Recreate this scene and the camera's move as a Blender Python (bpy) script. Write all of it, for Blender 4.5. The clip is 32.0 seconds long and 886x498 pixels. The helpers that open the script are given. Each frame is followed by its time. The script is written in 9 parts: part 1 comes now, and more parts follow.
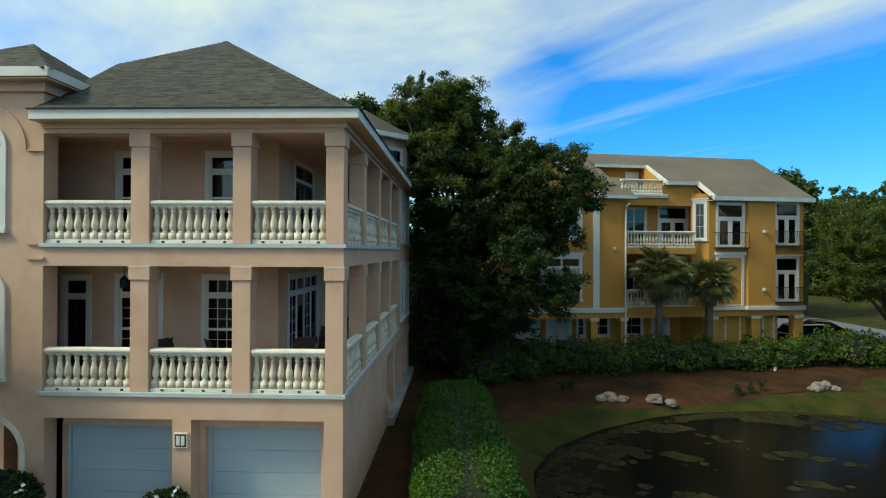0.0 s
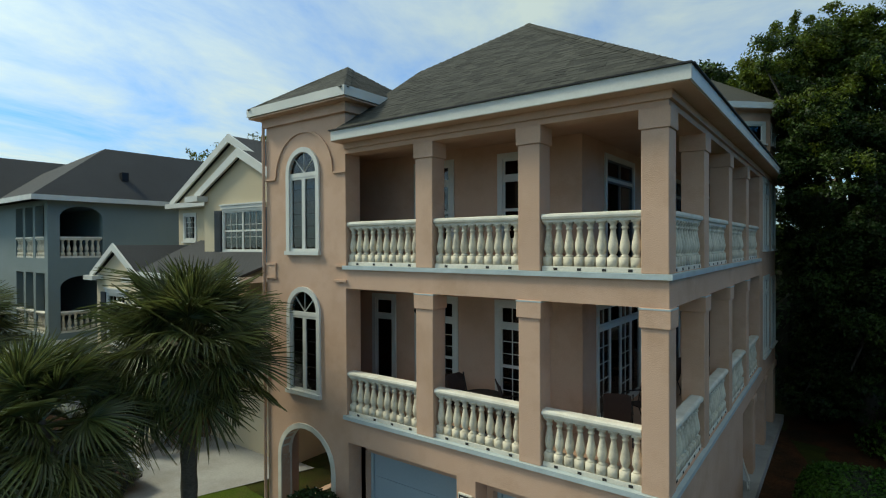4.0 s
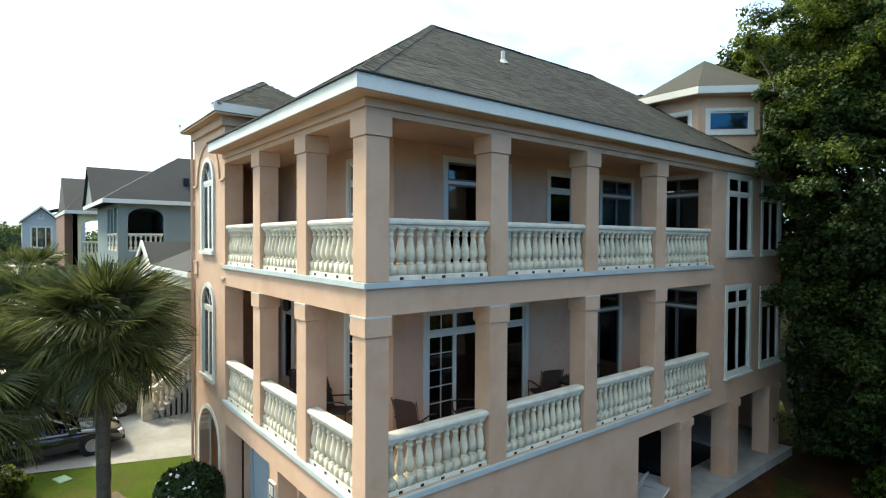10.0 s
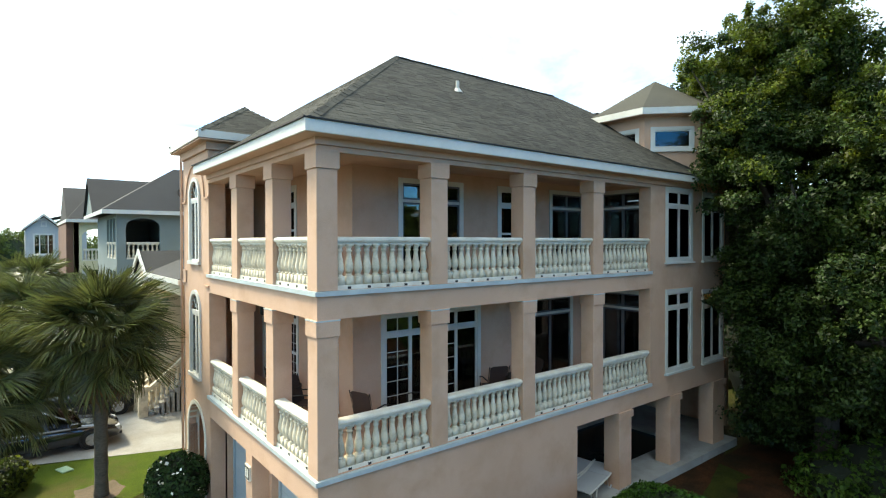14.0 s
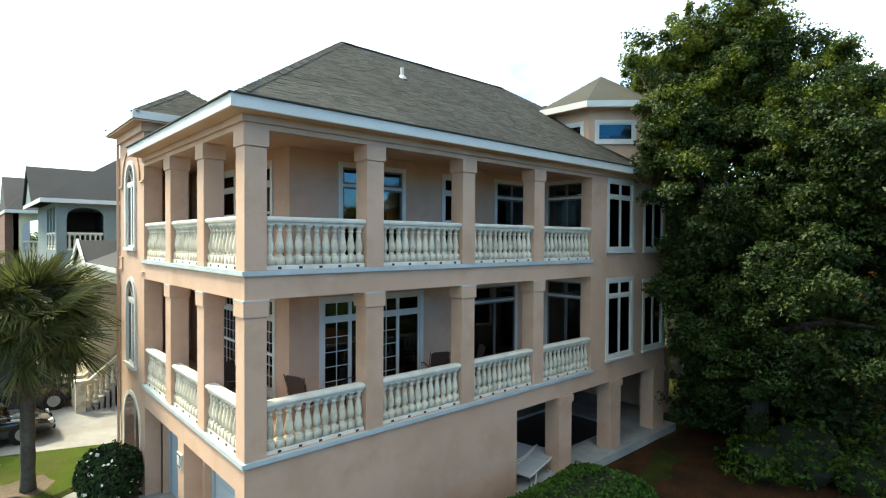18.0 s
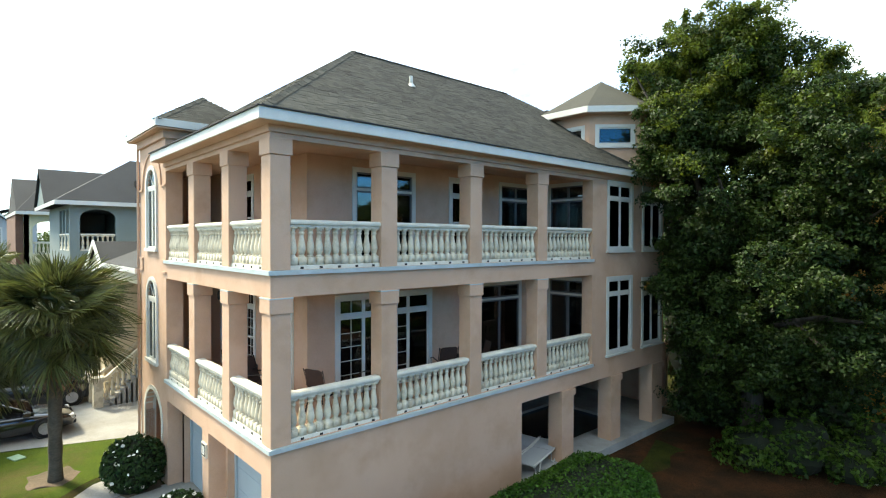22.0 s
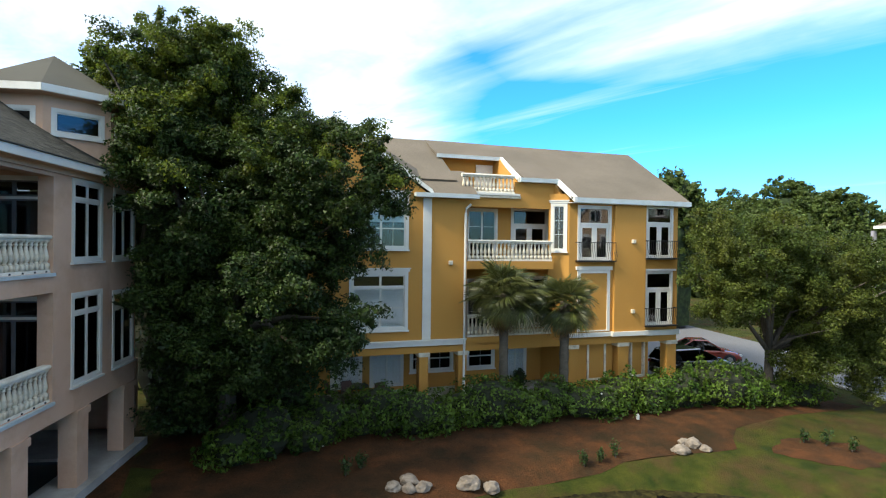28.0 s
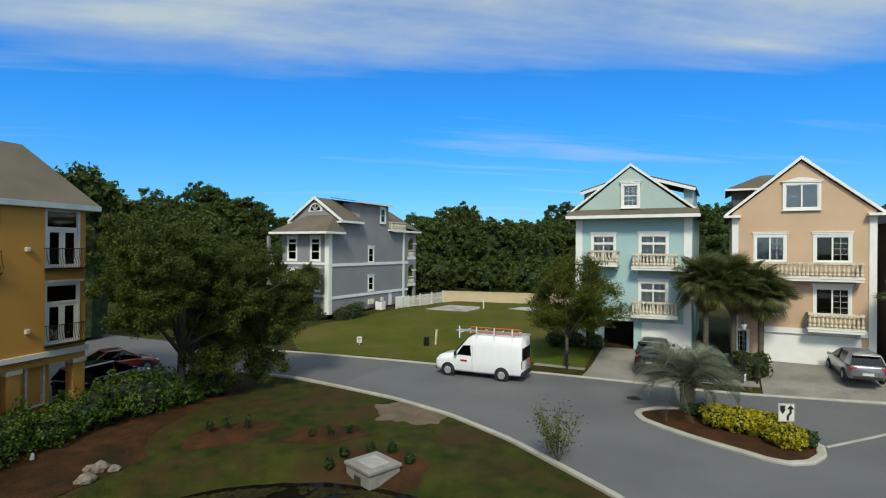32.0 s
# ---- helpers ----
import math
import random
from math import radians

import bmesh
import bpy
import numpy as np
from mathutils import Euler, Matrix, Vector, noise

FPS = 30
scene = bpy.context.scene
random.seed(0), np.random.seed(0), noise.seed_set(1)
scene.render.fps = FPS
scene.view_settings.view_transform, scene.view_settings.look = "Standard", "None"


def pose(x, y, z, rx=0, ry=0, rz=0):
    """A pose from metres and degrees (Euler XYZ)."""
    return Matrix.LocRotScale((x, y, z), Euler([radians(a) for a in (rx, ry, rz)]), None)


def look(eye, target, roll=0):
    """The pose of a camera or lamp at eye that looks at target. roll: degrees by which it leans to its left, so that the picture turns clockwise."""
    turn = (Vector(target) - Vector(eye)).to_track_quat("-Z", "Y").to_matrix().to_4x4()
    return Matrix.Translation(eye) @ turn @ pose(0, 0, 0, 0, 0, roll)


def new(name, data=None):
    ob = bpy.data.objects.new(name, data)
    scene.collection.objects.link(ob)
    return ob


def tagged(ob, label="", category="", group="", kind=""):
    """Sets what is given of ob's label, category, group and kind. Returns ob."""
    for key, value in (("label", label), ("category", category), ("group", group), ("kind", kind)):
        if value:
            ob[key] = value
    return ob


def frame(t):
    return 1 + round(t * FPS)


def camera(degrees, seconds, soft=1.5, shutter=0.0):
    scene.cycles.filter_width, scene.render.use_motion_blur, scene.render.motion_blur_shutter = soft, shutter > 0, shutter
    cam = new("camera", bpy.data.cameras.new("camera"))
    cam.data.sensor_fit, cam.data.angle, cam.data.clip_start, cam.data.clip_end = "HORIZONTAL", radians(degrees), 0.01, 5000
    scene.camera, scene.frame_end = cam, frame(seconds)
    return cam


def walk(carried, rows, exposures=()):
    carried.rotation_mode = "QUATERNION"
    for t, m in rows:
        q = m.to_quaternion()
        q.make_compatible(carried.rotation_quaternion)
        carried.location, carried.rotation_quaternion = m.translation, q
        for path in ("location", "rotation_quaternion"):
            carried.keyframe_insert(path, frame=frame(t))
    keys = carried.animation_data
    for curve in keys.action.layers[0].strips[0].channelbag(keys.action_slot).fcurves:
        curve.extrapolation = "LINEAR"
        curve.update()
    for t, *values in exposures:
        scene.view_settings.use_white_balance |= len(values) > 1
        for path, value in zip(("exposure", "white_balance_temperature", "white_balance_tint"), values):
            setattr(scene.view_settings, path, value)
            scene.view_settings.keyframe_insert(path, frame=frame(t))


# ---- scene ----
cam = camera(78.8, 32.0, soft=1.15)
METRES, EYE, TILT, LEAN, TURN = 20.0, 6.3, 0.0, 0.0, 1.8
EXPOSURES = [(0.0, 0.03, 6800, -8), (2.0, -0.1, 6800, -6), (6.0, -0.4, 6600, -8), (8.0, -0.27, 6800, -5), (9.0, 0.33, 7050, -1), (10.0, 1.05, 7150, -1), (13.0, 1.15, 7250, -1), (20.0, 1.3, 7250, -1),
             (25.0, 1.4, 7250, 3), (27.5, 1.15, 7000, 6), (28.0, 0.95, 6900, 6), (28.5, 0.45, 6800, 2), (29.0, -0.08, 6600, -4), (30.0, -0.26, 6700, -2), (32.0, -0.35, 6800, 0)]
ROWS = [
    (0.0, 0.0, 0.0, 0.0, -0.0, 0.27, -0.24),
    (0.5, 0.015, 0.0091, -0.003, 6.39, -0.05, -0.29),
    (1.0, 0.0183, 0.032, -0.0065, 13.63, 0.11, -0.35),
    (1.5, 0.0118, 0.0601, -0.0052, 20.77, -0.08, -0.43),
    (2.0, 0.0041, 0.0892, 0.0035, 28.37, -0.21, -0.25),
    (2.5, -0.0071, 0.1183, 0.0146, 35.01, -0.12, -0.07),
    (4.5, -0.0208, 0.1862, 0.04, 34.71, -0.55, 0.32),
    (5.0, -0.0073, 0.1875, 0.055, 34.64, -0.65, 0.25),
    (5.5, 0.0001, 0.1982, 0.0685, 34.7, -0.63, 0.31),
    (6.0, 0.0023, 0.2174, 0.0742, 34.79, -0.68, 0.19),
    (6.5, 0.0073, 0.2476, 0.075, 34.75, -0.55, -0.02),
    (7.0, 0.026, 0.2818, 0.0714, 34.66, -0.69, -0.24),
    (7.5, 0.0543, 0.3131, 0.0598, 34.54, -0.75, -0.41),
    (8.0, 0.0796, 0.3476, 0.0468, 34.49, -0.68, -0.61),
    (8.5, 0.1018, 0.3742, 0.0367, 36.89, -0.58, -0.69),
    (9.0, 0.1313, 0.3854, 0.0302, 41.07, -0.46, -0.56),
    (9.5, 0.1762, 0.39, 0.0341, 48.0, -0.63, -0.28),
    (10.0, 0.2301, 0.3909, 0.0402, 49.91, -0.99, -0.3),
    (10.5, 0.2702, 0.3901, 0.0547, 49.86, -0.94, -0.06),
    (11.0, 0.2873, 0.3877, 0.0629, 50.09, -0.67, -0.07),
    (11.5, 0.2982, 0.3878, 0.0604, 50.38, -0.88, -0.03),
    (12.0, 0.2977, 0.3946, 0.0617, 50.34, -0.53, -0.07),
    (12.5, 0.2992, 0.3922, 0.0577, 50.19, -0.66, -0.06),
    (13.0, 0.3046, 0.3831, 0.0512, 50.17, -0.76, 0.0),
    (13.5, 0.3146, 0.3815, 0.0492, 50.03, -0.79, 0.0),
    (14.0, 0.3249, 0.3839, 0.0517, 50.06, -0.74, 0.07),
    (14.5, 0.3324, 0.3921, 0.0594, 49.91, -0.54, 0.06),
    (16.5, 0.3382, 0.4078, 0.0556, 46.27, -0.83, -0.28),
    (17.0, 0.3425, 0.4094, 0.0435, 46.32, -0.97, -0.28),
    (17.5, 0.3446, 0.412, 0.0371, 46.32, -0.83, -0.48),
    (18.0, 0.3469, 0.4061, 0.0351, 46.44, -0.85, -0.32),
    (18.5, 0.351, 0.398, 0.0289, 46.65, -0.81, -0.41),
    (19.0, 0.3565, 0.3933, 0.0237, 46.71, -0.77, -0.34),
    (19.5, 0.3604, 0.3905, 0.0223, 46.69, -1.05, -0.33),
    (20.0, 0.3607, 0.3878, 0.0245, 46.71, -1.09, -0.27),
    (20.5, 0.3605, 0.3868, 0.0263, 46.69, -1.01, -0.25),
    (21.0, 0.3586, 0.3862, 0.032, 46.62, -0.66, -0.25),
    (21.5, 0.3615, 0.3816, 0.0354, 46.6, -0.88, -0.16),
    (22.0, 0.3652, 0.3736, 0.0369, 46.45, -0.92, -0.16),
    (22.5, 0.3685, 0.3719, 0.0423, 44.13, -0.96, -0.21),
    (23.0, 0.3695, 0.376, 0.0481, 39.39, -0.95, -0.3),
    (23.5, 0.3667, 0.3852, 0.0498, 34.71, -0.78, -0.37),
    (24.0, 0.3597, 0.396, 0.0494, 30.46, -0.7, -0.41),
    (24.5, 0.352, 0.404, 0.0512, 25.55, -0.69, -0.44),
    (25.0, 0.3473, 0.407, 0.054, 21.2, -0.71, -0.48),
    (25.5, 0.3418, 0.4057, 0.0558, 16.45, -0.68, -0.55),
    (27.5, 0.3088, 0.3794, 0.0544, -3.12, -0.32, -0.67),
    (28.0, 0.3022, 0.3704, 0.0489, -8.58, -0.35, -0.66),
    (28.5, 0.3018, 0.3639, 0.0445, -14.24, -0.24, -0.71),
    (29.0, 0.3031, 0.3589, 0.0423, -20.84, -0.23, -0.68),
    (29.5, 0.3035, 0.3525, 0.0416, -27.45, -0.14, -0.62),
    (30.0, 0.3054, 0.3476, 0.0419, -34.28, -0.1, -0.54),
    (30.5, 0.3121, 0.3438, 0.0476, -41.96, -0.03, -0.54),
    (31.0, 0.3163, 0.3411, 0.0575, -49.69, -0.16, -0.4),
    (31.5, 0.3208, 0.3439, 0.0644, -57.04, -0.06, -0.36),
    (32.0, 0.3223, 0.3476, 0.0712, -64.54, 0.01, -0.35),
]
walk(cam, [(t, pose(0, 0, EYE, TILT, LEAN, TURN) @ pose(METRES * x, METRES * y, METRES * z, 90 + pitch, roll, yaw)) for t, x, y, z, yaw, pitch, roll in ROWS],
     exposures=EXPOSURES)

# ---- world and sun ----
SUN_AZ, SUN_EL = 248.0, 44.0  # compass direction of the sun, from +y towards +x
world = bpy.data.worlds.new("sky")
scene.world = world
world.use_nodes = True


def build_sky():
    nt = world.node_tree
    nt.nodes.clear()
    nd, ln = nt.nodes.new, nt.links.new

    def m(op, a, b=None, clamp=False):
        n = nd("ShaderNodeMath")
        n.operation, n.use_clamp = op, clamp
        for i, v in enumerate((a, b)):
            if v is None:
                continue
            if isinstance(v, (int, float)):
                n.inputs[i].default_value = v
            else:
                ln(v, n.inputs[i])
        return n.outputs[0]

    out = nd("ShaderNodeOutputWorld")
    bg = nd("ShaderNodeBackground")
    sky = nd("ShaderNodeTexSky")
    sky.sky_type, sky.sun_disc = "NISHITA", False
    sky.sun_elevation, sky.sun_rotation = radians(SUN_EL), radians(SUN_AZ)
    sky.air_density, sky.dust_density, sky.ozone_density = 1.0, 0.3, 3.0
    tc = nd("ShaderNodeTexCoord")
    sep = nd("ShaderNodeSeparateXYZ")
    ln(tc.outputs["Generated"], sep.inputs[0])
    x, y, z = sep.outputs
    up = m("ADD", m("MAXIMUM", z, 0.0), 0.06)
    px, py = m("DIVIDE", x, up), m("DIVIDE", y, up)
    comb = nd("ShaderNodeCombineXYZ")
    ln(px, comb.inputs[0])
    ln(py, comb.inputs[1])

    def cloud_noise(turn, sx, sy, scale, detail, rough, twist):
        mp = nd("ShaderNodeMapping")
        mp.vector_type = "TEXTURE"
        mp.inputs["Rotation"].default_value = (0, 0, radians(turn))
        mp.inputs["Scale"].default_value = (1 / sx, 1 / sy, 1.0)
        ln(comb.outputs[0], mp.inputs[0])
        n = nd("ShaderNodeTexNoise")
        n.inputs["Scale"].default_value, n.inputs["Detail"].default_value = scale, detail
        n.inputs["Roughness"].default_value, n.inputs["Distortion"].default_value = rough, twist
        ln(mp.outputs[0], n.inputs["Vector"])
        return n.outputs["Fac"]

    # a deck of thin cloud overhead and to the west, with a ragged edge in the east, and thin streaks beyond it
    edge = cloud_noise(130, 0.30, 0.9, 0.9, 5.0, 0.5, 0.5)
    puff = cloud_noise(120, 0.5, 0.8, 1.6, 7.0, 0.6, 0.3)
    streak = cloud_noise(128, 0.16, 1.0, 1.5, 6.0, 0.55, 0.4)
    far = m("SQRT", m("ADD", m("MULTIPLY", px, px), m("MULTIPLY", py, py)))
    overhead = m("ADD", m("SUBTRACT", 2.68, far), m("MULTIPLY", m("MAXIMUM", m("SUBTRACT", 0.9, py), 0.0), 0.3))
    west = m("MULTIPLY", m("SUBTRACT", 0.6, px), 1.5)
    reach = m("MAXIMUM", overhead, west)
    deck = m("ADD", m("MULTIPLY", reach, 1.7), m("ADD", m("MULTIPLY", m("SUBTRACT", edge, 0.5), 3.2), m("MULTIPLY", m("SUBTRACT", streak, 0.5), 2.0)), clamp=True)
    thick = m("ADD", 0.5, m("MULTIPLY", m("SUBTRACT", puff, 0.40), 1.9), clamp=True)
    thin = m("MULTIPLY", m("SUBTRACT", streak, 0.56), 3.2, clamp=True)
    soft = m("MAXIMUM", m("MULTIPLY", deck, thick), m("MULTIPLY", thin, 0.75), clamp=True)
    mix = nd("ShaderNodeMix")
    mix.data_type = "RGBA"
    ln(soft, mix.inputs["Factor"])
    deep = nd("ShaderNodeMix")
    deep.data_type, deep.blend_type = "RGBA", "MULTIPLY"
    deep.inputs["Factor"].default_value = 1.0
    ln(sky.outputs[0], deep.inputs[6])
    tint = nd("ShaderNodeMix")
    tint.data_type = "RGBA"
    tint.inputs[6].default_value, tint.inputs[7].default_value = (0.60, 1.05, 1.42, 1), (0.27, 1.20, 2.35, 1)
    ln(m("MULTIPLY", m("MAXIMUM", z, 0.0), 4.5, clamp=True), tint.inputs["Factor"])
    ln(tint.outputs[2], deep.inputs[7])
    ln(deep.outputs[2], mix.inputs[6])
    # thin cloud glows towards the sun behind it
    se, sa = radians(SUN_EL), radians(SUN_AZ)
    toward = m("ADD", m("ADD", m("MULTIPLY", x, math.sin(sa) * math.cos(se)), m("MULTIPLY", y, math.cos(sa) * math.cos(se))), m("MULTIPLY", z, math.sin(se)))
    glow = m("ADD", 1.0, m("MULTIPLY", m("POWER", m("MAXIMUM", toward, 0.0), 3.0), 1.1))
    lit = nd("ShaderNodeMix")
    lit.data_type, lit.blend_type, lit.clamp_result = "RGBA", "MULTIPLY", False
    lit.inputs["Factor"].default_value = 1.0
    lit.inputs[6].default_value = (7.2, 8.0, 8.6, 1)
    ln(glow, lit.inputs[7])
    ln(lit.outputs[2], mix.inputs[7])
    ln(mix.outputs[2], bg.inputs["Color"])
    bg.inputs["Strength"].default_value = 0.10
    ln(bg.outputs[0], out.inputs["Surface"])


build_sky()
sun = new("sun", bpy.data.lights.new("sun", "SUN"))
sun.data.energy, sun.data.angle, sun.data.color = 4.0, radians(12), (1.0, 0.92, 0.80)
_az, _el = radians(SUN_AZ), radians(SUN_EL)
sun.matrix_world = look((60 * math.sin(_az) * math.cos(_el), 60 * math.cos(_az) * math.cos(_el), 60 * math.sin(_el)), (0, 0, 0))

# ---- materials ----


def mat(name, c1, c2=None, scale=1.0, rough=0.7, bump=0.0, bscale=40.0, metal=0.0, spec=0.4, fine=0.12, vary=0.0, stretch=(1, 1, 1), island=0.0, coat=0.0, c3=None, scale3=0.2):
    """A surface of two close colours in large soft blotches, with fine grain, relief and a small step from piece to piece."""
    mt = bpy.data.materials.new(name)
    mt.use_nodes = True
    nt = mt.node_tree
    nd, ln = nt.nodes.new, nt.links.new
    bsdf = nt.nodes["Principled BSDF"]
    c2 = c2 or tuple(v * 0.82 for v in c1)
    geo = nd("ShaderNodeNewGeometry")
    mp = nd("ShaderNodeMapping")
    mp.inputs["Scale"].default_value = stretch
    ln(geo.outputs["Position"], mp.inputs[0])
    big = nd("ShaderNodeTexNoise")
    big.inputs["Scale"].default_value, big.inputs["Detail"].default_value = scale, 5.0
    ln(mp.outputs[0], big.inputs["Vector"])
    ramp = nd("ShaderNodeMapRange")
    ramp.inputs["From Min"].default_value, ramp.inputs["From Max"].default_value = 0.32, 0.68
    ln(big.outputs["Fac"], ramp.inputs["Value"])
    mix = nd("ShaderNodeMix")
    mix.data_type = "RGBA"
    mix.inputs[6].default_value, mix.inputs[7].default_value = (*c1, 1), (*c2, 1)
    ln(ramp.outputs[0], mix.inputs["Factor"])
    base = mix.outputs[2]
    if c3:
        patch3 = nd("ShaderNodeTexNoise")
        patch3.inputs["Scale"].default_value, patch3.inputs["Detail"].default_value = scale3, 6.0
        patch3.inputs["Roughness"].default_value = 0.65
        ln(mp.outputs[0], patch3.inputs["Vector"])
        r3 = nd("ShaderNodeMapRange")
        r3.inputs["From Min"].default_value, r3.inputs["From Max"].default_value = 0.47, 0.64
        ln(patch3.outputs["Fac"], r3.inputs["Value"])
        mix3 = nd("ShaderNodeMix")
        mix3.data_type = "RGBA"
        mix3.inputs[7].default_value = (*c3, 1)
        ln(base, mix3.inputs[6])
        ln(r3.outputs[0], mix3.inputs["Factor"])
        base = mix3.outputs[2]
    small = nd("ShaderNodeTexNoise")
    small.inputs["Scale"].default_value, small.inputs["Detail"].default_value = bscale, 3.0
    ln(mp.outputs[0], small.inputs["Vector"])
    grain = nd("ShaderNodeMapRange")
    grain.inputs["From Min"].default_value, grain.inputs["From Max"].default_value = 0.25, 0.75
    grain.inputs["To Min"].default_value, grain.inputs["To Max"].default_value = 1 - fine, 1 + fine
    ln(small.outputs["Fac"], grain.inputs["Value"])
    value = grain.outputs[0]
    for amount, source in ((vary, "object"), (island, "island")):
        if amount:
            if source == "object":
                rnd = nd("ShaderNodeObjectInfo").outputs["Random"]
            else:
                rnd = geo.outputs["Random Per Island"]
            step = nd("ShaderNodeMapRange")
            step.inputs["To Min"].default_value, step.inputs["To Max"].default_value = 1 - amount, 1 + amount
            ln(rnd, step.inputs["Value"])
            mul = nd("ShaderNodeMath")
            mul.operation = "MULTIPLY"
            ln(value, mul.inputs[0])
            ln(step.outputs[0], mul.inputs[1])
            value = mul.outputs[0]
    hsv = nd("ShaderNodeHueSaturation")
    ln(base, hsv.inputs["Color"])
    ln(value, hsv.inputs["Value"])
    ln(hsv.outputs[0], bsdf.inputs["Base Color"])
    bsdf.inputs["Roughness"].default_value, bsdf.inputs["Metallic"].default_value = rough, metal
    bsdf.inputs["Specular IOR Level"].default_value = spec
    bsdf.inputs["Coat Weight"].default_value = coat
    if bump:
        bp = nd("ShaderNodeBump")
        bp.inputs["Strength"].default_value, bp.inputs["Distance"].default_value = 1.0, bump
        ln(small.outputs["Fac"], bp.inputs["Height"])
        ln(bp.outputs[0], bsdf.inputs["Normal"])
    return mt


def leaf_mat(name, c1, c2, island=0.45, through_light=0.35, rough=0.55, spec=0.25):
    """Leaves: two greens by leaf, a little light coming through."""
    mt = bpy.data.materials.new(name)
    mt.use_nodes = True
    nt = mt.node_tree
    nd, ln = nt.nodes.new, nt.links.new
    bsdf = nt.nodes["Principled BSDF"]
    out = nt.nodes["Material Output"]
    geo = nd("ShaderNodeNewGeometry")
    big = nd("ShaderNodeTexNoise")
    big.inputs["Scale"].default_value, big.inputs["Detail"].default_value = 0.55, 3.0
    ln(geo.outputs["Position"], big.inputs["Vector"])
    ramp = nd("ShaderNodeMapRange")
    ramp.inputs["From Min"].default_value, ramp.inputs["From Max"].default_value = 0.35, 0.65
    ln(big.outputs["Fac"], ramp.inputs["Value"])
    mix = nd("ShaderNodeMix")
    mix.data_type = "RGBA"
    mix.inputs[6].default_value, mix.inputs[7].default_value = (*c1, 1), (*c2, 1)
    ln(ramp.outputs[0], mix.inputs["Factor"])
    step = nd("ShaderNodeMapRange")
    step.inputs["To Min"].default_value, step.inputs["To Max"].default_value = 1 - island, 1 + island
    ln(geo.outputs["Random Per Island"], step.inputs["Value"])
    hsv = nd("ShaderNodeHueSaturation")
    ln(mix.outputs[2], hsv.inputs["Color"])
    ln(step.outputs[0], hsv.inputs["Value"])
    ln(hsv.outputs[0], bsdf.inputs["Base Color"])
    bsdf.inputs["Roughness"].default_value, bsdf.inputs["Specular IOR Level"].default_value = rough, spec
    tr = nd("ShaderNodeBsdfTranslucent")
    ln(hsv.outputs[0], tr.inputs["Color"])
    add = nd("ShaderNodeMixShader")
    add.inputs[0].default_value = through_light
    ln(bsdf.outputs[0], add.inputs[1])
    ln(tr.outputs[0], add.inputs[2])
    ln(add.outputs[0], out.inputs["Surface"])
    return mt


def glass_mat(name, tint, gloss=1.0):
    """A thin window pane: tinted, seen through, with a mirror-like sheen."""
    mt = bpy.data.materials.new(name)
    mt.use_nodes = True
    nt = mt.node_tree
    nd, ln = nt.nodes.new, nt.links.new
    out = nt.nodes["Material Output"]
    nt.nodes.remove(nt.nodes["Principled BSDF"])
    tr = nd("ShaderNodeBsdfTransparent")
    tr.inputs[0].default_value = (*tint, 1)
    gl = nd("ShaderNodeBsdfGlossy")
    gl.inputs["Roughness"].default_value = 0.02
    fr = nd("ShaderNodeFresnel")
    fr.inputs["IOR"].default_value = 1.7
    mul = nd("ShaderNodeMath")
    mul.operation, mul.use_clamp = "MULTIPLY", True
    mul.inputs[1].default_value = gloss
    ln(fr.outputs[0], mul.inputs[0])
    mix = nd("ShaderNodeMixShader")
    ln(mul.outputs[0], mix.inputs[0])
    ln(tr.outputs[0], mix.inputs[1])
    ln(gl.outputs[0], mix.inputs[2])
    ln(mix.outputs[0], out.inputs["Surface"])
    return mt


STUCCO = mat("peach stucco", (0.58, 0.375, 0.258), (0.525, 0.336, 0.228), 0.5, 0.85, 0.006, 55, fine=0.07, c3=(0.49, 0.308, 0.20), scale3=0.9)
WHITE = mat("white paint", (0.62, 0.605, 0.54), (0.55, 0.535, 0.48), 1.5, 0.5, 0.0, 30, fine=0.04)
WHITE_TRIM = mat("brighter white trim", (0.78, 0.77, 0.73), (0.72, 0.71, 0.68), 1.5, 0.5, 0.0, 30, fine=0.04)
PAINT = [WHITE]  # the paint on windows, balconies and boards
FLASH = mat("painted flashing", (0.46, 0.51, 0.50), (0.38, 0.42, 0.41), 2.0, 0.6, 0.0, 20, fine=0.06)
STONE = mat("cast stone", (0.66, 0.59, 0.45), (0.55, 0.485, 0.36), 2.2, 0.85, 0.004, 60, fine=0.1, vary=0.07, c3=(0.42, 0.37, 0.28), scale3=3.5)
RAIL = mat("cast stone rail", (0.70, 0.655, 0.55), (0.56, 0.52, 0.425), 3.0, 0.8, 0.004, 50, fine=0.1)
SHINGLE = mat("grey shingles", (0.066, 0.063, 0.050), (0.050, 0.048, 0.039), 0.6, 0.95, 0.006, 70, spec=0.2, fine=0.25, island=0.30, vary=0.25)
SHINGLE_TAN = mat("tan shingles", (0.135, 0.112, 0.085), (0.105, 0.088, 0.066), 0.4, 0.95, 0.008, 30, spec=0.2, fine=0.25, island=0.22)
SHINGLE_DARK = mat("charcoal shingles", (0.032, 0.032, 0.033), (0.025, 0.025, 0.026), 0.5, 0.92, 0.01, 30, fine=0.2)
GLASS = glass_mat("window glass", (0.45, 0.48, 0.50))
GLASS_CLEAR = glass_mat("clear window glass", (0.93, 0.95, 0.95))
GLASS_CAR = glass_mat("car glass", (0.12, 0.13, 0.14))
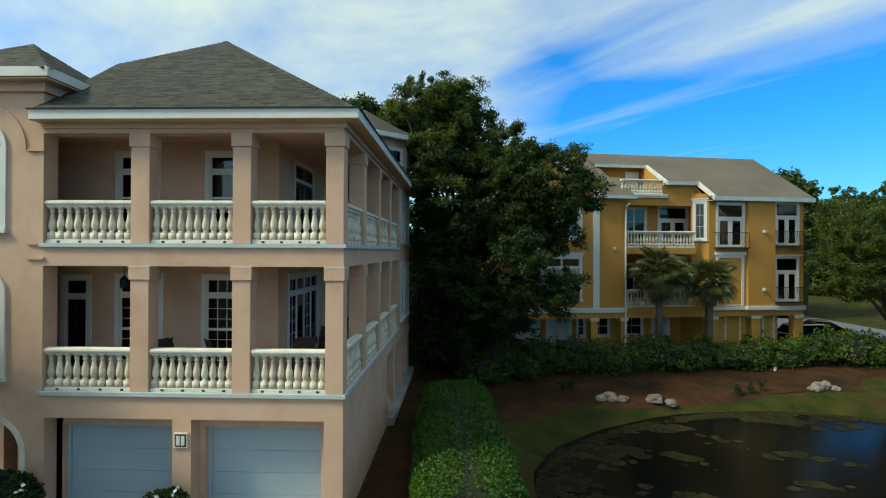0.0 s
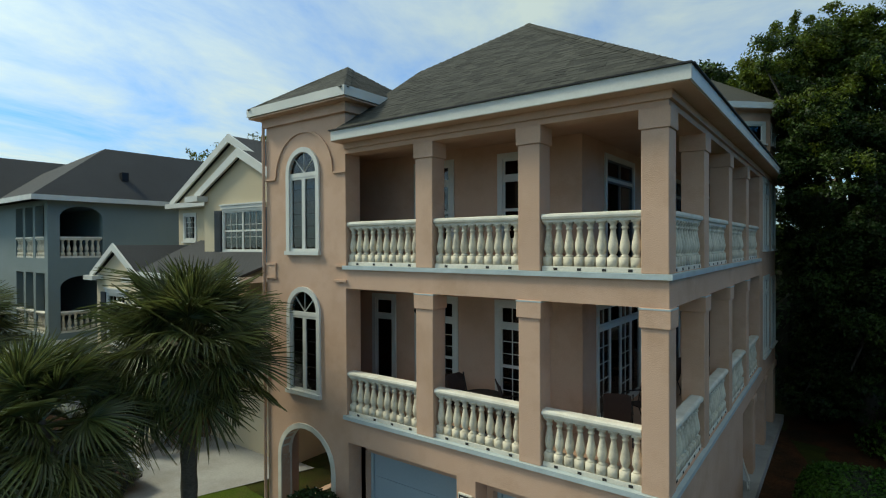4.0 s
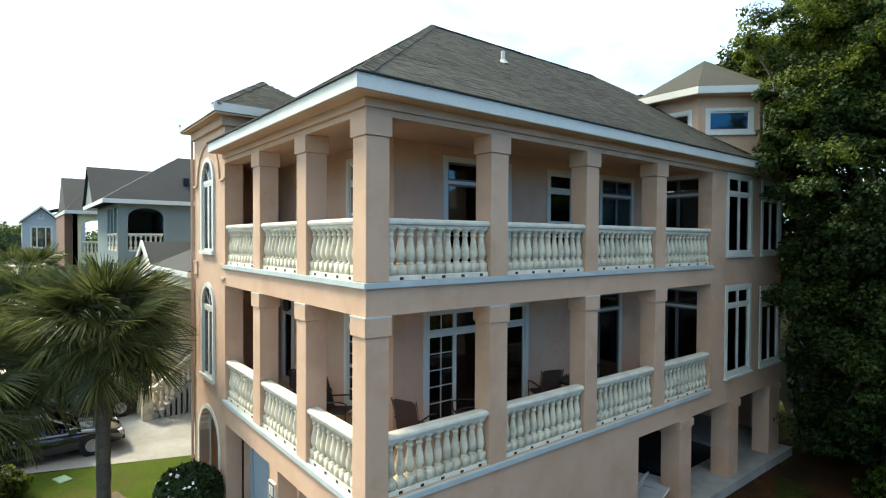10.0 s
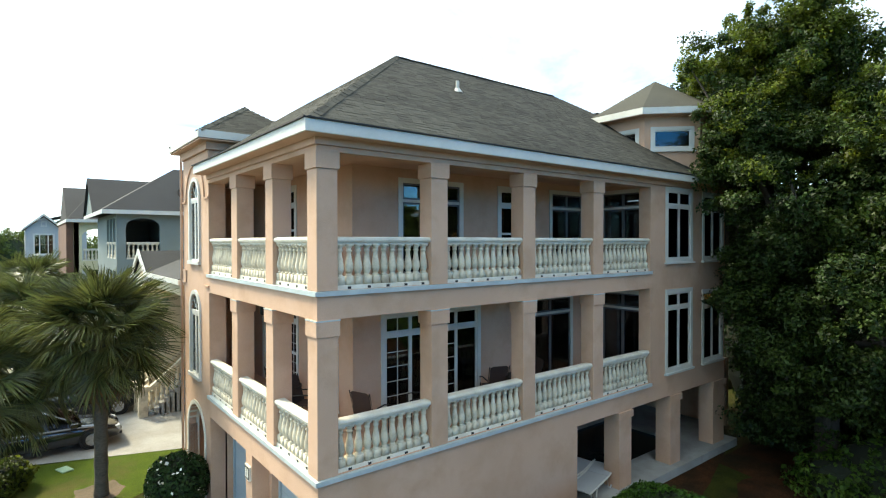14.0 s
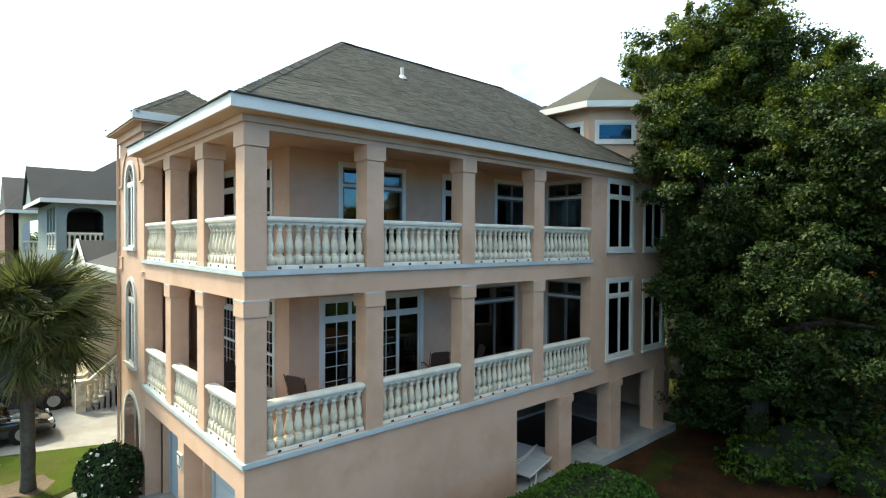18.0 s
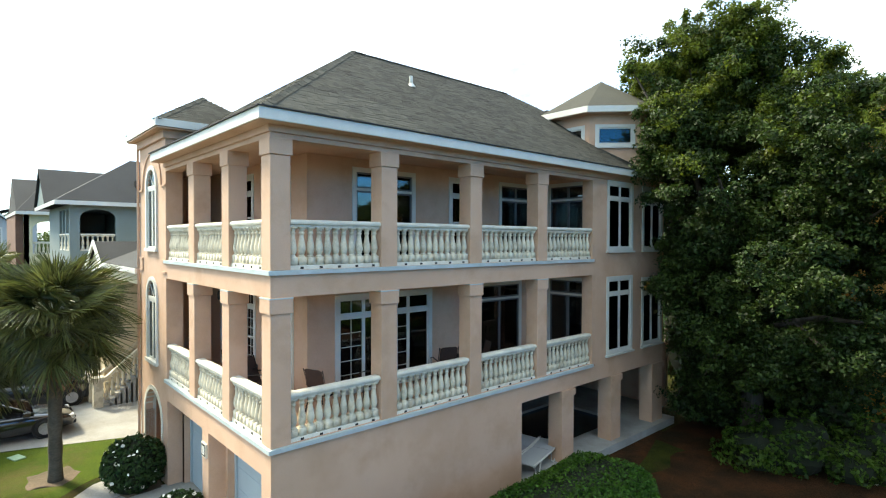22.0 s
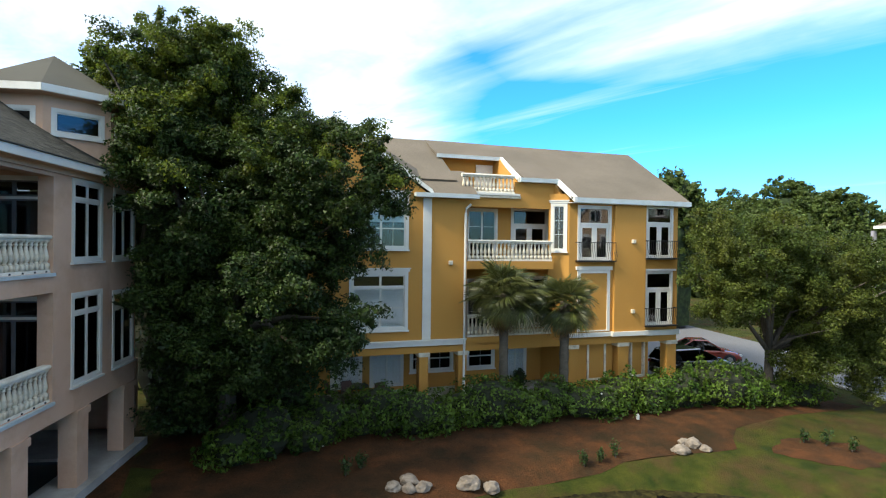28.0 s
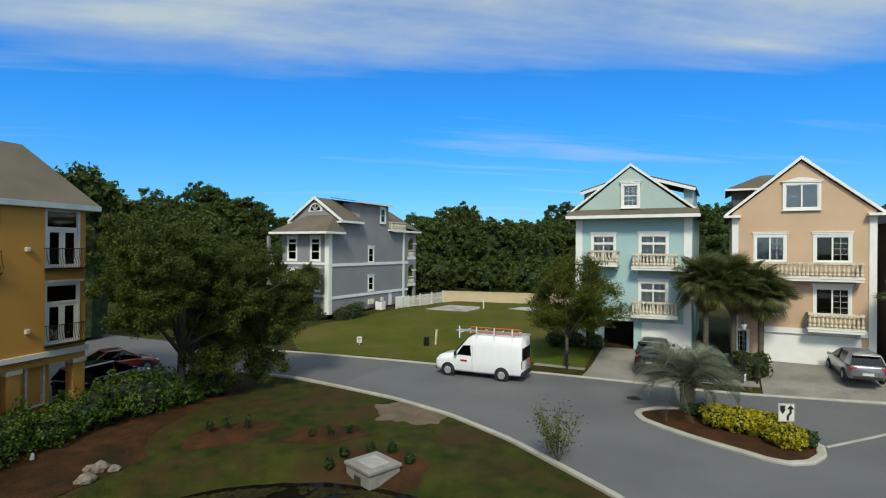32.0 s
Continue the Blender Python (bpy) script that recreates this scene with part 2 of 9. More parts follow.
# rooms, slots and holes get their shade as near-black; also the plate's field
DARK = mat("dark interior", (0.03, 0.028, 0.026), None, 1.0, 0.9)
GARAGE = mat("pale blue garage door", (0.33, 0.39, 0.42), (0.30, 0.36, 0.39), 1.0, 0.45, 0.0, 30, fine=0.03)
CONCRETE = mat("concrete", (0.38, 0.37, 0.34), (0.30, 0.29, 0.265), 0.7, 0.9, 0.004, 25, fine=0.12, c3=(0.24, 0.225, 0.20), scale3=0.35)
ASPHALT = mat("worn asphalt", (0.125, 0.126, 0.128), (0.10, 0.101, 0.104), 0.25, 0.93, 0.006, 60, fine=0.14)
ASPHALT_DARK = mat("newer asphalt", (0.115, 0.116, 0.118), (0.10, 0.10, 0.103), 0.3, 0.93, 0.006, 60, fine=0.14)
KERB = mat("kerb concrete", (0.40, 0.375, 0.32), (0.30, 0.28, 0.235), 1.2, 0.9, 0.004, 30, fine=0.1)
YELLOW = mat("ochre stucco", (0.445, 0.222, 0.046), (0.40, 0.198, 0.040), 0.4, 0.85, 0.006, 50, fine=0.06)
CREAM = mat("cream stucco", (0.55, 0.46, 0.31), (0.50, 0.41, 0.27), 0.5, 0.85, 0.006, 50, fine=0.06)
GREYGREEN = mat("grey-green stucco", (0.20, 0.235, 0.225), (0.175, 0.21, 0.20), 0.5, 0.85, 0.006, 50, fine=0.06)
BRONZE_TRIM = mat("bronze door frame", (0.10, 0.105, 0.11), None, 2.0, 0.5)
METAL = mat("black iron", (0.02, 0.02, 0.022), None, 2.0, 0.45, metal=0.6)
CURTAIN = mat("white blind", (0.74, 0.74, 0.72), (0.66, 0.66, 0.65), 3.0, 0.8, stretch=(14, 14, 1))

# ---- building helpers ----
WORLD = {}


class Geo:
    """A list of corners and faces that grows piece by piece."""

    def __init__(self):
        self.v, self.f = [], []

    def face(self, pts):
        n = len(self.v)
        self.v += [tuple(p) for p in pts]
        self.f.append(tuple(range(n, n + len(pts))))
        return self

    def add(self, verts, faces, m=None):
        n = len(self.v)
        self.v += [tuple(m @ Vector(p)) for p in verts] if m else [tuple(p) for p in verts]
        self.f += [tuple(i + n for i in f) for f in faces]
        return self

    def box(self, x0, x1, y0, y1, z0, z1, m=None):
        vs = [(x, y, z) for z in (z0, z1) for x, y in ((x0, y0), (x1, y0), (x1, y1), (x0, y1))]
        fs = [(3, 2, 1, 0), (4, 5, 6, 7), (0, 1, 5, 4), (1, 2, 6, 5), (2, 3, 7, 6), (3, 0, 4, 7)]
        return self.add(vs, fs, m)

    def prism(self, base, offset, m=None):
        """A flat outline pushed along an offset."""
        k = len(base)
        o = Vector(offset)
        vs = [Vector(p) for p in base] + [Vector(p) + o for p in base]
        fs = [tuple(reversed(range(k))), tuple(range(k, 2 * k))] + [(i, (i + 1) % k, k + (i + 1) % k, k + i) for i in range(k)]
        return self.add(vs, fs, m)

    def ring(self, x0, x1, z0, z1, left, right, foot, head, y0, y1, m=None):
        """A mitred rectangular frame, as one closed ring."""
        loops = [[(x0, z0), (x1, z0), (x1, z1), (x0, z1)], [(x0 + left, z0 + foot), (x1 - right, z0 + foot), (x1 - right, z1 - head), (x0 + left, z1 - head)]]
        vs = [(x, y, z) for y in (y0, y1) for lp in loops for x, z in lp]
        fs = []
        for i in range(4):
            j = (i + 1) % 4
            fs += [(i, j, 4 + j, 4 + i), (8 + j, 8 + i, 12 + i, 12 + j), (i, 8 + i, 8 + j, j), (4 + j, 12 + j, 12 + i, 4 + i)]
        return self.add(vs, fs, m)

    def islands(self):
        """The separate pieces, each as a Geo of its own."""
        root = list(range(len(self.v)))

        def find(i):
            while root[i] != i:
                root[i] = root[root[i]]
                i = root[i]
            return i

        for f in self.f:
            for i in f[1:]:
                root[find(i)] = find(f[0])
        out = {}
        for f in self.f:
            g, index = out.setdefault(find(f[0]), (Geo(), {}))
            for i in f:
                if i not in index:
                    index[i] = len(g.v)
                    g.v.append(self.v[i])
            g.f.append(tuple(index[i] for i in f))
        return [g for g, _ in out.values()]

    def lathe(self, profile, n=12, m=None, ends=True):
        k = len(profile)
        vs = [(r * math.cos(2 * math.pi * i / n), r * math.sin(2 * math.pi * i / n), z) for r, z in profile for i in range(n)]
        fs = [(j * n + i, j * n + (i + 1) % n, (j + 1) * n + (i + 1) % n, (j + 1) * n + i) for j in range(k - 1) for i in range(n)]
        if ends:
            fs += [tuple(reversed(range(n))), tuple(range((k - 1) * n, k * n))]
        return self.add(vs, fs, m)

    def tube(self, pts, radii, n=8, m=None):
        pts = [Vector(p) for p in pts]
        if isinstance(radii, (int, float)):
            radii = [radii] * len(pts)
        vs, fs = [], []
        for j, p in enumerate(pts):
            d = (pts[min(j + 1, len(pts) - 1)] - pts[max(j - 1, 0)]).normalized()
            a = d.orthogonal().normalized() if abs(d.z) > 0.95 else d.cross(Vector((0, 0, 1))).normalized()
            b = d.cross(a)
            vs += [p + radii[j] * (math.cos(2 * math.pi * i / n) * a + math.sin(2 * math.pi * i / n) * b) for i in range(n)]
        fs = [(j * n + i, j * n + (i + 1) % n, (j + 1) * n + (i + 1) % n, (j + 1) * n + i) for j in range(len(pts) - 1) for i in range(n)]
        fs += [tuple(reversed(range(n))), tuple(range((len(pts) - 1) * n, len(pts) * n))]
        return self.add(vs, fs, m)

    def mesh(self, name, material=None, smooth=False):
        me = bpy.data.meshes.new(name)
        me.from_pydata(self.v, [], self.f)
        if material:
            me.materials.append(material)
        if smooth:
            me.polygons.foreach_set("use_smooth", [True] * len(me.polygons))
        me.update()
        return me


APART = {"glazing_bar", "wall", "inner_floor", "eave_return", "string_course", "corner_board", "porch_post", "porch_floor", "flashing", "floor_beam", "veranda_floor", "upper_beam", "upper_cornice",
         "veranda_ceiling", "patio_slab", "pier_cap", "stucco_band", "drain_slot", "soffit", "dormer", "bumper", "door_reveal", "panel_moulding", "inner_partition", "tower_cornice",
         "porch_beam", "garage_void", "pier", "slat", "terrace_wall", "door_seam", "glazing_bar", "picket", "sheet"}


def thing(name, at=(0, 0, 0), label="", category="", group="", kind="", rz=0.0):
    ob = new(name)
    ob.matrix_basis = WORLD[ob] = pose(*at, 0, 0, rz)
    return tagged(ob, label, category, group, kind)


def part(name, geo, material, parent, label="", smooth=False, bevel=0.0, local=False):
    """One mesh under a thing or a part, drawn in world coordinates (local: in those of its parent). Boards, beams, bars and
    the like that lie apart become one object each."""
    if name in APART:
        made = [part(name + " ", gg, material, parent, label, smooth, bevel, local) for gg in geo.islands()]
        return made[0]
    name = name.strip()
    me = geo.mesh(name, material, smooth)
    if not local:
        me.transform(WORLD[parent].inverted())
    ob = new(name, me)
    ob.parent, WORLD[ob] = parent, WORLD[parent]
    fix_normals(me)
    if bevel:
        md = ob.modifiers.new("edges", "BEVEL")
        md.width, md.segments, md.limit_method = bevel, 2, "ANGLE"
    return tagged(ob, label)


def fix_normals(me):
    bm = bmesh.new()
    bm.from_mesh(me)
    bmesh.ops.recalc_face_normals(bm, faces=bm.faces)
    bm.to_mesh(me)
    bm.free()


def piece(name, me, m, parent, label=""):
    """An object on a shared mesh, at a pose in the world, under a thing or part."""
    ob = new(name, me)
    ob.parent, WORLD[ob] = parent, m
    ob.matrix_basis = WORLD[parent].inverted() @ m
    return tagged(ob, label)


def solid(name, geo, material, label="", category="", kind="", group="", smooth=False, bevel=0.0):
    """A top-level thing of one mesh, in world coordinates, with its origin at its base."""
    me = geo.mesh(name, material, smooth)
    vs = np.array(geo.v)
    at = Vector(((vs[:, 0].min() + vs[:, 0].max()) / 2, (vs[:, 1].min() + vs[:, 1].max()) / 2, vs[:, 2].min()))
    me.transform(Matrix.Translation(-at))
    fix_normals(me)
    ob = new(name, me)
    ob.location = at
    WORLD[ob] = Matrix.Translation(at)
    if bevel:
        md = ob.modifiers.new("edges", "BEVEL")
        md.width, md.segments, md.limit_method = bevel, 2, "ANGLE"
    return tagged(ob, label, category, group, kind)


def face_pose(x, y, z, way):
    """A pose whose x runs along a wall, whose -y points out of it. way: the compass of the outward side, s, e, n, w or degrees."""
    rz = {"s": 0, "e": 90, "n": 180, "w": 270}.get(way, way)
    return pose(x, y, z, 0, 0, rz)


def wall(name, m, length, z0, z1, holes, material, parent, thick=0.2, label="", extra=None):
    """A wall in the frame m (x along, -y outwards) with openings (x0, x1, z0, z1) cut through it."""
    us = sorted({0.0, length, *(h[i] for h in holes for i in (0, 1))})
    vs = sorted({z0, z1, *(h[i] for h in holes for i in (2, 3))})
    us, vs = [u for u in us if 0 <= u <= length], [v for v in vs if z0 <= v <= z1]

    def full(i, j):
        if not (0 <= i < len(us) - 1 and 0 <= j < len(vs) - 1):
            return False
        u, v = (us[i] + us[i + 1]) / 2, (vs[j] + vs[j + 1]) / 2
        return not any(a < u < b and c < v < d for a, b, c, d in (h[:4] for h in holes))

    g = Geo()
    for i in range(len(us) - 1):
        for j in range(len(vs) - 1):
            if not full(i, j):
                continue
            a, b, c, d = us[i], us[i + 1], vs[j], vs[j + 1]
            g.add([(a, 0, c), (b, 0, c), (b, 0, d), (a, 0, d)], [(0, 1, 2, 3)], m)
            g.add([(a, thick, c), (b, thick, c), (b, thick, d), (a, thick, d)], [(3, 2, 1, 0)], m)
            for di, dj, p, q in ((-1, 0, (a, c), (a, d)), (1, 0, (b, d), (b, c)), (0, -1, (b, c), (a, c)), (0, 1, (a, d), (b, d))):
                if not full(i + di, j + dj):
                    g.add([(p[0], 0, p[1]), (q[0], 0, q[1]), (q[0], thick, q[1]), (p[0], thick, p[1])], [(0, 1, 2, 3)], m)
    if extra:
        extra(g, m)
    me = g.mesh(name, material)
    me.transform(WORLD[parent].inverted())
    bm = bmesh.new()
    bm.from_mesh(me)
    bmesh.ops.remove_doubles(bm, verts=bm.verts, dist=0.0005)
    bmesh.ops.recalc_face_normals(bm, faces=bm.faces)
    bm.to_mesh(me)
    bm.free()
    ob = new(name, me)
    ob.parent, WORLD[ob] = parent, WORLD[parent]
    return tagged(ob, label)


def window(m, w, h, parent, cols=(1,), bars=(2, 2), transom=0.0, casing=0.11, proud=0.03, sash=False, name="window", label="", behind=None, trim=None, sill=True, head=0.0, glass=None, bar_trim=None, stile=0.045, drop=1.0, leaf=None, blind_at=0.065, one_light=False):
    """A window in the frame m (x along the wall from its left edge, z up from its foot): casing, sashes, bars and panes. bars: across
    and up in a leaf, or one such pair for each leaf."""
    trim, glass = trim or PAINT[0], glass or (GLASS_CLEAR if behind else GLASS)
    c = casing
    win = part(name, Geo().ring(0, w, 0, h, c, c, c * 0.8, c, -proud, 0.08, m), trim, parent, label)
    if head:
        part("head_board", Geo().box(-0.06, w + 0.06, -proud - 0.03, 0.06, h + 0.002, h + head, m), trim, win)
        part("head_moulding", Geo().box(-0.1, w + 0.1, -proud - 0.06, 0.06, h + head, h + head + 0.05, m), trim, win)
    if sill:
        part("sill", Geo().box(-0.04, w + 0.04, -proud - 0.06, 0.02, -0.06, -0.002, m), trim, win)
    inner, z0, z1 = w - 2 * c, c * 0.8, h - c
    if transom:
        part("transom_bar", Geo().box(c, w - c, -proud * 0.5, 0.07, z1 - transom - 0.07, z1 - transom, m), trim, win)
    unit = inner / sum(cols)
    x = c
    for k, share in enumerate(cols):
        sw = unit * share
        grid = bars[k] if isinstance(bars[0], tuple) else bars
        spans = [(z0, z1 - transom - 0.07), (z1 - transom, z1)] if transom else [(z0, z1)]
        for n, (a, b) in enumerate(spans[:1] if one_light else spans):
            s = stile
            part("sash", Geo().ring(x, x + sw, a, b, s, s, s, s, 0.0, 0.055, m), leaf or trim, win)
            if sash and n == 0:
                mid = (a + b) / 2
                part("meeting_rail", Geo().box(x + s, x + sw - s, -0.012, 0.05, mid - 0.03, mid + 0.03, m), trim, win)
            nx, nz = grid if n == 0 else (grid[0], 1)
            if nx * nz > 1:
                t, q = 0.008, Geo()
                for i in range(1, nx):
                    u = x + s + (sw - 2 * s) * i / nx
                    q.box(u - t, u + t, 0.015, 0.045, a + s, b - s, m)
                for j in range(1, nz):
                    v = a + s + (b - a - 2 * s) * j / nz
                    q.box(x + s, x + sw - s, 0.018, 0.042, v - t, v + t, m)
                part("glazing_bar", q, bar_trim or trim, win)
            part("pane", Geo().box(x + s, x + sw - s, 0.026, 0.034, a + s, b - s, m), glass, win)
        x += sw
    if transom and one_light:
        a, b, s = z1 - transom, z1, 0.04
        part("sash", Geo().ring(c, w - c, a, b, s, s, s, s, 0.0, 0.055, m), trim, win)
        part("pane", Geo().box(c + s, w - c - s, 0.026, 0.034, a + s, b - s, m), glass, win)
    if behind:
        part("blind", Geo().box(c, w - c, blind_at, blind_at + 0.02, z1 - (z1 - z0) * drop if drop > 0 else z0, z1 if drop > 0 else z0 - (z1 - z0) * drop, m), behind, win)
    return win


# baluster of turned cast stone on a square foot, shared by all balustrades
def baluster_mesh(n=12, material=None, name="baluster"):
    g = Geo().box(-0.075, 0.075, -0.075, 0.075, 0, 0.15)
    prof = [(0.07, 0.15), (0.064, 0.172), (0.044, 0.186), (0.056, 0.205), (0.078, 0.262), (0.082, 0.305), (0.073, 0.375), (0.055, 0.455), (0.042, 0.535), (0.039, 0.568), (0.058, 0.584), (0.058, 0.602), (0.042, 0.617), (0.058, 0.65), (0.07, 0.668)]
    g.lathe(prof, n)
    g.box(-0.07, 0.07, -0.07, 0.07, 0.668, 0.70)
    me = g.mesh(name, material or STONE, True)
    fix_normals(me)
    return me


BALUSTER = baluster_mesh()


def balustrade(m, length, height, count, parent, material=None, mesh=None, label="", drains=0):
    """Foot, balusters and a rounded top rail along x of the frame m, centred on y = 0."""
    material, mesh = material or RAIL, mesh or BALUSTER
    foot = 0.085
    b = part("balustrade", Geo().box(0, length, -0.085, 0.085, 0, foot, m), material, parent, label, bevel=0.008)
    top = Geo()
    prof = [(-0.07, 0), (0.07, 0), (0.075, 0.04), (0.115, 0.055), (0.125, 0.09), (0.115, 0.125), (0.08, 0.145), (-0.08, 0.145), (-0.115, 0.125), (-0.125, 0.09), (-0.115, 0.055), (-0.075, 0.04)]
    top.prism([m @ Vector((0, y, height - 0.145 + z)) for y, z in prof], m.to_3x3() @ Vector((length, 0, 0)))
    part("top_rail", top, material, b)
    k = (height - 0.145 - foot) / 0.70
    for i in range(count):
        piece("baluster", mesh, m @ Matrix.Translation(((i + 0.5) * length / count, 0, foot)) @ Matrix.Diagonal((1, 1, k, 1)), b)
    if drains:
        g = Geo()
        for i in range(drains):
            u = (i + 0.6) * length / drains
            g.box(u - 0.035, u + 0.035, -0.09, -0.02, 0.015, 0.06, m)
        part("drain_slot", g, DARK, b)
    return b


def slope_quad(a, b, c, d, thick=0.08, e=None):
    """A roof plane with depth, from four (or three) corners."""
    pts = [Vector(p) for p in (a, b, c, d, e) if p is not None]
    n = (pts[1] - pts[0]).cross(pts[-1] - pts[0]).normalized()
    if n.z < 0:
        n = -n
    return Geo().prism([p - n * thick for p in pts], n * thick)


def fascia(pts, z0, z1, material, parent, thick=0.035, label=""):
    """White boards along an eave, through the given plan points."""
    for (x0, y0), (x1, y1) in zip(pts, pts[1:]):
        d = Vector((x1 - x0, y1 - y0, 0))
        a = math.degrees(math.atan2(d.y, d.x))
        part("fascia", Geo().box(0, d.length + thick - 0.001, -thick, 0, z0, z1, pose(x0, y0, 0, 0, 0, a)), material, parent, label)

# ---- the peach stucco house ----
house = thing("house", (-7.5, 19.5, 0), "peach stucco three-storey house with two columned verandas", "house")
FL1, FL2 = 3.10, 6.46


def arch_fill(g, m, x0, x1, z0, z1, rise, thick=0.2, k=12):
    """Fills the corners over an arch inside a square-headed opening."""
    cx, r = (x0 + x1) / 2, (x1 - x0) / 2
    arc = [(cx - r * math.cos(math.pi * i / k), z1 - rise + rise * math.sin(math.pi * i / k)) for i in range(k + 1)]
    for (a, b), (c, d) in zip(arc, arc[1:]):
        g.prism([(a, 0, b), (c, 0, d), (c, 0, z1), (a, 0, z1)], (0, thick, 0), m)


def arched_casing(g, m, x0, x1, z0, z1, width, depth0, depth1, k=14, rise=None):
    cx, r = (x0 + x1) / 2, (x1 - x0) / 2
    rise = rise or r
    zs = z1 - rise
    g.box(x0 - width, x0, depth0, depth1, z0, zs, m).box(x1, x1 + width, depth0, depth1, z0, zs, m)
    for i in range(k):
        a, b = math.pi * i / k, math.pi * (i + 1) / k
        p = [(cx - (r + e) * math.cos(t), depth0, zs + (rise + e) * math.sin(t)) for t, e in ((a, 0), (b, 0), (b, width), (a, width))]
        g.prism(p, (0, depth1 - depth0, 0), m)


def arched_window(x0, x1, z0, z1, parent):
    """A tall pair of casements under a half-round fanlight."""
    m = face_pose(0, 12.0, 0, "s")
    g = Geo()
    arched_casing(g, m, x0, x1, z0, z1, 0.12, -0.05, 0.05)
    g.box(x0 - 0.14, x1 + 0.14, -0.09, 0.05, z0 - 0.1, z0, m)
    win = part("window", g, WHITE, parent, "white arched stair window with a fanlight")
    cx, r = (x0 + x1) / 2, (x1 - x0) / 2
    zs = z1 - r
    f = Geo().box(x0, x1, -0.01, 0.06, zs - 0.10, zs, m)
    part("transom_bar", f, WHITE, win)
    for a, b in ((x0, cx), (cx, x1)):
        s = 0.055
        f = Geo().box(a, a + s, 0, 0.06, z0, zs - 0.1, m).box(b - s, b, 0, 0.06, z0, zs - 0.1, m)
        f.box(a + s, b - s, 0, 0.06, z0, z0 + s, m).box(a + s, b - s, 0, 0.06, zs - 0.1 - s, zs - 0.1, m)
        part("sash", f, WHITE, win)
        q = Geo()
        for j in range(1, 6):
            v = z0 + (zs - 0.1 - z0) * j / 6
            q.box(a + s, b - s, 0.02, 0.045, v - 0.007, v + 0.007, m)
        part("glazing_bar", q, METAL, win)
        part("pane", Geo().box(a + s, b - s, 0.028, 0.036, z0 + s, zs - 0.1 - s, m), GLASS, win)
    fan = [(cx + r * math.cos(math.pi * i / 14), 0.03, zs + r * math.sin(math.pi * i / 14)) for i in range(15)]
    part("pane", Geo().prism(fan, (0, 0.008, 0), m), GLASS, win)
    q = Geo()
    for t in (45, 90, 135):
        c, s = math.cos(radians(t)), math.sin(radians(t))
        q.tube([m @ Vector((cx, 0.03, zs)), m @ Vector((cx + r * c, 0.03, zs + r * s))], 0.012, 5)
    part("glazing_bar", q, WHITE, win)


# --- walls of the main body ---
wall("wall", face_pose(-11.6, 13.85, 0, "s"), 6.7, 0.0, 9.15,
     [(1.17, 1.93, 3.12, 5.66), (2.62, 3.83, 3.35, 5.66), (4.92, 6.18, 3.35, 5.66), (2.62, 3.74, 6.95, 8.85), (5.0, 6.02, 6.95, 8.85)], STUCCO, house)
wall("wall", face_pose(-4.7, 13.85, 0, "e"), 9.05, 2.5, 9.15,
     [(0.78, 3.9, 3.12, 5.64), (5.78, 7.86, 3.12, 5.68), (1.28, 3.25, 6.5, 8.88), (4.6, 5.65, 6.75, 8.86), (6.78, 8.38, 6.5, 8.88)], STUCCO, house)
wall("wall", face_pose(-4.7, 22.9, 0, "s"), 1.9, 2.5, 9.15, [(0.25, 1.8, 3.12, 5.78), (0.25, 1.8, 6.5, 8.95)], STUCCO, house)
wall("wall", face_pose(-2.6, 22.9, 0, "e"), 2.8, 3.0, 9.3, [(0.68, 2.3, 3.3, 5.82), (0.68, 2.3, 6.75, 9.0)], STUCCO, house)
wall("wall", face_pose(-12.4, 30.0, 0, "w"), 17.75, 0.0, 9.15, [(15.9, 17.2, 0.05, 2.3)], STUCCO, house)
wall("wall", face_pose(-5.6, 29.8, 0, "n"), 6.8, 0.0, 9.15, [], STUCCO, house)
# corner pier of the tower with its arched openings
tower_holes = [(0.95, 1.93, 6.78, 9.15), (0.95, 1.93, 3.4, 5.8), (0.55, 2.4, 0.0, 2.5)]


def tower_arches(g, m):
    arch_fill(g, m, 0.95, 1.93, 6.78, 9.15, 0.49)
    arch_fill(g, m, 0.95, 1.93, 3.4, 5.8, 0.49)
    arch_fill(g, m, 0.55, 2.4, 0.0, 2.5, 0.85)


wall("wall", face_pose(-12.4, 12.0, 0, "s"), 2.9, 0.0, 10.08, tower_holes, STUCCO, house, thick=0.25, extra=tower_arches)
g = Geo().box(-9.9, -9.5, 12.25, 12.45, 0, 10.08).box(-9.7, -9.5, 12.45, 15.0, 9.15, 10.08).box(-12.4, -9.5, 14.9, 15.1, 9.15, 10.08).box(-12.4, -12.2, 12.25, 14.9, 9.15, 10.08)
part("pier", g, STUCCO, house)
arched_window(-11.45, -10.47, 6.78, 9.15, house)
arched_window(-11.45, -10.47, 3.4, 5.8, house)
g = Geo()
arched_casing(g, face_pose(0, 12.0, 0, "s"), -11.85, -10.0, 0.05, 2.5, 0.12, -0.03, 0.30, rise=0.85)
part("entry_arch", g, RAIL, house, "pale plaster arch over the entry")
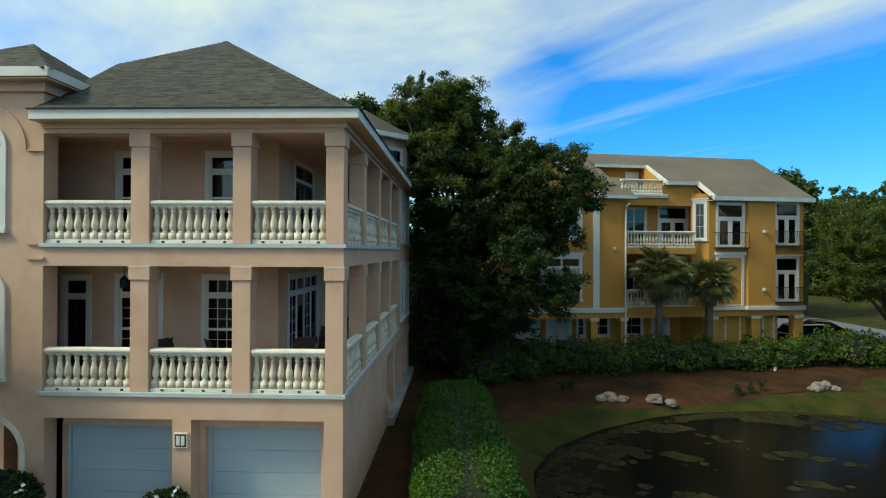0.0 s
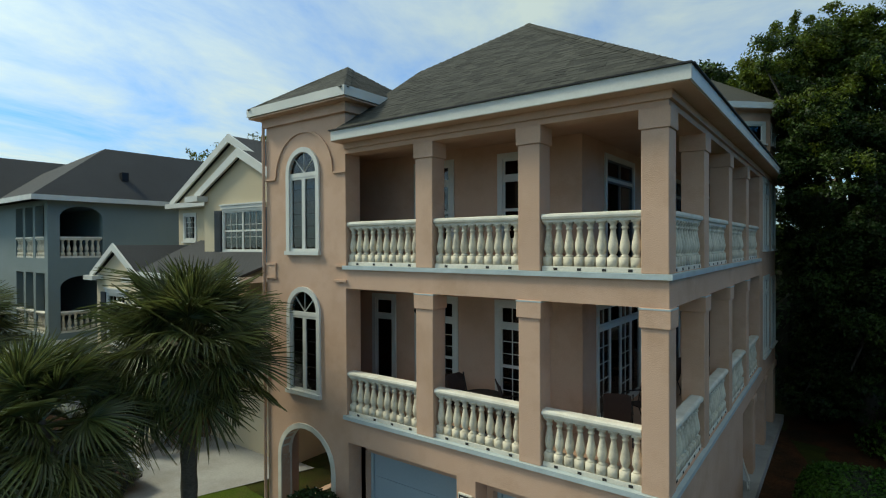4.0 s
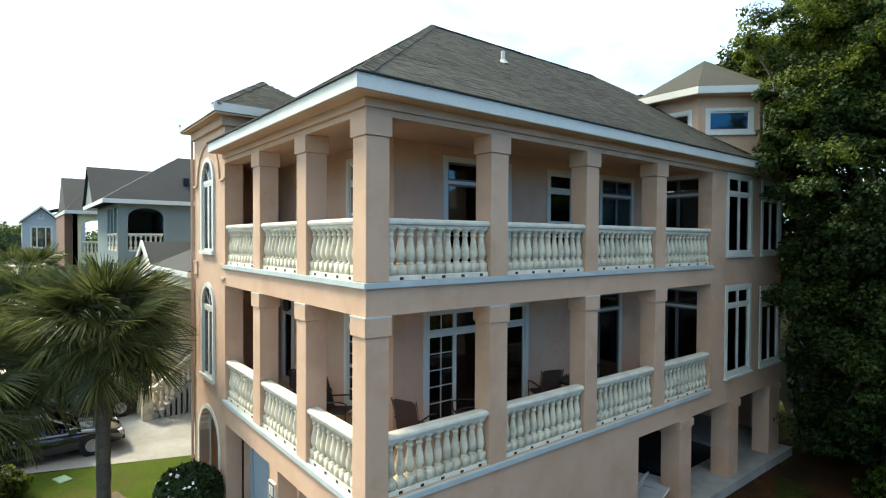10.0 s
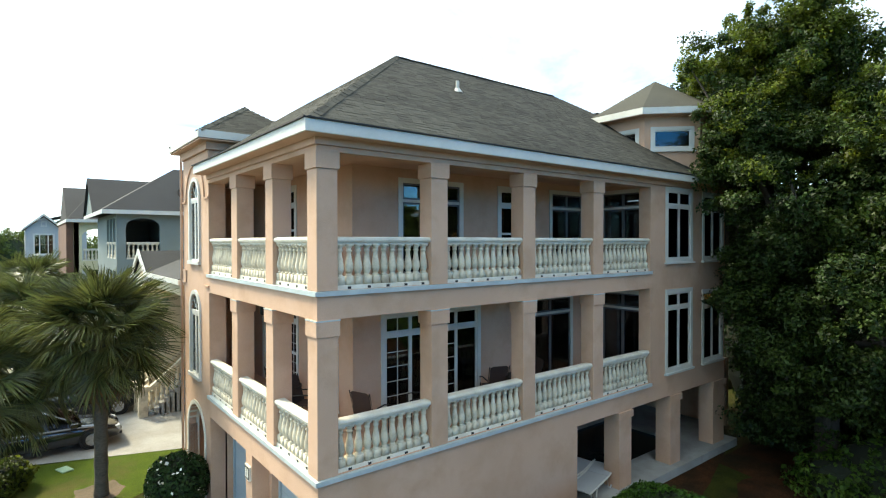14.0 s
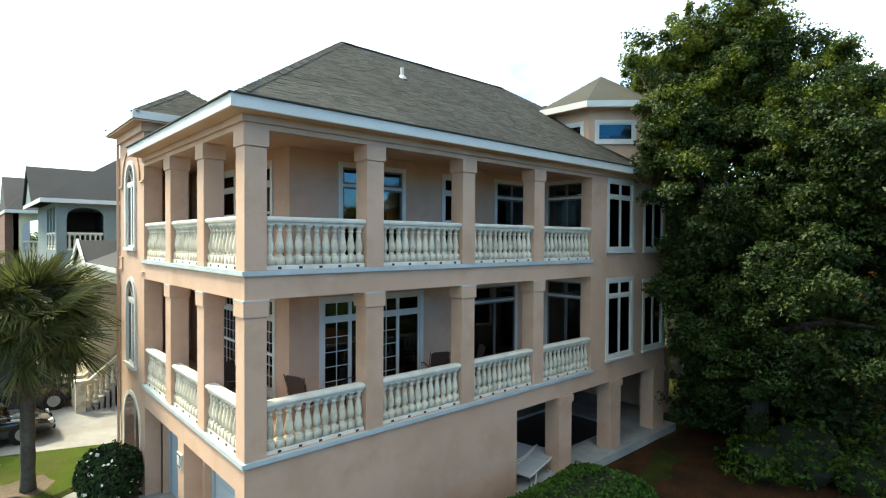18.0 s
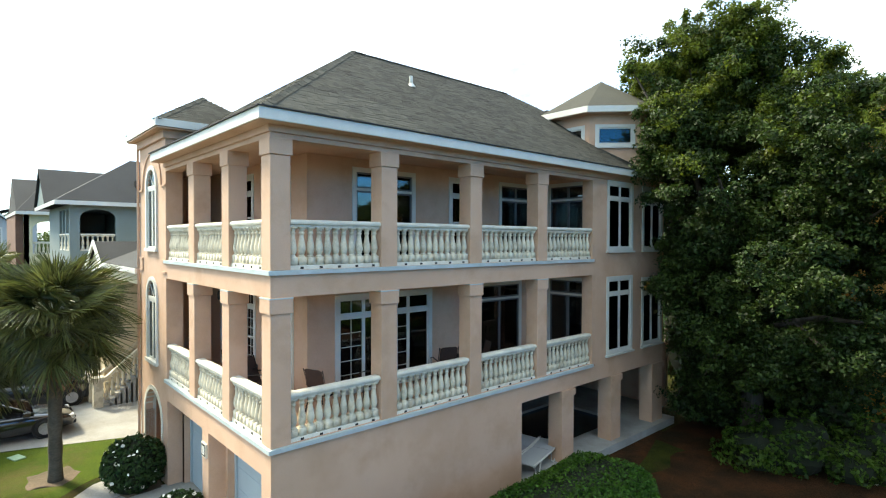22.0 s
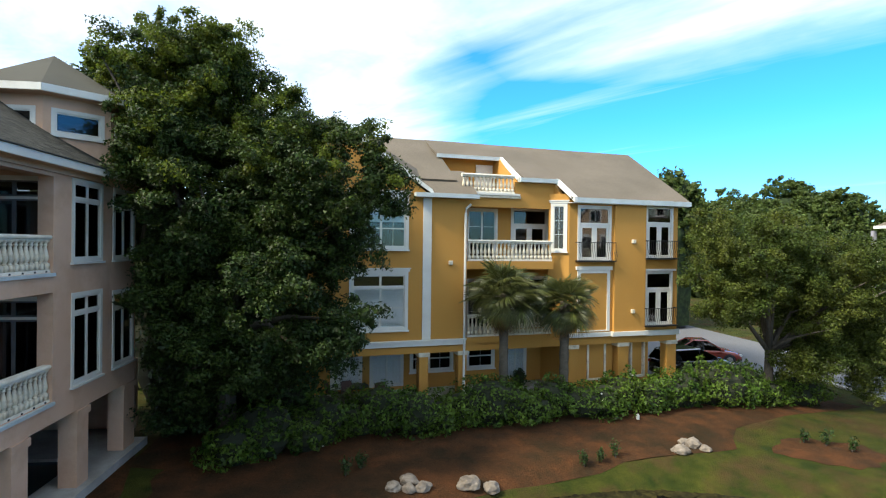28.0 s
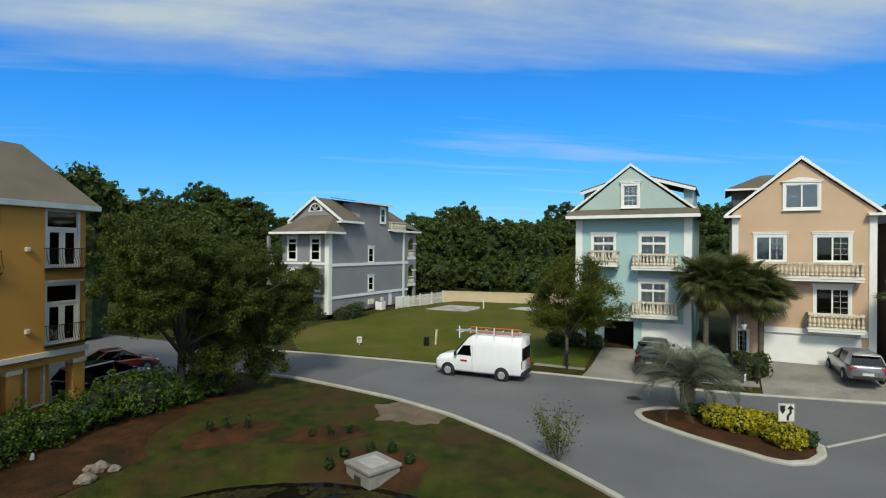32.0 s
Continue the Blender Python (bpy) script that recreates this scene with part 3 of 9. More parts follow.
# stucco bands and the blind arch on the tower front
g = Geo()
for z in (6.08, 6.42, 8.55):
    g.box(-12.44, -12.0, 11.955, 12.0, z, z + 0.05).box(-12.44, -12.4, 12.0, 12.4, z, z + 0.05)
    g.box(-9.86, -9.46, 11.955, 12.0, z, z + 0.05)
for z0, z1 in ((6.08, 6.47),):
    g.box(-12.43, -12.02, 11.97, 12.0, z0 + 0.05, z1 - 0.05)
arched_casing(g, face_pose(0, 12.0, 0, "s"), -11.98, -9.94, 8.6, 9.62, 0.05, -0.035, 0.0, rise=1.0)
part("stucco_band", g, STUCCO, house)
# downpipe of the tower
part("downpipe", Geo().tube([(-12.46, 11.95, 0.1), (-12.46, 11.95, 9.95)], 0.04, 8), STUCCO, house, "peach painted downpipe")

# --- lower front: garage piers and lintel; side wall; pool hall piers ---
wall("wall", face_pose(-9.5, 12.0, 0, "s"), 6.9, 0.0, 3.0, [(0.05, 3.02, -0.1, 2.48), (3.45, 6.47, -0.1, 2.48)], STUCCO, house, thick=0.4)
wall("wall", face_pose(-2.6, 12.4, 0, "e"), 15.1, 0.0, 3.0, [(6.88, 8.75, 0.3, 2.52), (9.35, 11.5, 0.3, 2.52), (12.1, 14.3, 0.3, 2.52)], STUCCO, house, thick=0.5)
g = Geo()
for y0, y1 in ((21.1, 21.8), (23.85, 24.55), (26.65, 27.54)):
    g.box(-3.14, -2.56, y0, y1, 2.3, 2.5)
part("pier_cap", g, STUCCO, house)
part("wall", Geo().box(-9.5, -9.3, 12.4, 19.0, 0, 3.0).box(-9.3, -3.1, 19.0, 19.25, 0, 2.9), STUCCO, house)
part("wall", Geo().box(-9.3, -9.1, 19.3, 29.8, 0, 2.9).box(-9.1, -3.2, 29.0, 29.2, 0.31, 2.9), STUCCO, house)
part("patio_slab", Geo().box(-9.1, -6.6, 19.3, 29.7, 0.05, 0.3).box(-6.6, -3.6, 19.3, 20.4, 0.05, 0.3).box(-6.6, -3.6, 26.2, 29.7, 0.05, 0.3).box(-3.6, -2.36, 19.3, 28.0, 0.05, 0.315), CONCRETE, house, "pale concrete pool deck")
WATER_POOL = mat("pool water", (0.010, 0.03, 0.036), None, 1.0, 0.06, 0.004, 5, spec=0.7)
part("pool_water", Geo().box(-6.6, -3.6, 20.4, 26.2, 0.1, 0.2), WATER_POOL, house, "dark still pool water")
for m_, x0 in ((0, -9.45), (1, -6.05)):
    # stepped reveal and sectional door
    j = Geo().box(x0, x0 + 0.14, 12.4, 12.62, 0, 2.48).box(x0 + 2.86, x0 + 2.97, 12.4, 12.62, 0, 2.48).box(x0 + 0.14, x0 + 2.86, 12.4, 12.62, 2.2, 2.48)
    part("door_reveal", j, STUCCO, house)
    f = Geo().box(x0 + 0.14, x0 + 0.23, 12.56, 12.64, 0, 2.2).box(x0 + 2.77, x0 + 2.86, 12.56, 12.64, 0, 2.2).box(x0 + 0.23, x0 + 2.77, 12.56, 12.64, 2.11, 2.2)
    d = part("garage_door", f, GARAGE, house, "pale blue-grey sectional garage door, closed")
    for r in range(4):
        z = 0.04 + r * 0.5175
        part("door_panel", Geo().box(x0 + 0.23, x0 + 2.77, 12.61, 12.66, z, z + 0.513), GARAGE, d, bevel=0.006)
# house number plate: two dark figures on a framed plate become plain bars
g = Geo().box(-6.42, -6.11, 11.955, 12.0, 1.86, 2.19)
plate = part("number_plate", g, RAIL, house, "pale framed number plate")
part("plate_field", Geo().box(-6.395, -6.135, 11.949, 11.957, 1.885, 2.165), DARK, plate)
part("plate_bar", Geo().box(-6.36, -6.28, 11.944, 11.951, 1.92, 2.13), WHITE, plate)
part("plate_bar", Geo().box(-6.25, -6.17, 11.944, 11.951, 1.92, 2.13), WHITE, plate)

# --- floors, beams, flashings ---
for z0, z1, zf in ((2.48, 3.0, FL1), (5.94, 6.37, FL2)):
    if z0 > 3:
        g = Geo().box(-9.5, -2.6, 12.0, 12.4, z0, z1).box(-3.0, -2.6, 12.4, 22.9, z0, z1)
        part("floor_beam", g, STUCCO, house)
    part("veranda_floor", Geo().box(-12.15, -2.62, 12.26, 13.85, z1 - 0.3, zf).box(-4.7, -2.62, 13.85, 22.9, z1 - 0.3, zf), STUCCO, house)
    f = Geo().box(-9.56, -2.54, 11.94, 12.3, z1, z1 + 0.085).box(-2.9, -2.54, 12.3, 22.75, z1, z1 + 0.085)
    part("flashing", f, FLASH, house, "pale blue-grey metal flashing")
part("veranda_ceiling", Geo().box(-12.15, -2.62, 12.26, 13.85, 9.12, 9.2).box(-4.7, -2.62, 13.85, 22.9, 9.12, 9.2), STUCCO, house)
part("upper_beam", Geo().box(-9.5, -2.6, 12.0, 12.4, 8.96, 9.3).box(-3.0, -2.6, 12.4, 22.9, 8.96, 9.3), STUCCO, house)
part("upper_cornice", Geo().box(-9.5, -2.54, 11.94, 12.0, 9.06, 9.19).box(-2.6, -2.54, 12.0, 27.5, 9.06, 9.19), STUCCO, house)
# unseen slabs and partitions, near-black so the unlit rooms are in their colour
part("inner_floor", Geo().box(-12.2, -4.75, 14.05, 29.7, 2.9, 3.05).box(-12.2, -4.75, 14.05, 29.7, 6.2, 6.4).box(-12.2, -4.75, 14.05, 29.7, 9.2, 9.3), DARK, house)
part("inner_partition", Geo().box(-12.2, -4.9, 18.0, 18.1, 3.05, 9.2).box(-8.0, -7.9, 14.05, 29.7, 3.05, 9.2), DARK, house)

# --- columns with capitals ---
front_cols = [(-7.47, -7.04), (-5.13, -4.71), (-3.01, -2.6)]
side_cols = [(14.53, 14.96), (17.25, 17.67), (19.95, 20.39)]
for zb, zt in ((3.085, 5.94), (6.455, 8.96)):
    spots = [(a, b, 12.0, 12.41) for a, b in front_cols] + [(-3.01, -2.6, a, b) for a, b in side_cols]
    for x0, x1, y0, y1 in spots:
        c = part("column", Geo().box(x0, x1, y0, y1, zb, zt - 0.31), STUCCO, house, bevel=0.012)
        e = 0.03
        part("capital", Geo().box(x0 - e, x1 + e, y0 - e, y1 + e, zt - 0.31, zt), STUCCO, c, bevel=0.01)
        if zt < 6:
            part("capital_flashing", Geo().box(x0 - e - 0.004, x1 + e + 0.004, y0 - e - 0.004, y1 + e + 0.004, zt - 0.03, zt - 0.005), FLASH, c)
    part("end_pier", Geo().box(-2.98, -2.6, 22.72, 22.9, zb, zt), STUCCO, house)

# --- balustrades ---
for z in (3.085, 6.455):
    for x0, x1, n in ((-9.5, -7.47, 10), (-7.04, -5.13, 10), (-4.71, -3.01, 9)):
        balustrade(pose(x0 + 0.01, 12.14, z), x1 - x0 - 0.02, 0.98, n, house, drains=4)
    for y0, y1, n in ((12.41, 14.53, 11), (14.96, 17.25, 12), (17.67, 19.95, 12), (20.39, 22.72, 12)):
        balustrade(pose(-2.74, y0 + 0.01, z, 0, 0, 90), y1 - y0 - 0.02, 0.98, n, house, drains=5)

# --- windows and doors on the verandas ---
S, E = "s", "e"
window(face_pose(-10.46, 13.85, 3.12, S), 0.82, 2.54, house, (1,), (1, 1), 0.42, 0.12, name="door", label="white glazed front door with a transom", sill=False)
window(face_pose(-9.02, 13.85, 3.3, S), 1.3, 2.4, house, (1,), (4, 6), 0.4, 0.13, sash=True)
window(face_pose(-6.72, 13.85, 3.3, S), 1.32, 2.4, house, (1,), (4, 6), 0.4, 0.13, sash=True)
window(face_pose(-9.02, 13.85, 6.9, S), 1.2, 2.0, house, (1,), (1, 1), 0.38, 0.13, sash=True)
window(face_pose(-6.64, 13.85, 6.9, S), 1.1, 2.0, house, (1,), (1, 1), 0.38, 0.13, sash=True)
window(face_pose(-4.7, 14.6, 3.12, E), 3.17, 2.54, house, (1, 1, 1, 1), ((2, 5), (1, 1), (2, 5), (1, 1)), 0.4, 0.12, name="sliding_door", label="white four-panel glazed door with transoms", sill=False)
window(face_pose(-4.7, 19.6, 3.12, E), 2.12, 2.6, house, (1, 1), (1, 1), 0.4, 0.12, name="sliding_door", sill=False, leaf=BRONZE_TRIM)
window(face_pose(-4.7, 15.1, 6.48, E), 2.05, 2.42, house, (1, 1), (1, 1), 0.4, 0.12, name="sliding_door", sill=False, leaf=BRONZE_TRIM)
window(face_pose(-4.7, 18.42, 6.7, E), 1.12, 2.2, house, (1,), (1, 1), 0.38, 0.12, sash=True)
window(face_pose(-4.7, 20.6, 6.48, E), 1.66, 2.44, house, (1, 1), (1, 1), 0.4, 0.12, name="sliding_door", sill=False, leaf=BRONZE_TRIM)
window(face_pose(-4.5, 22.9, 3.12, S), 1.68, 2.7, house, (1, 1), (1, 1), 0.42, 0.12, name="sliding_door", sill=False, leaf=BRONZE_TRIM)
window(face_pose(-4.5, 22.9, 6.48, S), 1.68, 2.5, house, (1, 1), (1, 1), 0.42, 0.12, name="sliding_door", sill=False, leaf=BRONZE_TRIM)
window(face_pose(-2.6, 23.55, 3.25, E), 1.66, 2.6, house, (1, 1), (1, 1), 0.42, 0.13)
window(face_pose(-2.6, 23.55, 6.7, E), 1.66, 2.34, house, (1, 1), (1, 1), 0.42, 0.13)

# --- the eight-sided tower at the back ---
TC, TA = (-4.76, 26.6), 2.16
corner = TA / math.cos(math.pi / 8)


def octagon(r, k):
    a = math.pi / 8 + k * math.pi / 4
    return TC[0] + r * math.cos(a), TC[1] + r * math.sin(a)


for k in range(8):
    # side k runs between corners k-1 and k; outward at k * 45 degrees
    a = k * 45.0
    p = Vector((*octagon(corner, k - 1), 0))
    side = 2 * TA * math.tan(math.pi / 8)
    m = Matrix.Translation(p) @ pose(0, 0, 0, 0, 0, a + 90)
    hole = [(0.3, 1.5, 10.5, 11.08)] if k in (0, 7, 6) else []
    low = 3.0 if k in (0, 1, 2) else 9.3
    if k == 0:
        hole += [(0.2, 1.6, 3.3, 5.7), (0.2, 1.6, 6.75, 8.95)]
    wall("wall", m, side, low, 11.6, hole, STUCCO, house)
    if k in (0, 7, 6):
        window(m @ Matrix.Translation((0.2, 0, 10.4)), 1.4, 0.78, house, (1,), (1, 1), 0.0, 0.11, name="tower_window")
    if k == 0:
        window(m @ Matrix.Translation((0.15, 0, 3.25)), 1.5, 2.48, house, (1, 1), (1, 1), 0.42, 0.13)
        window(m @ Matrix.Translation((0.15, 0, 6.7)), 1.5, 2.3, house, (1, 1), (1, 1), 0.42, 0.13)
    er = corner + 0.42
    a0, a1 = octagon(er, k - 1), octagon(er, k)
    part("tower_roof", slope_quad((*a0, 11.74), (*a1, 11.74), (*TC, 13.32), None), SHINGLE, house)
    fascia([a0, a1], 11.54, 11.75, WHITE, house)
part("tower_soffit", Geo().prism([(*octagon(corner + 0.4, k), 11.52) for k in range(8)], (0, 0, 0.04)), STUCCO, house)
part("roof_vent", Geo().box(-7.0, -6.3, 25.2, 25.7, 11.9, 12.25, pose(0, 0, 0)), METAL, house)

# --- main hip roof with shingle courses ---
EX0, EX1, EY0, EY1, EZ, RX, RY0, RY1, RZ = -12.6, -2.25, 11.66, 29.1, 9.41, -7.42, 16.82, 23.95, 12.92
planes = {
    "front": [(-9.56, EY0, EZ), (EX1, EY0, EZ), (RX, RY0, RZ), (-9.56, 14.69, 11.47)],
    "east": [(EX1, EY0, EZ), (EX1, EY1, EZ), (RX, RY1, RZ), (RX, RY0, RZ)],
    "back": [(EX1, EY1, EZ), (EX0, EY1, EZ), (RX, RY1, RZ)],
    "west": [(EX0, EY1, EZ), (EX0, 14.0, EZ), (-9.56, 14.69, 11.47), (RX, RY0, RZ), (RX, RY1, RZ)],
}
roof = part("roof", Geo().box(EX0 + 0.5, EX1 - 0.5, EY0 + 0.5, EY1 - 0.5, 9.3, 9.36), SHINGLE, house)
for key, pts in planes.items():
    part("roof_plane", slope_quad(*pts[:4], *([None] * (4 - len(pts))), e=pts[4] if len(pts) > 4 else None), SHINGLE, roof)
part("soffit", Geo().box(-9.6, EX1, EY0, 12.0, 9.19, 9.22).box(-2.6, EX1, 12.0, EY1, 9.19, 9.22).box(EX0, -12.4, 15.0, EY1, 9.19, 9.22), STUCCO, house)
fascia([(-9.56, EY0), (EX1, EY0), (EX1, EY1)], 9.20, 9.41, WHITE, house)
fascia([(EX0, EY1), (EX0, 15.0)], 9.20, 9.41, WHITE, house)
part("drip_edge", Geo().box(-9.6, EX1 + 0.05, EY0 - 0.075, EY0 - 0.002, 9.412, 9.437).box(EX1 - 0.0, EX1 + 0.075, EY0 + 0.0, EY1, 9.412, 9.437), SHINGLE_DARK, roof, "dark shingle edge over the gutter board")
# small hip roof on the stair tower
T0, T1, TY0, TY1 = -12.72, -9.2, 11.7, 15.2
tp = (-10.95, 13.46, 11.56)
for a, b in (((T0, TY0), (T1, TY0)), ((T1, TY0), (T1, TY1)), ((T1, TY1), (T0, TY1)), ((T0, TY1), (T0, TY0))):
    part("stair_roof", slope_quad((*a, 10.38), (*b, 10.38), tp, None), SHINGLE, roof)
fascia([(T0, TY0), (T1, TY0), (T1, TY1)], 10.17, 10.38, WHITE, house)
fascia([(T0, TY1), (T0, TY0)], 10.17, 10.38, WHITE, house)
part("soffit", Geo().box(T0, T1, TY0, TY1, 10.12, 10.16), STUCCO, house)
part("tower_cornice", Geo().box(-12.48, -9.42, 11.92, 12.0, 9.9, 10.12).box(-9.5, -9.42, 12.0, 15.0, 9.9, 10.12), STUCCO, house)
# vent pipe
part("vent_pipe", Geo().tube([(-5.46, 17.6, 11.2), (-5.46, 17.6, 11.86)], 0.05, 10).lathe([(0.16, 0), (0.07, 0.12)], 12, pose(-5.46, 17.6, 11.52)), WHITE, house, "white plastic vent pipe")

# --- shingle tabs on the slopes that face the street and the pond, and caps along the hips ---


def shingle_tabs(pts, parent, seed, near=None):
    """Courses of thin wedge-shaped tabs on a slope: the first two points are its eave. near: a test for tabs to be kept apart."""
    rng = random.Random(seed)
    a, b = Vector(pts[0]), Vector(pts[1])
    u = (b - a).normalized()
    n = u.cross(Vector(pts[2]) - a).normalized()
    if n.z < 0:
        n = -n
    v = n.cross(u)
    if v.z < 0:
        v = -v
    flat = [((Vector(p) - a).dot(u), (Vector(p) - a).dot(v)) for p in pts]
    top = max(q for _, q in flat)
    joined, single = Geo(), []
    row, s = 0, 0.0
    while s < top - 0.05:
        mid = s + 0.07
        cuts = []
        for (x0, y0), (x1, y1) in zip(flat, flat[1:] + flat[:1]):
            if (y0 - mid) * (y1 - mid) < 0:
                cuts.append(x0 + (x1 - x0) * (mid - y0) / (y1 - y0))
        if len(cuts) == 2:
            lo, hi = sorted(cuts)
            x = lo - rng.uniform(0.0, 0.3)
            while x < hi:
                w = rng.choice((0.11, 0.16, 0.2, 0.26, 0.34))
                x0, x1 = max(x, lo), min(x + w - 0.004, hi)
                if x1 - x0 > 0.04:
                    lift = rng.choice((0.004, 0.005, 0.008))
                    drop = rng.choice((-0.012, 0.0, 0.0, 0.03))
                    q = [a + u * x0 + v * (s + drop), a + u * x1 + v * (s + drop), a + u * x1 + v * (s + 0.16), a + u * x0 + v * (s + 0.16)]
                    vs = [q[0] + n * 0.002, q[1] + n * 0.002, q[1] + n * lift, q[0] + n * lift, q[2] + n * 0.003, q[3] + n * 0.003]
                    fs = [(0, 1, 2, 3), (3, 2, 4, 5), (0, 3, 5), (1, 4, 2)]
                    if near and len(single) < 280 and near(q[0]):
                        single.append((vs, fs))
                    else:
                        joined.add(vs, fs)
                x += w
        s += 0.145
        row += 1
    tagged(part("shingle_field", joined, SHINGLE, parent), kind="stuff")
    for vs, fs in single:
        part("shingle", Geo().add(vs, fs), SHINGLE, parent)


shingle_tabs(planes["front"], roof, 1)
shingle_tabs(planes["east"], roof, 2, near=lambda p: p.y < 15.5 and p.z < 10.3)
shingle_tabs([(T0, TY0, 10.38), (T1, TY0, 10.38), tp], roof, 3)
shingle_tabs([(T1, TY0, 10.38), (T1, TY1, 10.38), tp], roof, 4)


def ridge_caps(p, q, parent, seed):
    """Overlapping bent caps along a hip or ridge."""
    rng = random.Random(seed)
    p, q = Vector(p), Vector(q)
    d = (q - p).normalized()
    s = d.cross(Vector((0, 0, 1))).normalized()
    k = int((q - p).length / 0.2)
    for i in range(k):
        c = p + (q - p) * (i / k)
        e = c + d * 0.24
        up = Vector((0, 0, 0.022))
        dn = Vector((0, 0, -0.045))
        j = rng.uniform(-0.01, 0.01)
        w = 0.135
        g = Geo()
        vs = [c + s * (-w + j) + dn, c + s * j + up, c + s * (w + j) + dn, e + s * (-w + j) + dn - Vector((0, 0, 0.006)), e + s * j + up - Vector((0, 0, 0.006)), e + s * (w + j) + dn - Vector((0, 0, 0.006))]
        g.add(vs, [(0, 1, 4, 3), (1, 2, 5, 4), (0, 2, 1)])
        part("ridge_cap", g, SHINGLE, parent)


ridge_caps((EX1 - 0.1, EY0 + 0.1, EZ + 0.068), (RX, RY0, RZ), roof, 1)
ridge_caps((RX, RY0, RZ), (RX, RY1, RZ), roof, 2)
ridge_caps((T1, TY0, 10.38), tp, roof, 3)
ridge_caps((T0, TY0, 10.38), tp, roof, 4)

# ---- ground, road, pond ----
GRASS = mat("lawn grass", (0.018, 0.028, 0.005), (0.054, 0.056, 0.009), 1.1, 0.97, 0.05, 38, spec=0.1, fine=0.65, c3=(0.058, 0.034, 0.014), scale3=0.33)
# lot and front grass: their own tone plus sunlight, put into brighter greens
GRASS_LOT = mat("lot grass with sunlight in its colour", (0.082, 0.088, 0.010), (0.062, 0.072, 0.009), 0.5, 0.97, 0.04, 30, spec=0.1, fine=0.45, c3=(0.105, 0.088, 0.022), scale3=0.16)
GRASS_FRONT = mat("front lawn grass", (0.075, 0.105, 0.010), (0.050, 0.080, 0.009), 1.2, 0.97, 0.04, 38, spec=0.1, fine=0.45, c3=(0.085, 0.080, 0.022), scale3=0.5)
MULCH = mat("pine straw mulch", (0.078, 0.032, 0.013), (0.034, 0.020, 0.010), 1.3, 0.98, 0.04, 26, spec=0.08, fine=0.6, c3=(0.026, 0.018, 0.009), scale3=0.35)
BARE = mat("bare sandy soil", (0.155, 0.11, 0.075), (0.085, 0.066, 0.038), 0.9, 0.97, 0.02, 20, fine=0.25)
WATER = mat("pond water", (0.004, 0.005, 0.004), (0.008, 0.006, 0.003), 0.3, 0.16, 0.006, 5, spec=0.035)
ALGAE = mat("pond algae", (0.026, 0.022, 0.006), (0.012, 0.011, 0.004), 0.9, 0.9, 0.01, 12, spec=0.1, fine=0.4, island=0.55)
PAVE = mat("pale concrete drive", (0.34, 0.33, 0.305), (0.27, 0.26, 0.24), 0.5, 0.9, 0.004, 25, fine=0.12, c3=(0.23, 0.215, 0.19), scale3=0.4)
PC, PR, PT = (12.4, 17.3), (9.9, 6.9), radians(8)


def step01(a, b, v):
    t = min(max((v - a) / (b - a), 0.0), 1.0)
    return t * t * (3 - 2 * t)


def pond_r(x, y):
    """1 on the pond's shore, less inside."""
    dx, dy = x - PC[0], y - PC[1]
    c, s = math.cos(PT), math.sin(PT)
    u, v = (dx * c + dy * s) / PR[0], (-dx * s + dy * c) / PR[1]
    return math.hypot(u, v) * (1 + 0.05 * math.sin(3 * math.atan2(v, u) + 1))


def land(x, y):
    z = 0.03 - 0.35 * step01(-1.5, 4.0, x)
    z += 0.35 * step01(24, 31, y) * step01(-3, 1, x) * (1 - step01(21, 29, x))
    z += 0.9 * step01(40.8, 47.5, x) * (1 - step01(19, 24, y)) + 1.5 * step01(40.5, 62, x) * step01(19, 26, y)
    z -= 0.75 * step01(36, 43, y) * step01(48, 55, x)
    r = pond_r(x, y)
    z -= 0.55 * (1 - step01(0.97, 1.22, r)) + 0.7 * (1 - step01(0.8, 1.0, r))
    return z


def axis_steps(lo, hi, fine0, fine1, d):
    xs, x = [], fine0
    while x < fine1:
        xs.append(x)
        x += d
    left, right, k = [], [], d
    x = fine0
    while x > lo:
        k *= 1.35
        x -= k
        left.append(x)
    x, k = xs[-1], d
    while x < hi:
        k *= 1.35
        x += k
        right.append(x)
    return left[::-1] + xs + right


xs, ys = axis_steps(-1500, 1500, -36, 78, 0.75), axis_steps(-1500, 1500, -14, 60, 0.75)
g = Geo()
g.v = [(x, y, land(x, y) + 0.015 * noise.noise((x * 0.7, y * 0.7, 0))) for y in ys for x in xs]
nx = len(xs)
g.f = [(j * nx + i, j * nx + i + 1, (j + 1) * nx + i + 1, (j + 1) * nx + i) for j in range(len(ys) - 1) for i in range(nx - 1)]
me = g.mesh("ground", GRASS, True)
tagged(new("ground", me), "mown olive-green lawn with worn patches", "lawn", "", "structure")


def resample(pts, n):
    pts = [Vector((*p, 0)) for p in pts]
    d = [0]
    for a, b in zip(pts, pts[1:]):
        d.append(d[-1] + (b - a).length)
    out = []
    for i in range(n):
        t = d[-1] * i / (n - 1)
        k = max(j for j in range(len(d) - 1) if d[j] <= t + 1e-9)
        f = (t - d[k]) / max(d[k + 1] - d[k], 1e-9)
        out.append(pts[k].lerp(pts[k + 1], min(f, 1)))
    return out


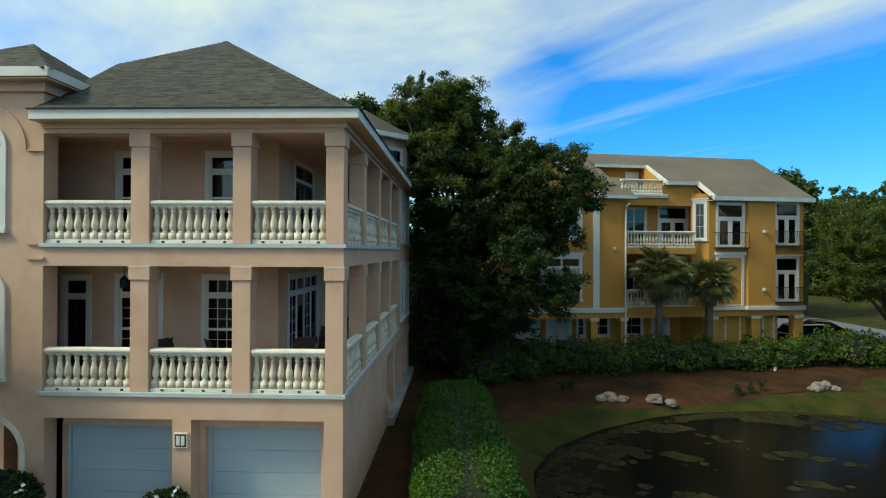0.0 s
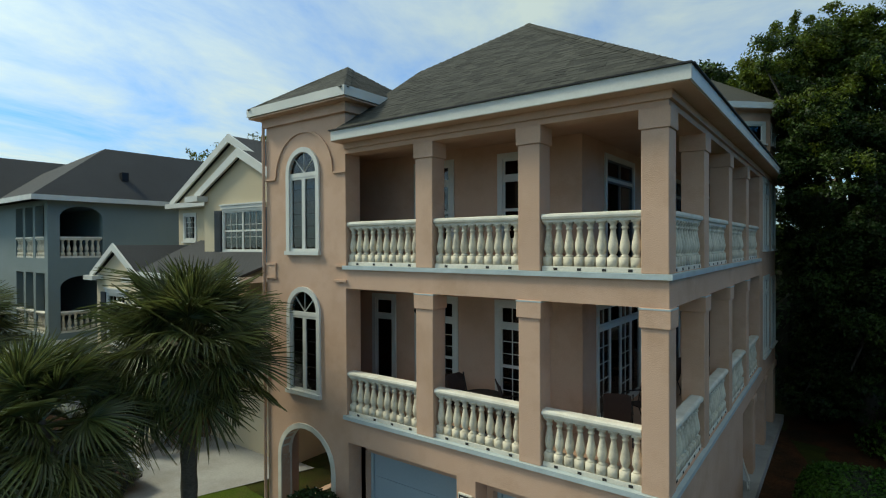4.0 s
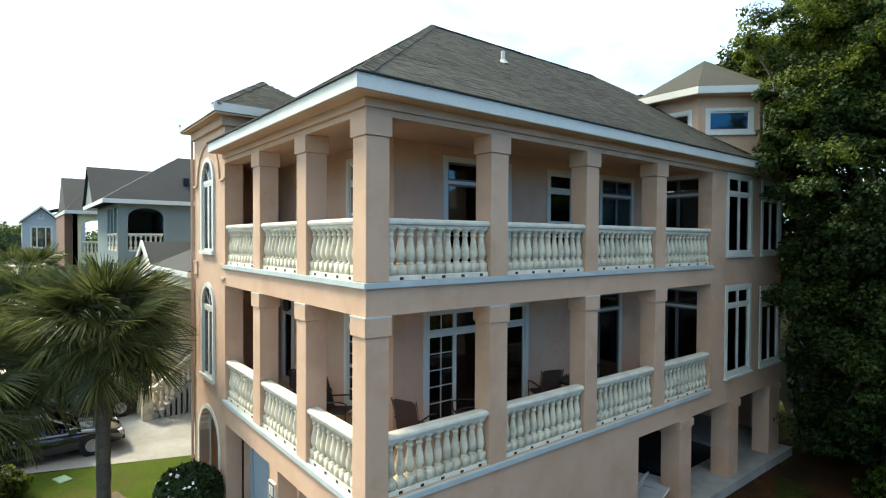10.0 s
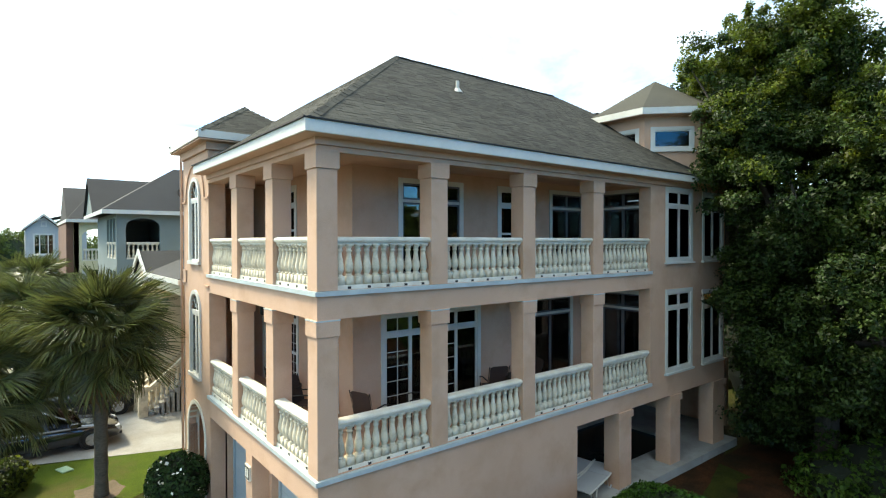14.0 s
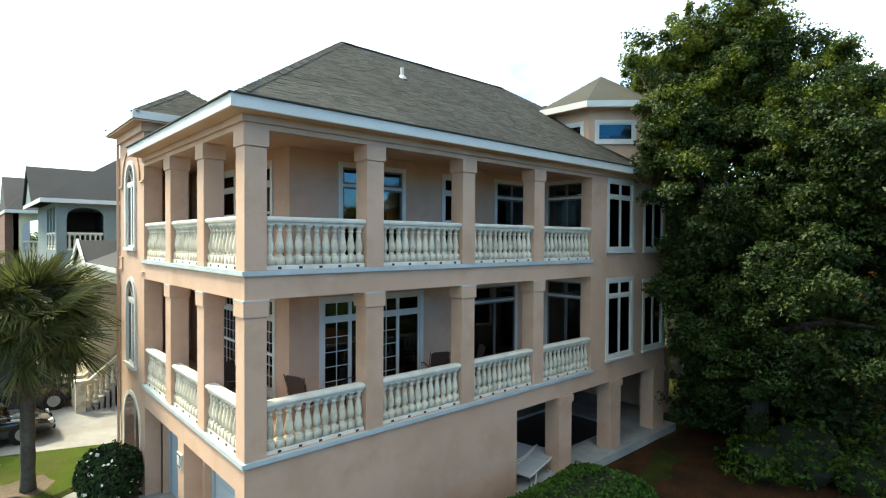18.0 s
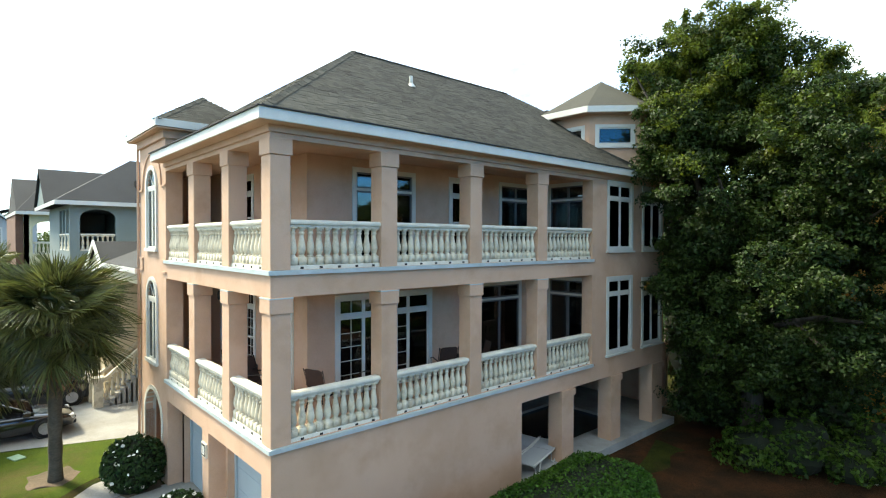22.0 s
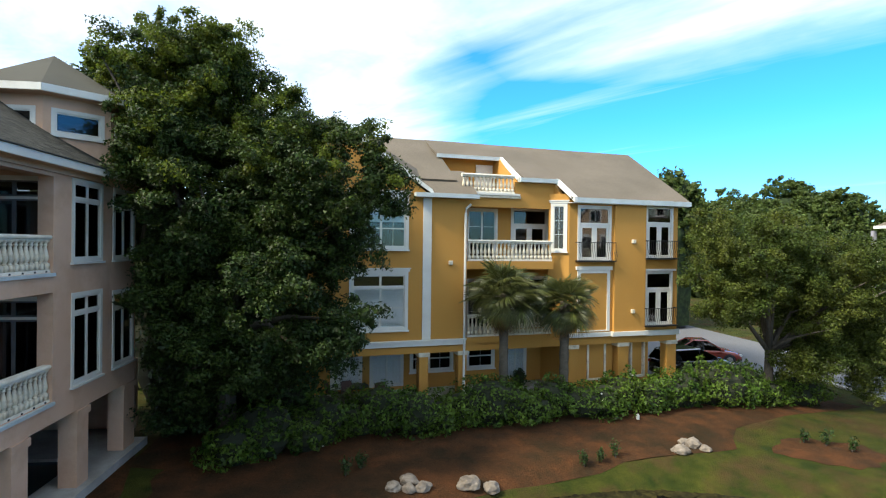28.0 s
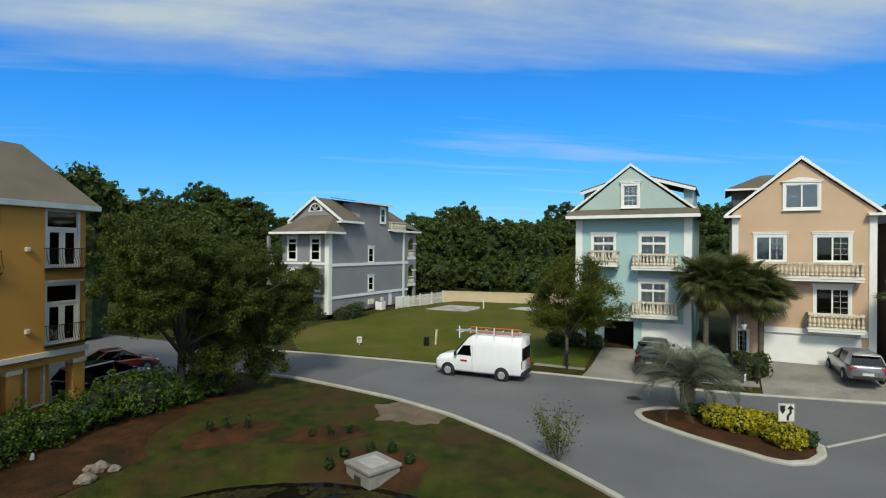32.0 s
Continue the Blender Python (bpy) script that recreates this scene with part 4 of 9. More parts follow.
def ribbon(name, near, far, material, dz, label, category, n=50, rows=6, kind="structure"):
    """A paved strip between two edges, laid on the land."""
    a, b = resample(near, n), resample(far, n)
    g = Geo()
    for i in range(n):
        for j in range(rows + 1):
            p = a[i].lerp(b[i], j / rows)
            g.v.append((p.x, p.y, land(p.x, p.y) + dz))
    g.f = [(i * (rows + 1) + j, (i + 1) * (rows + 1) + j, (i + 1) * (rows + 1) + j + 1, i * (rows + 1) + j + 1) for i in range(n - 1) for j in range(rows)]
    me = g.mesh(name, material, True)
    fix_normals(me)
    return tagged(new(name, me), label, category, "", kind)


def kerb(line, label="pale concrete kerb along the road", w=0.28, h=0.13, n=60, dz=0.0):
    pts = resample(line, n)
    g = Geo()
    prof = [(-w / 2, -0.1), (-w / 2, h * 0.7), (-w / 4, h), (w / 2 - 0.04, h), (w / 2, h - 0.04), (w / 2, -0.1)]
    k = len(prof)
    for i, p in enumerate(pts):
        d = (pts[min(i + 1, n - 1)] - pts[max(i - 1, 0)]).normalized()
        s = Vector((-d.y, d.x, 0))
        z = land(p.x, p.y) + dz
        g.v += [tuple(p + s * u + Vector((0, 0, z + v))) for u, v in prof]
    g.f = [(i * k + j, i * k + (j + 1) % k, (i + 1) * k + (j + 1) % k, (i + 1) * k + j) for i in range(n - 1) for j in range(k)]
    me = g.mesh("kerb", KERB)
    fix_normals(me)
    return tagged(new("kerb", me), label, "kerb", "", "structure")


def patch(name, outline, material, dz, label, category, rings=10, ragged=0.15, kind="structure", seed=0, dome=0.0):
    """A bed on the land inside a star-shaped outline, with a ragged edge."""
    pts = resample(list(outline) + [outline[0]], 64)[:-1]
    c = sum(pts, Vector()) / len(pts)
    g = Geo()
    g.v.append((c.x, c.y, land(c.x, c.y) + dz + dome))
    for r in range(1, rings + 1):
        t = r / rings
        for p in pts:
            q = c.lerp(p, t)
            if ragged and r == rings:
                q += (p - c).normalized() * ragged * noise.noise((p.x * 1.7, p.y * 1.7, seed + 3.1)) * 2
            g.v.append((q.x, q.y, land(q.x, q.y) + dz * (1 if r < rings else 0.3) + dome * (1 - t * t)))
    k = len(pts)
    g.f = [(0, 1 + i, 1 + (i + 1) % k) for i in range(k)]
    g.f += [(1 + (r - 1) * k + i, 1 + r * k + i, 1 + r * k + (i + 1) % k, 1 + (r - 1) * k + (i + 1) % k) for r in range(1, rings) for i in range(k)]
    me = g.mesh(name, material, True)
    fix_normals(me)
    return tagged(new(name, me), label, category, "", kind)


NEAR = [(-20, -22), (-4, -9), (10, -1.5), (18, 3.8), (24.4, 10.1), (25.8, 12.1), (27.8, 15.1), (29.5, 18.6), (30.7, 22.6), (31.3, 26.9)]
FAR = [(-6, -34), (14, -22), (30, -12), (42.0, -8), (41.9, -0.4), (41.4, 2.3), (40.6, 6.4), (40.3, 9.3), (40.5, 11.5), (40.4, 14.0), (40.2, 17.4), (39.3, 24.1), (39.0, 27.8)]
ribbon("road", NEAR, FAR, ASPHALT, 0.035, "worn grey asphalt street", "road", 60, 10)
ribbon("road", [(31.3, 26.9), (31.7, 30.6), (31.2, 33.3), (31.4, 37.5), (30, 60), (28, 90)], [(39.0, 27.8), (38.2, 34.4), (36.8, 42.0), (36, 60), (34, 90)], ASPHALT_DARK, 0.036, "darker newer asphalt side street", "road", 30, 6)
ribbon("parking_lot", [(20.8, 33.5), (20.8, 70)], [(31.4, 36.0), (31.0, 70)], ASPHALT, 0.03, "pale asphalt parking lot beside the ochre building", "parking lot", 20, 6)
kerb(NEAR[2:] + [(31.7, 30.6), (31.2, 33.3), (31.4, 37.5)])
kerb([(42.0, -8), (41.9, -0.4), (41.4, 2.3), (40.6, 6.4), (40.3, 9.3), (40.5, 11.5), (40.4, 14.0), (40.2, 17.4), (39.3, 24.1), (39.0, 27.8), (38.2, 34.4), (36.8, 42.0)], n=70)
# water
g = Geo()
k = 72
ring = []
for i in range(k):
    a = 2 * math.pi * i / k
    c, s = math.cos(PT), math.sin(PT)
    u, v = PR[0] * math.cos(a) * 1.03, PR[1] * math.sin(a) * 1.03
    ring.append((PC[0] + u * c - v * s, PC[1] + u * s + v * c, -0.78))
g.face(ring)
tagged(new("pond", g.mesh("pond", WATER)), "dark still pond water with algae", "pond", "", "structure")
# algae mats, thick near the shore: ragged cells that run together
rnd = random.Random(5)
g = Geo()
for i in range(90000):
    x, y = PC[0] + rnd.uniform(-11.2, 11.2), PC[1] + rnd.uniform(-8.6, 8.6)
    r = pond_r(x, y)
    if r > 0.985:
        continue
    near = step01(0.62, 0.98, r)
    f = noise.fractal((x * 0.42, y * 0.55, 3.0), 1.0, 2.0, 4) + 0.35 * noise.noise((x * 2.1, y * 2.1, 9.0))
    if f < 0.47 - 0.82 * near:
        continue
    q = rnd.uniform(0.04, 0.15)
    turn, z = rnd.uniform(0, 6.28), -0.774 + rnd.uniform(0.0, 0.006)
    g.face([(x + q * rnd.uniform(0.6, 1.2) * math.cos(turn + k_ * 1.047), y + q * rnd.uniform(0.6, 1.2) * math.sin(turn + k_ * 1.047), z) for k_ in range(6)])
tagged(new("algae", g.mesh("algae", ALGAE)), "mats of olive-brown algae floating on the pond", "algae", "", "stuff")

# beds
patch("mulch_bed", [(-2.2, 26.0), (1.5, 24.6), (6, 23.2), (11, 24.9), (16, 26.0), (19.5, 26.3), (20.0, 28.0), (24, 29.6), (29.5, 31.2), (27, 33.0), (20, 32.0), (10, 31.8), (2, 33.0), (-2.0, 33.5)], MULCH, 0.03, "reddish pine-straw bed between pond and hedge", "mulch bed", 16)
patch("mulch_bed", [(-2.5, 27.6), (0.0, 19.0), (2.0, 13.0), (-0.2, 10.5), (-2.5, 11.5)], MULCH, 0.025, "dark mulch strip beside the house", "mulch bed", 12, seed=9)
patch("mulch_bed", [(-1.0, 28.5), (-0.6, 21.5), (1.2, 20.2), (2.6, 21.0), (4.4, 22.9), (6.6, 24.6), (4.5, 28.0)], MULCH, 0.036, "dark pine-straw bed under the oak", "mulch bed", 12, seed=14)
patch("lot_lawn", [(40.6, 19.5), (40.0, 25.0), (39.6, 30.0), (38.6, 36.5), (44, 42.5), (52, 43.0), (60, 42.0), (66.6, 38.0), (69.6, 21.5), (60, 19.6), (50, 19.2)], GRASS_LOT, 0.03, "yellow-green mown grass of the empty lot, sunlight put into its colour", "lawn", 18, 0.1)
patch("front_lawn", [(-15.5, 12.7), (-12.7, 12.3), (-11.8, 11.6), (-11.4, 10.4), (-10.2, 9.2), (-9.75, 6.5), (-9.75, 1.0), (-17.8, 1.5), (-16.6, 6.0), (-15.6, 8.8)], GRASS_FRONT, 0.018, "bright green front lawn round the palm", "lawn", 10, 0.05)
patch("mulch_bed", [(20.3, 25.9), (22.0, 27.2), (24.2, 26.6), (24.6, 25.0), (22.5, 24.4)], MULCH, 0.04, "reddish mulch island in the lawn", "mulch bed", 6, seed=2)
patch("mulch_bed", [(23.0, 23.4), (24.5, 23.8), (26.2, 22.0), (25.6, 20.6), (24.0, 21.2)], MULCH, 0.04, "reddish mulch island in the lawn", "mulch bed", 6, seed=3)
patch("mulch_bed", [(22.4, 19.6), (23.6, 20.2), (24.6, 18.6), (23.8, 16.6), (22.2, 16.8)], MULCH, 0.04, "reddish mulch around the concrete box", "mulch bed", 6, seed=4)
patch("bare_soil", [(27.4, 21.3), (29.4, 23.0), (30.6, 21.8), (29.6, 18.8), (28.0, 18.6)], BARE, 0.03, "bare sandy patch beside the kerb", "bare soil", 8, ragged=0.3)
# drive, walk and lawn before the house
DZ = 0.03
ribbon("driveway", [(-9.6, 12.6), (-9.6, -6)], [(-2.7, 12.6), (-2.7, -2)], PAVE, 0.03, "pale concrete driveway before the garage", "driveway", 24, 4)
ribbon("driveway", [(-34, 14.5), (-34, -16)], [(-13.6, 14.5), (-15.9, 8.0), (-18.2, 3.0), (-20, -10)], PAVE, 0.028, "pale concrete drive of the cream house", "driveway", 24, 8)
ribbon("walk", [(-11.6, 12.4), (-11.3, 11.3), (-10.9, 10.4), (-9.8, 9.4), (-9.6, 8.5)], [(-10.1, 12.4), (-10.0, 11.6), (-9.8, 11.0), (-9.62, 10.8), (-9.55, 10.6)], PAVE, 0.032, "curved concrete walk to the entry arch", "walk", 16, 3)
patch("mulch_bed", [(-12.9, 9.0), (-11.6, 8.9), (-11.3, 9.8), (-12.2, 10.4), (-13.0, 10.1)], BARE, 0.03, "bare ring of soil round the palm", "mulch bed", 5, seed=6)
patch("mulch_bed", [(-10.3, 11.95), (-9.4, 11.95), (-9.3, 10.9), (-9.9, 10.7), (-10.4, 11.2)], BARE, 0.036, "mulch under the round shrub", "mulch bed", 5, ragged=0.05, seed=7)

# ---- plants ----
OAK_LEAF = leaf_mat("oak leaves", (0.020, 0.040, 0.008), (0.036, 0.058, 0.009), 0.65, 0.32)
# light from above put into brighter, yellow-green leaves for the oak's upper crown
OAK_LIT = leaf_mat("lit upper oak leaves", (0.062, 0.094, 0.011), (0.105, 0.13, 0.014), 0.55, 0.45)
OAK2_LEAF = leaf_mat("young oak leaves", (0.068, 0.092, 0.011), (0.108, 0.118, 0.015), 0.55, 0.45)
LIVE_OAK = leaf_mat("live oak leaves", (0.052, 0.078, 0.013), (0.085, 0.100, 0.015), 0.6, 0.42)
HEDGE_LEAF = leaf_mat("hedge leaves", (0.030, 0.082, 0.007), (0.050, 0.105, 0.009), 0.55)
SHRUB_LEAF = leaf_mat("shrub leaves", (0.040, 0.082, 0.010), (0.070, 0.115, 0.013), 0.7)
DARK_LEAF = leaf_mat("dark glossy leaves", (0.022, 0.05, 0.012), (0.035, 0.065, 0.016), 0.5)
WOOD_LEAF = leaf_mat("woodland leaves", (0.050, 0.080, 0.019), (0.080, 0.108, 0.021), 0.4, 0.4)
GOLD_LEAF = leaf_mat("golden leaves", (0.42, 0.34, 0.015), (0.30, 0.28, 0.02), 0.4)
PALM_LEAF = leaf_mat("palm fronds", (0.068, 0.084, 0.022), (0.115, 0.122, 0.036), 0.65, 0.34, 0.38, 0.5)
PINDO_LEAF = leaf_mat("blue-grey palm fronds", (0.125, 0.150, 0.110), (0.165, 0.175, 0.125), 0.45, 0.2)
DEAD_LEAF = leaf_mat("dead fronds", (0.16, 0.10, 0.045), (0.20, 0.13, 0.06), 0.4, 0.2)
BARK = mat("bark", (0.075, 0.062, 0.048), (0.05, 0.042, 0.033), 1.5, 0.95, 0.03, 14, fine=0.3, stretch=(1, 1, 0.3))
PALM_BARK = mat("palm trunk", (0.105, 0.088, 0.066), (0.07, 0.06, 0.045), 2.0, 0.95, 0.02, 14, fine=0.3, stretch=(1, 1, 2.5))
FLOWER = mat("white flowers", (0.75, 0.72, 0.62), None, 5.0, 0.7)
# solid cores of hedges and shrubs: inner shade put into a near-black green
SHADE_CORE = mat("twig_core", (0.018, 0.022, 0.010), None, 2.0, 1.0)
# fill behind the woods' leaves, with the shade there put into its colour
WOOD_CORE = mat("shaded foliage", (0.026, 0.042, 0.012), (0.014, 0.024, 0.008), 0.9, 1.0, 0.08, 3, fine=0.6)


def leaf_mesh(name, pts, nrm, size, material, rng, slim=0.55, jitter=0.9, corners=4):
    """A leaf, a slim diamond of four corners, at each point."""
    n = len(pts)
    d = nrm + jitter * rng.normal(size=(n, 3))
    d /= np.linalg.norm(d, axis=1, keepdims=True)
    a = np.cross(d, rng.normal(size=(n, 3)))
    a /= np.linalg.norm(a, axis=1, keepdims=True) + 1e-9
    b = np.cross(d, a)
    s = (size * rng.uniform(0.6, 1.35, n))[:, None]
    ring = [pts - a * s, pts - b * s * slim + d * s * 0.15, pts + a * s, pts + b * s * slim + d * s * 0.15]
    if corners == 3:
        ring = [pts - a * s, pts + a * s * 0.7 - b * s * slim, pts + a * s * 0.7 + b * s * slim]
    k = len(ring)
    co = np.stack(ring, 1).reshape(-1, 3)
    me = bpy.data.meshes.new(name)
    me.vertices.add(k * n)
    me.vertices.foreach_set("co", co.ravel().astype(np.float32))
    me.loops.add(k * n)
    me.loops.foreach_set("vertex_index", np.arange(k * n, dtype=np.int32))
    me.polygons.add(n)
    me.polygons.foreach_set("loop_start", np.arange(0, k * n, k, dtype=np.int32))
    me.update(calc_edges=True)
    me.materials.append(material)
    return me


def clump_points(rng, centers, radii, per, flat=0.75):
    """Leaves along many short sprays, each drawn out along a way of its own; their outward ways."""
    n = len(centers)
    axis = rng.normal(size=(n, 1, 3)) + np.array([0, 0, 0.5])
    axis /= np.linalg.norm(axis, axis=2, keepdims=True)
    d = rng.normal(size=(n, per, 3))
    d /= np.linalg.norm(d, axis=2, keepdims=True)
    r = rng.uniform(0.05, 1.0, (n, per, 1)) ** 0.6
    q = d * r
    along = (q * axis).sum(2, keepdims=True)
    q = q * 0.8 + axis * along * 0.75
    p = centers[:, None] + q * radii[:, None, None] * np.array([1, 1, flat])
    w = d + np.array([0, 0, 0.55])
    return p.reshape(-1, 3), w.reshape(-1, 3)


def lobe_clumps(rng, lobes, per_area=1.0, size=(0.45, 0.95)):
    """Clump centres over the skins of big uneven lobes, fewer inside."""
    cs, rs = [], []
    for cx, cy, cz, rx, ry, rz in lobes:
        k = int(per_area * 4 * math.pi * ((rx * ry + ry * rz + rx * rz) / 3))
        d = rng.normal(size=(k, 3))
        d /= np.linalg.norm(d, axis=1, keepdims=True)
        bump = np.array([1 + 0.20 * noise.noise((v[0] * 2.3 + cx, v[1] * 2.3 + cy, v[2] * 2.3)) for v in d])
        r = np.where(rng.uniform(size=k) < 0.75, rng.uniform(0.86, 1.04, k), rng.uniform(0.45, 0.86, k)) * bump
        cs.append(np.array([cx, cy, cz]) + d * r[:, None] * np.array([rx, ry, rz]))
        rs.append(rng.uniform(*size, k))
    return np.concatenate(cs), np.concatenate(rs)


def keep_mask(p, boxes):
    ok = np.ones(len(p), bool)
    for x0, x1, y0, y1, z0, z1 in boxes:
        ok &= ~((p[:, 0] > x0) & (p[:, 0] < x1) & (p[:, 1] > y0) & (p[:, 1] < y1) & (p[:, 2] > z0) & (p[:, 2] < z1))
    return ok


def tree(name, at, trunk_r, lobes, leaf, leaf_size, per_area, per_clump, label, category="tree", seed=1, size=(0.45, 0.95), clear=(), limbs=14, fork=0.3, group="", lean=0.0, lit_above=None):
    """Trunk, limbs that fork towards the clumps, and a crown of many leaves."""
    rng = np.random.default_rng(seed)
    z0 = land(*at)
    t = thing(name, (*at, z0), label, category, group)
    cs, rs = lobe_clumps(rng, lobes, per_area, size)
    ok = keep_mask(cs, clear)
    cs, rs = cs[ok], rs[ok]
    # no clump stands apart from the rest
    near = np.array([(np.linalg.norm(cs - c, axis=1) < 2.0).sum() for c in cs])
    ok = near > 0.22 * np.median(near)
    cs, rs = cs[ok], rs[ok]
    top = max(l[2] + 0.3 * l[5] for l in lobes)
    fz = z0 + (top - z0) * fork
    base = Vector((*at, z0 - 0.1))
    mid = Vector((at[0] + lean, at[1], fz))
    g = Geo().tube([base, base.lerp(mid, 0.15), base.lerp(mid, 0.6), mid], [trunk_r * 1.6, trunk_r * 1.1, trunk_r * 0.95, trunk_r * 0.85], 10)
    part("trunk", g, BARK, t, smooth=True)
    pick = rng.choice(len(cs), min(limbs, len(cs)), replace=False)
    for i in pick:
        e = Vector(cs[i])
        q = mid.lerp(e, 0.5) + Vector((0, 0, 0.08 * (e - mid).length)) + Vector(rng.normal(size=3) * 0.25)
        part("limb", Geo().tube([mid - Vector((0, 0, 0.2)), mid.lerp(q, 0.5), q, q.lerp(e, 0.6), e], [trunk_r * 0.6, trunk_r * 0.42, trunk_r * 0.27, trunk_r * 0.15, 0.02], 6), BARK, t, smooth=True)
    p, w = clump_points(rng, cs, rs, per_clump)
    ok = keep_mask(p, clear)
    p, w = p[ok], w[ok]
    # young: sprays high enough for the lit leaf colour
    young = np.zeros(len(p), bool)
    if lit_above:
        # skylight on the crown put into colour: upper sprays bright, lower ones dark
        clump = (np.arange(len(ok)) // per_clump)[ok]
        young = (cs[:, 2] + rng.normal(size=len(cs)) * 2.2 > lit_above)[clump]
    for name_, pick_, leaf_ in (("crown", ~young, leaf), ("lit_crown_top", young, OAK_LIT)):
        if pick_.any():
            me = leaf_mesh(name_, p[pick_], w[pick_], leaf_size, leaf_, rng, 0.6, corners=3)
            me.transform(WORLD[t].inverted())
            ob = new(name_, me)
            ob.parent, WORLD[ob] = t, WORLD[t]
            if name_ == "lit_crown_top":
                tagged(ob, "yellow-green upper leaves, brightened for light from above")
    return t


def hedge_box(name, line, width, height, leaf, leaf_size, density, label, category="hedge", seed=1, rough=0.12, group="", core=True, kind="", round_top=False, flowers=0):
    """A clipped or bushy hedge along a line: a solid core coloured as inner shade, under a skin of leaves."""
    rng = np.random.default_rng(seed)
    pts = resample(line, max(2, int(sum((Vector((*b, 0)) - Vector((*a, 0))).length for a, b in zip(line, line[1:])) / 0.4)))
    n = len(pts)
    total = sum((b - a).length for a, b in zip(pts, pts[1:]))
    z0 = min(land(p.x, p.y) for p in pts)
    c = pts[n // 2]
    t = thing(name, (c.x, c.y, land(c.x, c.y)), label, category, group, kind)
    if core:
        g = Geo()
        k = 7
        for i, p in enumerate(pts):
            d = (pts[min(i + 1, n - 1)] - pts[max(i - 1, 0)]).normalized()
            s = Vector((-d.y, d.x, 0))
            z = land(p.x, p.y)
            e = 0.35 if i in (0, n - 1) else 1.0
            hw = width * 0.42 * e
            for u, v in ((-hw, -0.05), (-hw, height * 0.6), (-hw * 0.8, height * 0.85), (0, height * 0.9), (hw * 0.8, height * 0.85), (hw, height * 0.6), (hw, -0.05)):
                g.v.append(tuple(p + s * u + Vector((0, 0, z + v * (0.8 + 0.2 * e)))))
        g.f = [(i * k + j, i * k + j + 1, (i + 1) * k + j + 1, (i + 1) * k + j) for i in range(n - 1) for j in range(k - 1)]
        g.f += [tuple(range(k)), tuple(range((n - 1) * k, n * k))]
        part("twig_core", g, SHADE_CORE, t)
    count = int(total * (width + 2 * height) * density)
    s = rng.uniform(0, n - 1.001, count)
    i0 = s.astype(int)
    P = np.array([tuple(p) for p in pts])
    base = P[i0] + (P[i0 + 1] - P[i0]) * (s - i0)[:, None]
    dv = P[i0 + 1] - P[i0]
    dv /= np.linalg.norm(dv, axis=1, keepdims=True)
    side = np.stack([-dv[:, 1], dv[:, 0], 0 * s], 1)
    per = rng.uniform(0, width + 2 * height, count)
    if round_top:
        a = per / (width + 2 * height) * math.pi
        k_ = 1.0 if round_top is True else round_top
        u, v = -np.sign(np.cos(a)) * np.abs(np.cos(a)) ** k_ * width / 2, np.sin(a) ** (0.7 * k_) * height
        nu, nv = -np.cos(a), np.sin(a)
        if k_ < 1:
            # the ends close in a curve
            e = np.clip(np.minimum(s, n - 1 - s) * (total / (n - 1)) / 1.1, 0.02, 1.0)
            e = np.sqrt(1 - (1 - e) ** 2)
            u, v = u * e, v * (0.55 + 0.45 * e)
    else:
        u = np.where(per < height, -width / 2, np.where(per > height + width, width / 2, per - height - width / 2))
        v = np.where(per < height, per, np.where(per > height + width, 2 * height + width - per, height))
        nu = np.where(per < height, -1.0, np.where(per > height + width, 1.0, 0.0))
        nv = 1.0 - np.abs(nu)
    lump = np.array([noise.noise((b[0] * 0.9 + uu * 0.9, b[1] * 0.9, vv * 1.1)) for b, uu, vv in zip(base, u, v)])
    off = rough * (lump * 1.6 + rng.normal(size=count) * 0.5)
    zl = np.array([land(b[0], b[1]) for b in base])
    p = base + side * (u + nu * off)[:, None]
    p[:, 2] = zl + np.maximum(v + nv * off, 0.05)
    # soften both ends
    w = side * nu[:, None] + np.stack([0 * s, 0 * s, nv + 0.35], 1)
    me = leaf_mesh("foliage", p, w, leaf_size, leaf, rng)
    me.transform(WORLD[t].inverted())
    ob = new("foliage", me)
    ob.parent, WORLD[ob] = t, WORLD[t]
    if flowers:
        q = p[rng.choice(count, flowers, replace=False)] + w[:flowers] * 0.03
        me = leaf_mesh("flower_scatter", q, w[:flowers], 0.045, FLOWER, rng, 0.9)
        me.transform(WORLD[t].inverted())
        ob = new("flower_scatter", me)
        ob.parent, WORLD[ob] = t, WORLD[t]
        tagged(ob, "small white flowers", kind="stuff")
    return t


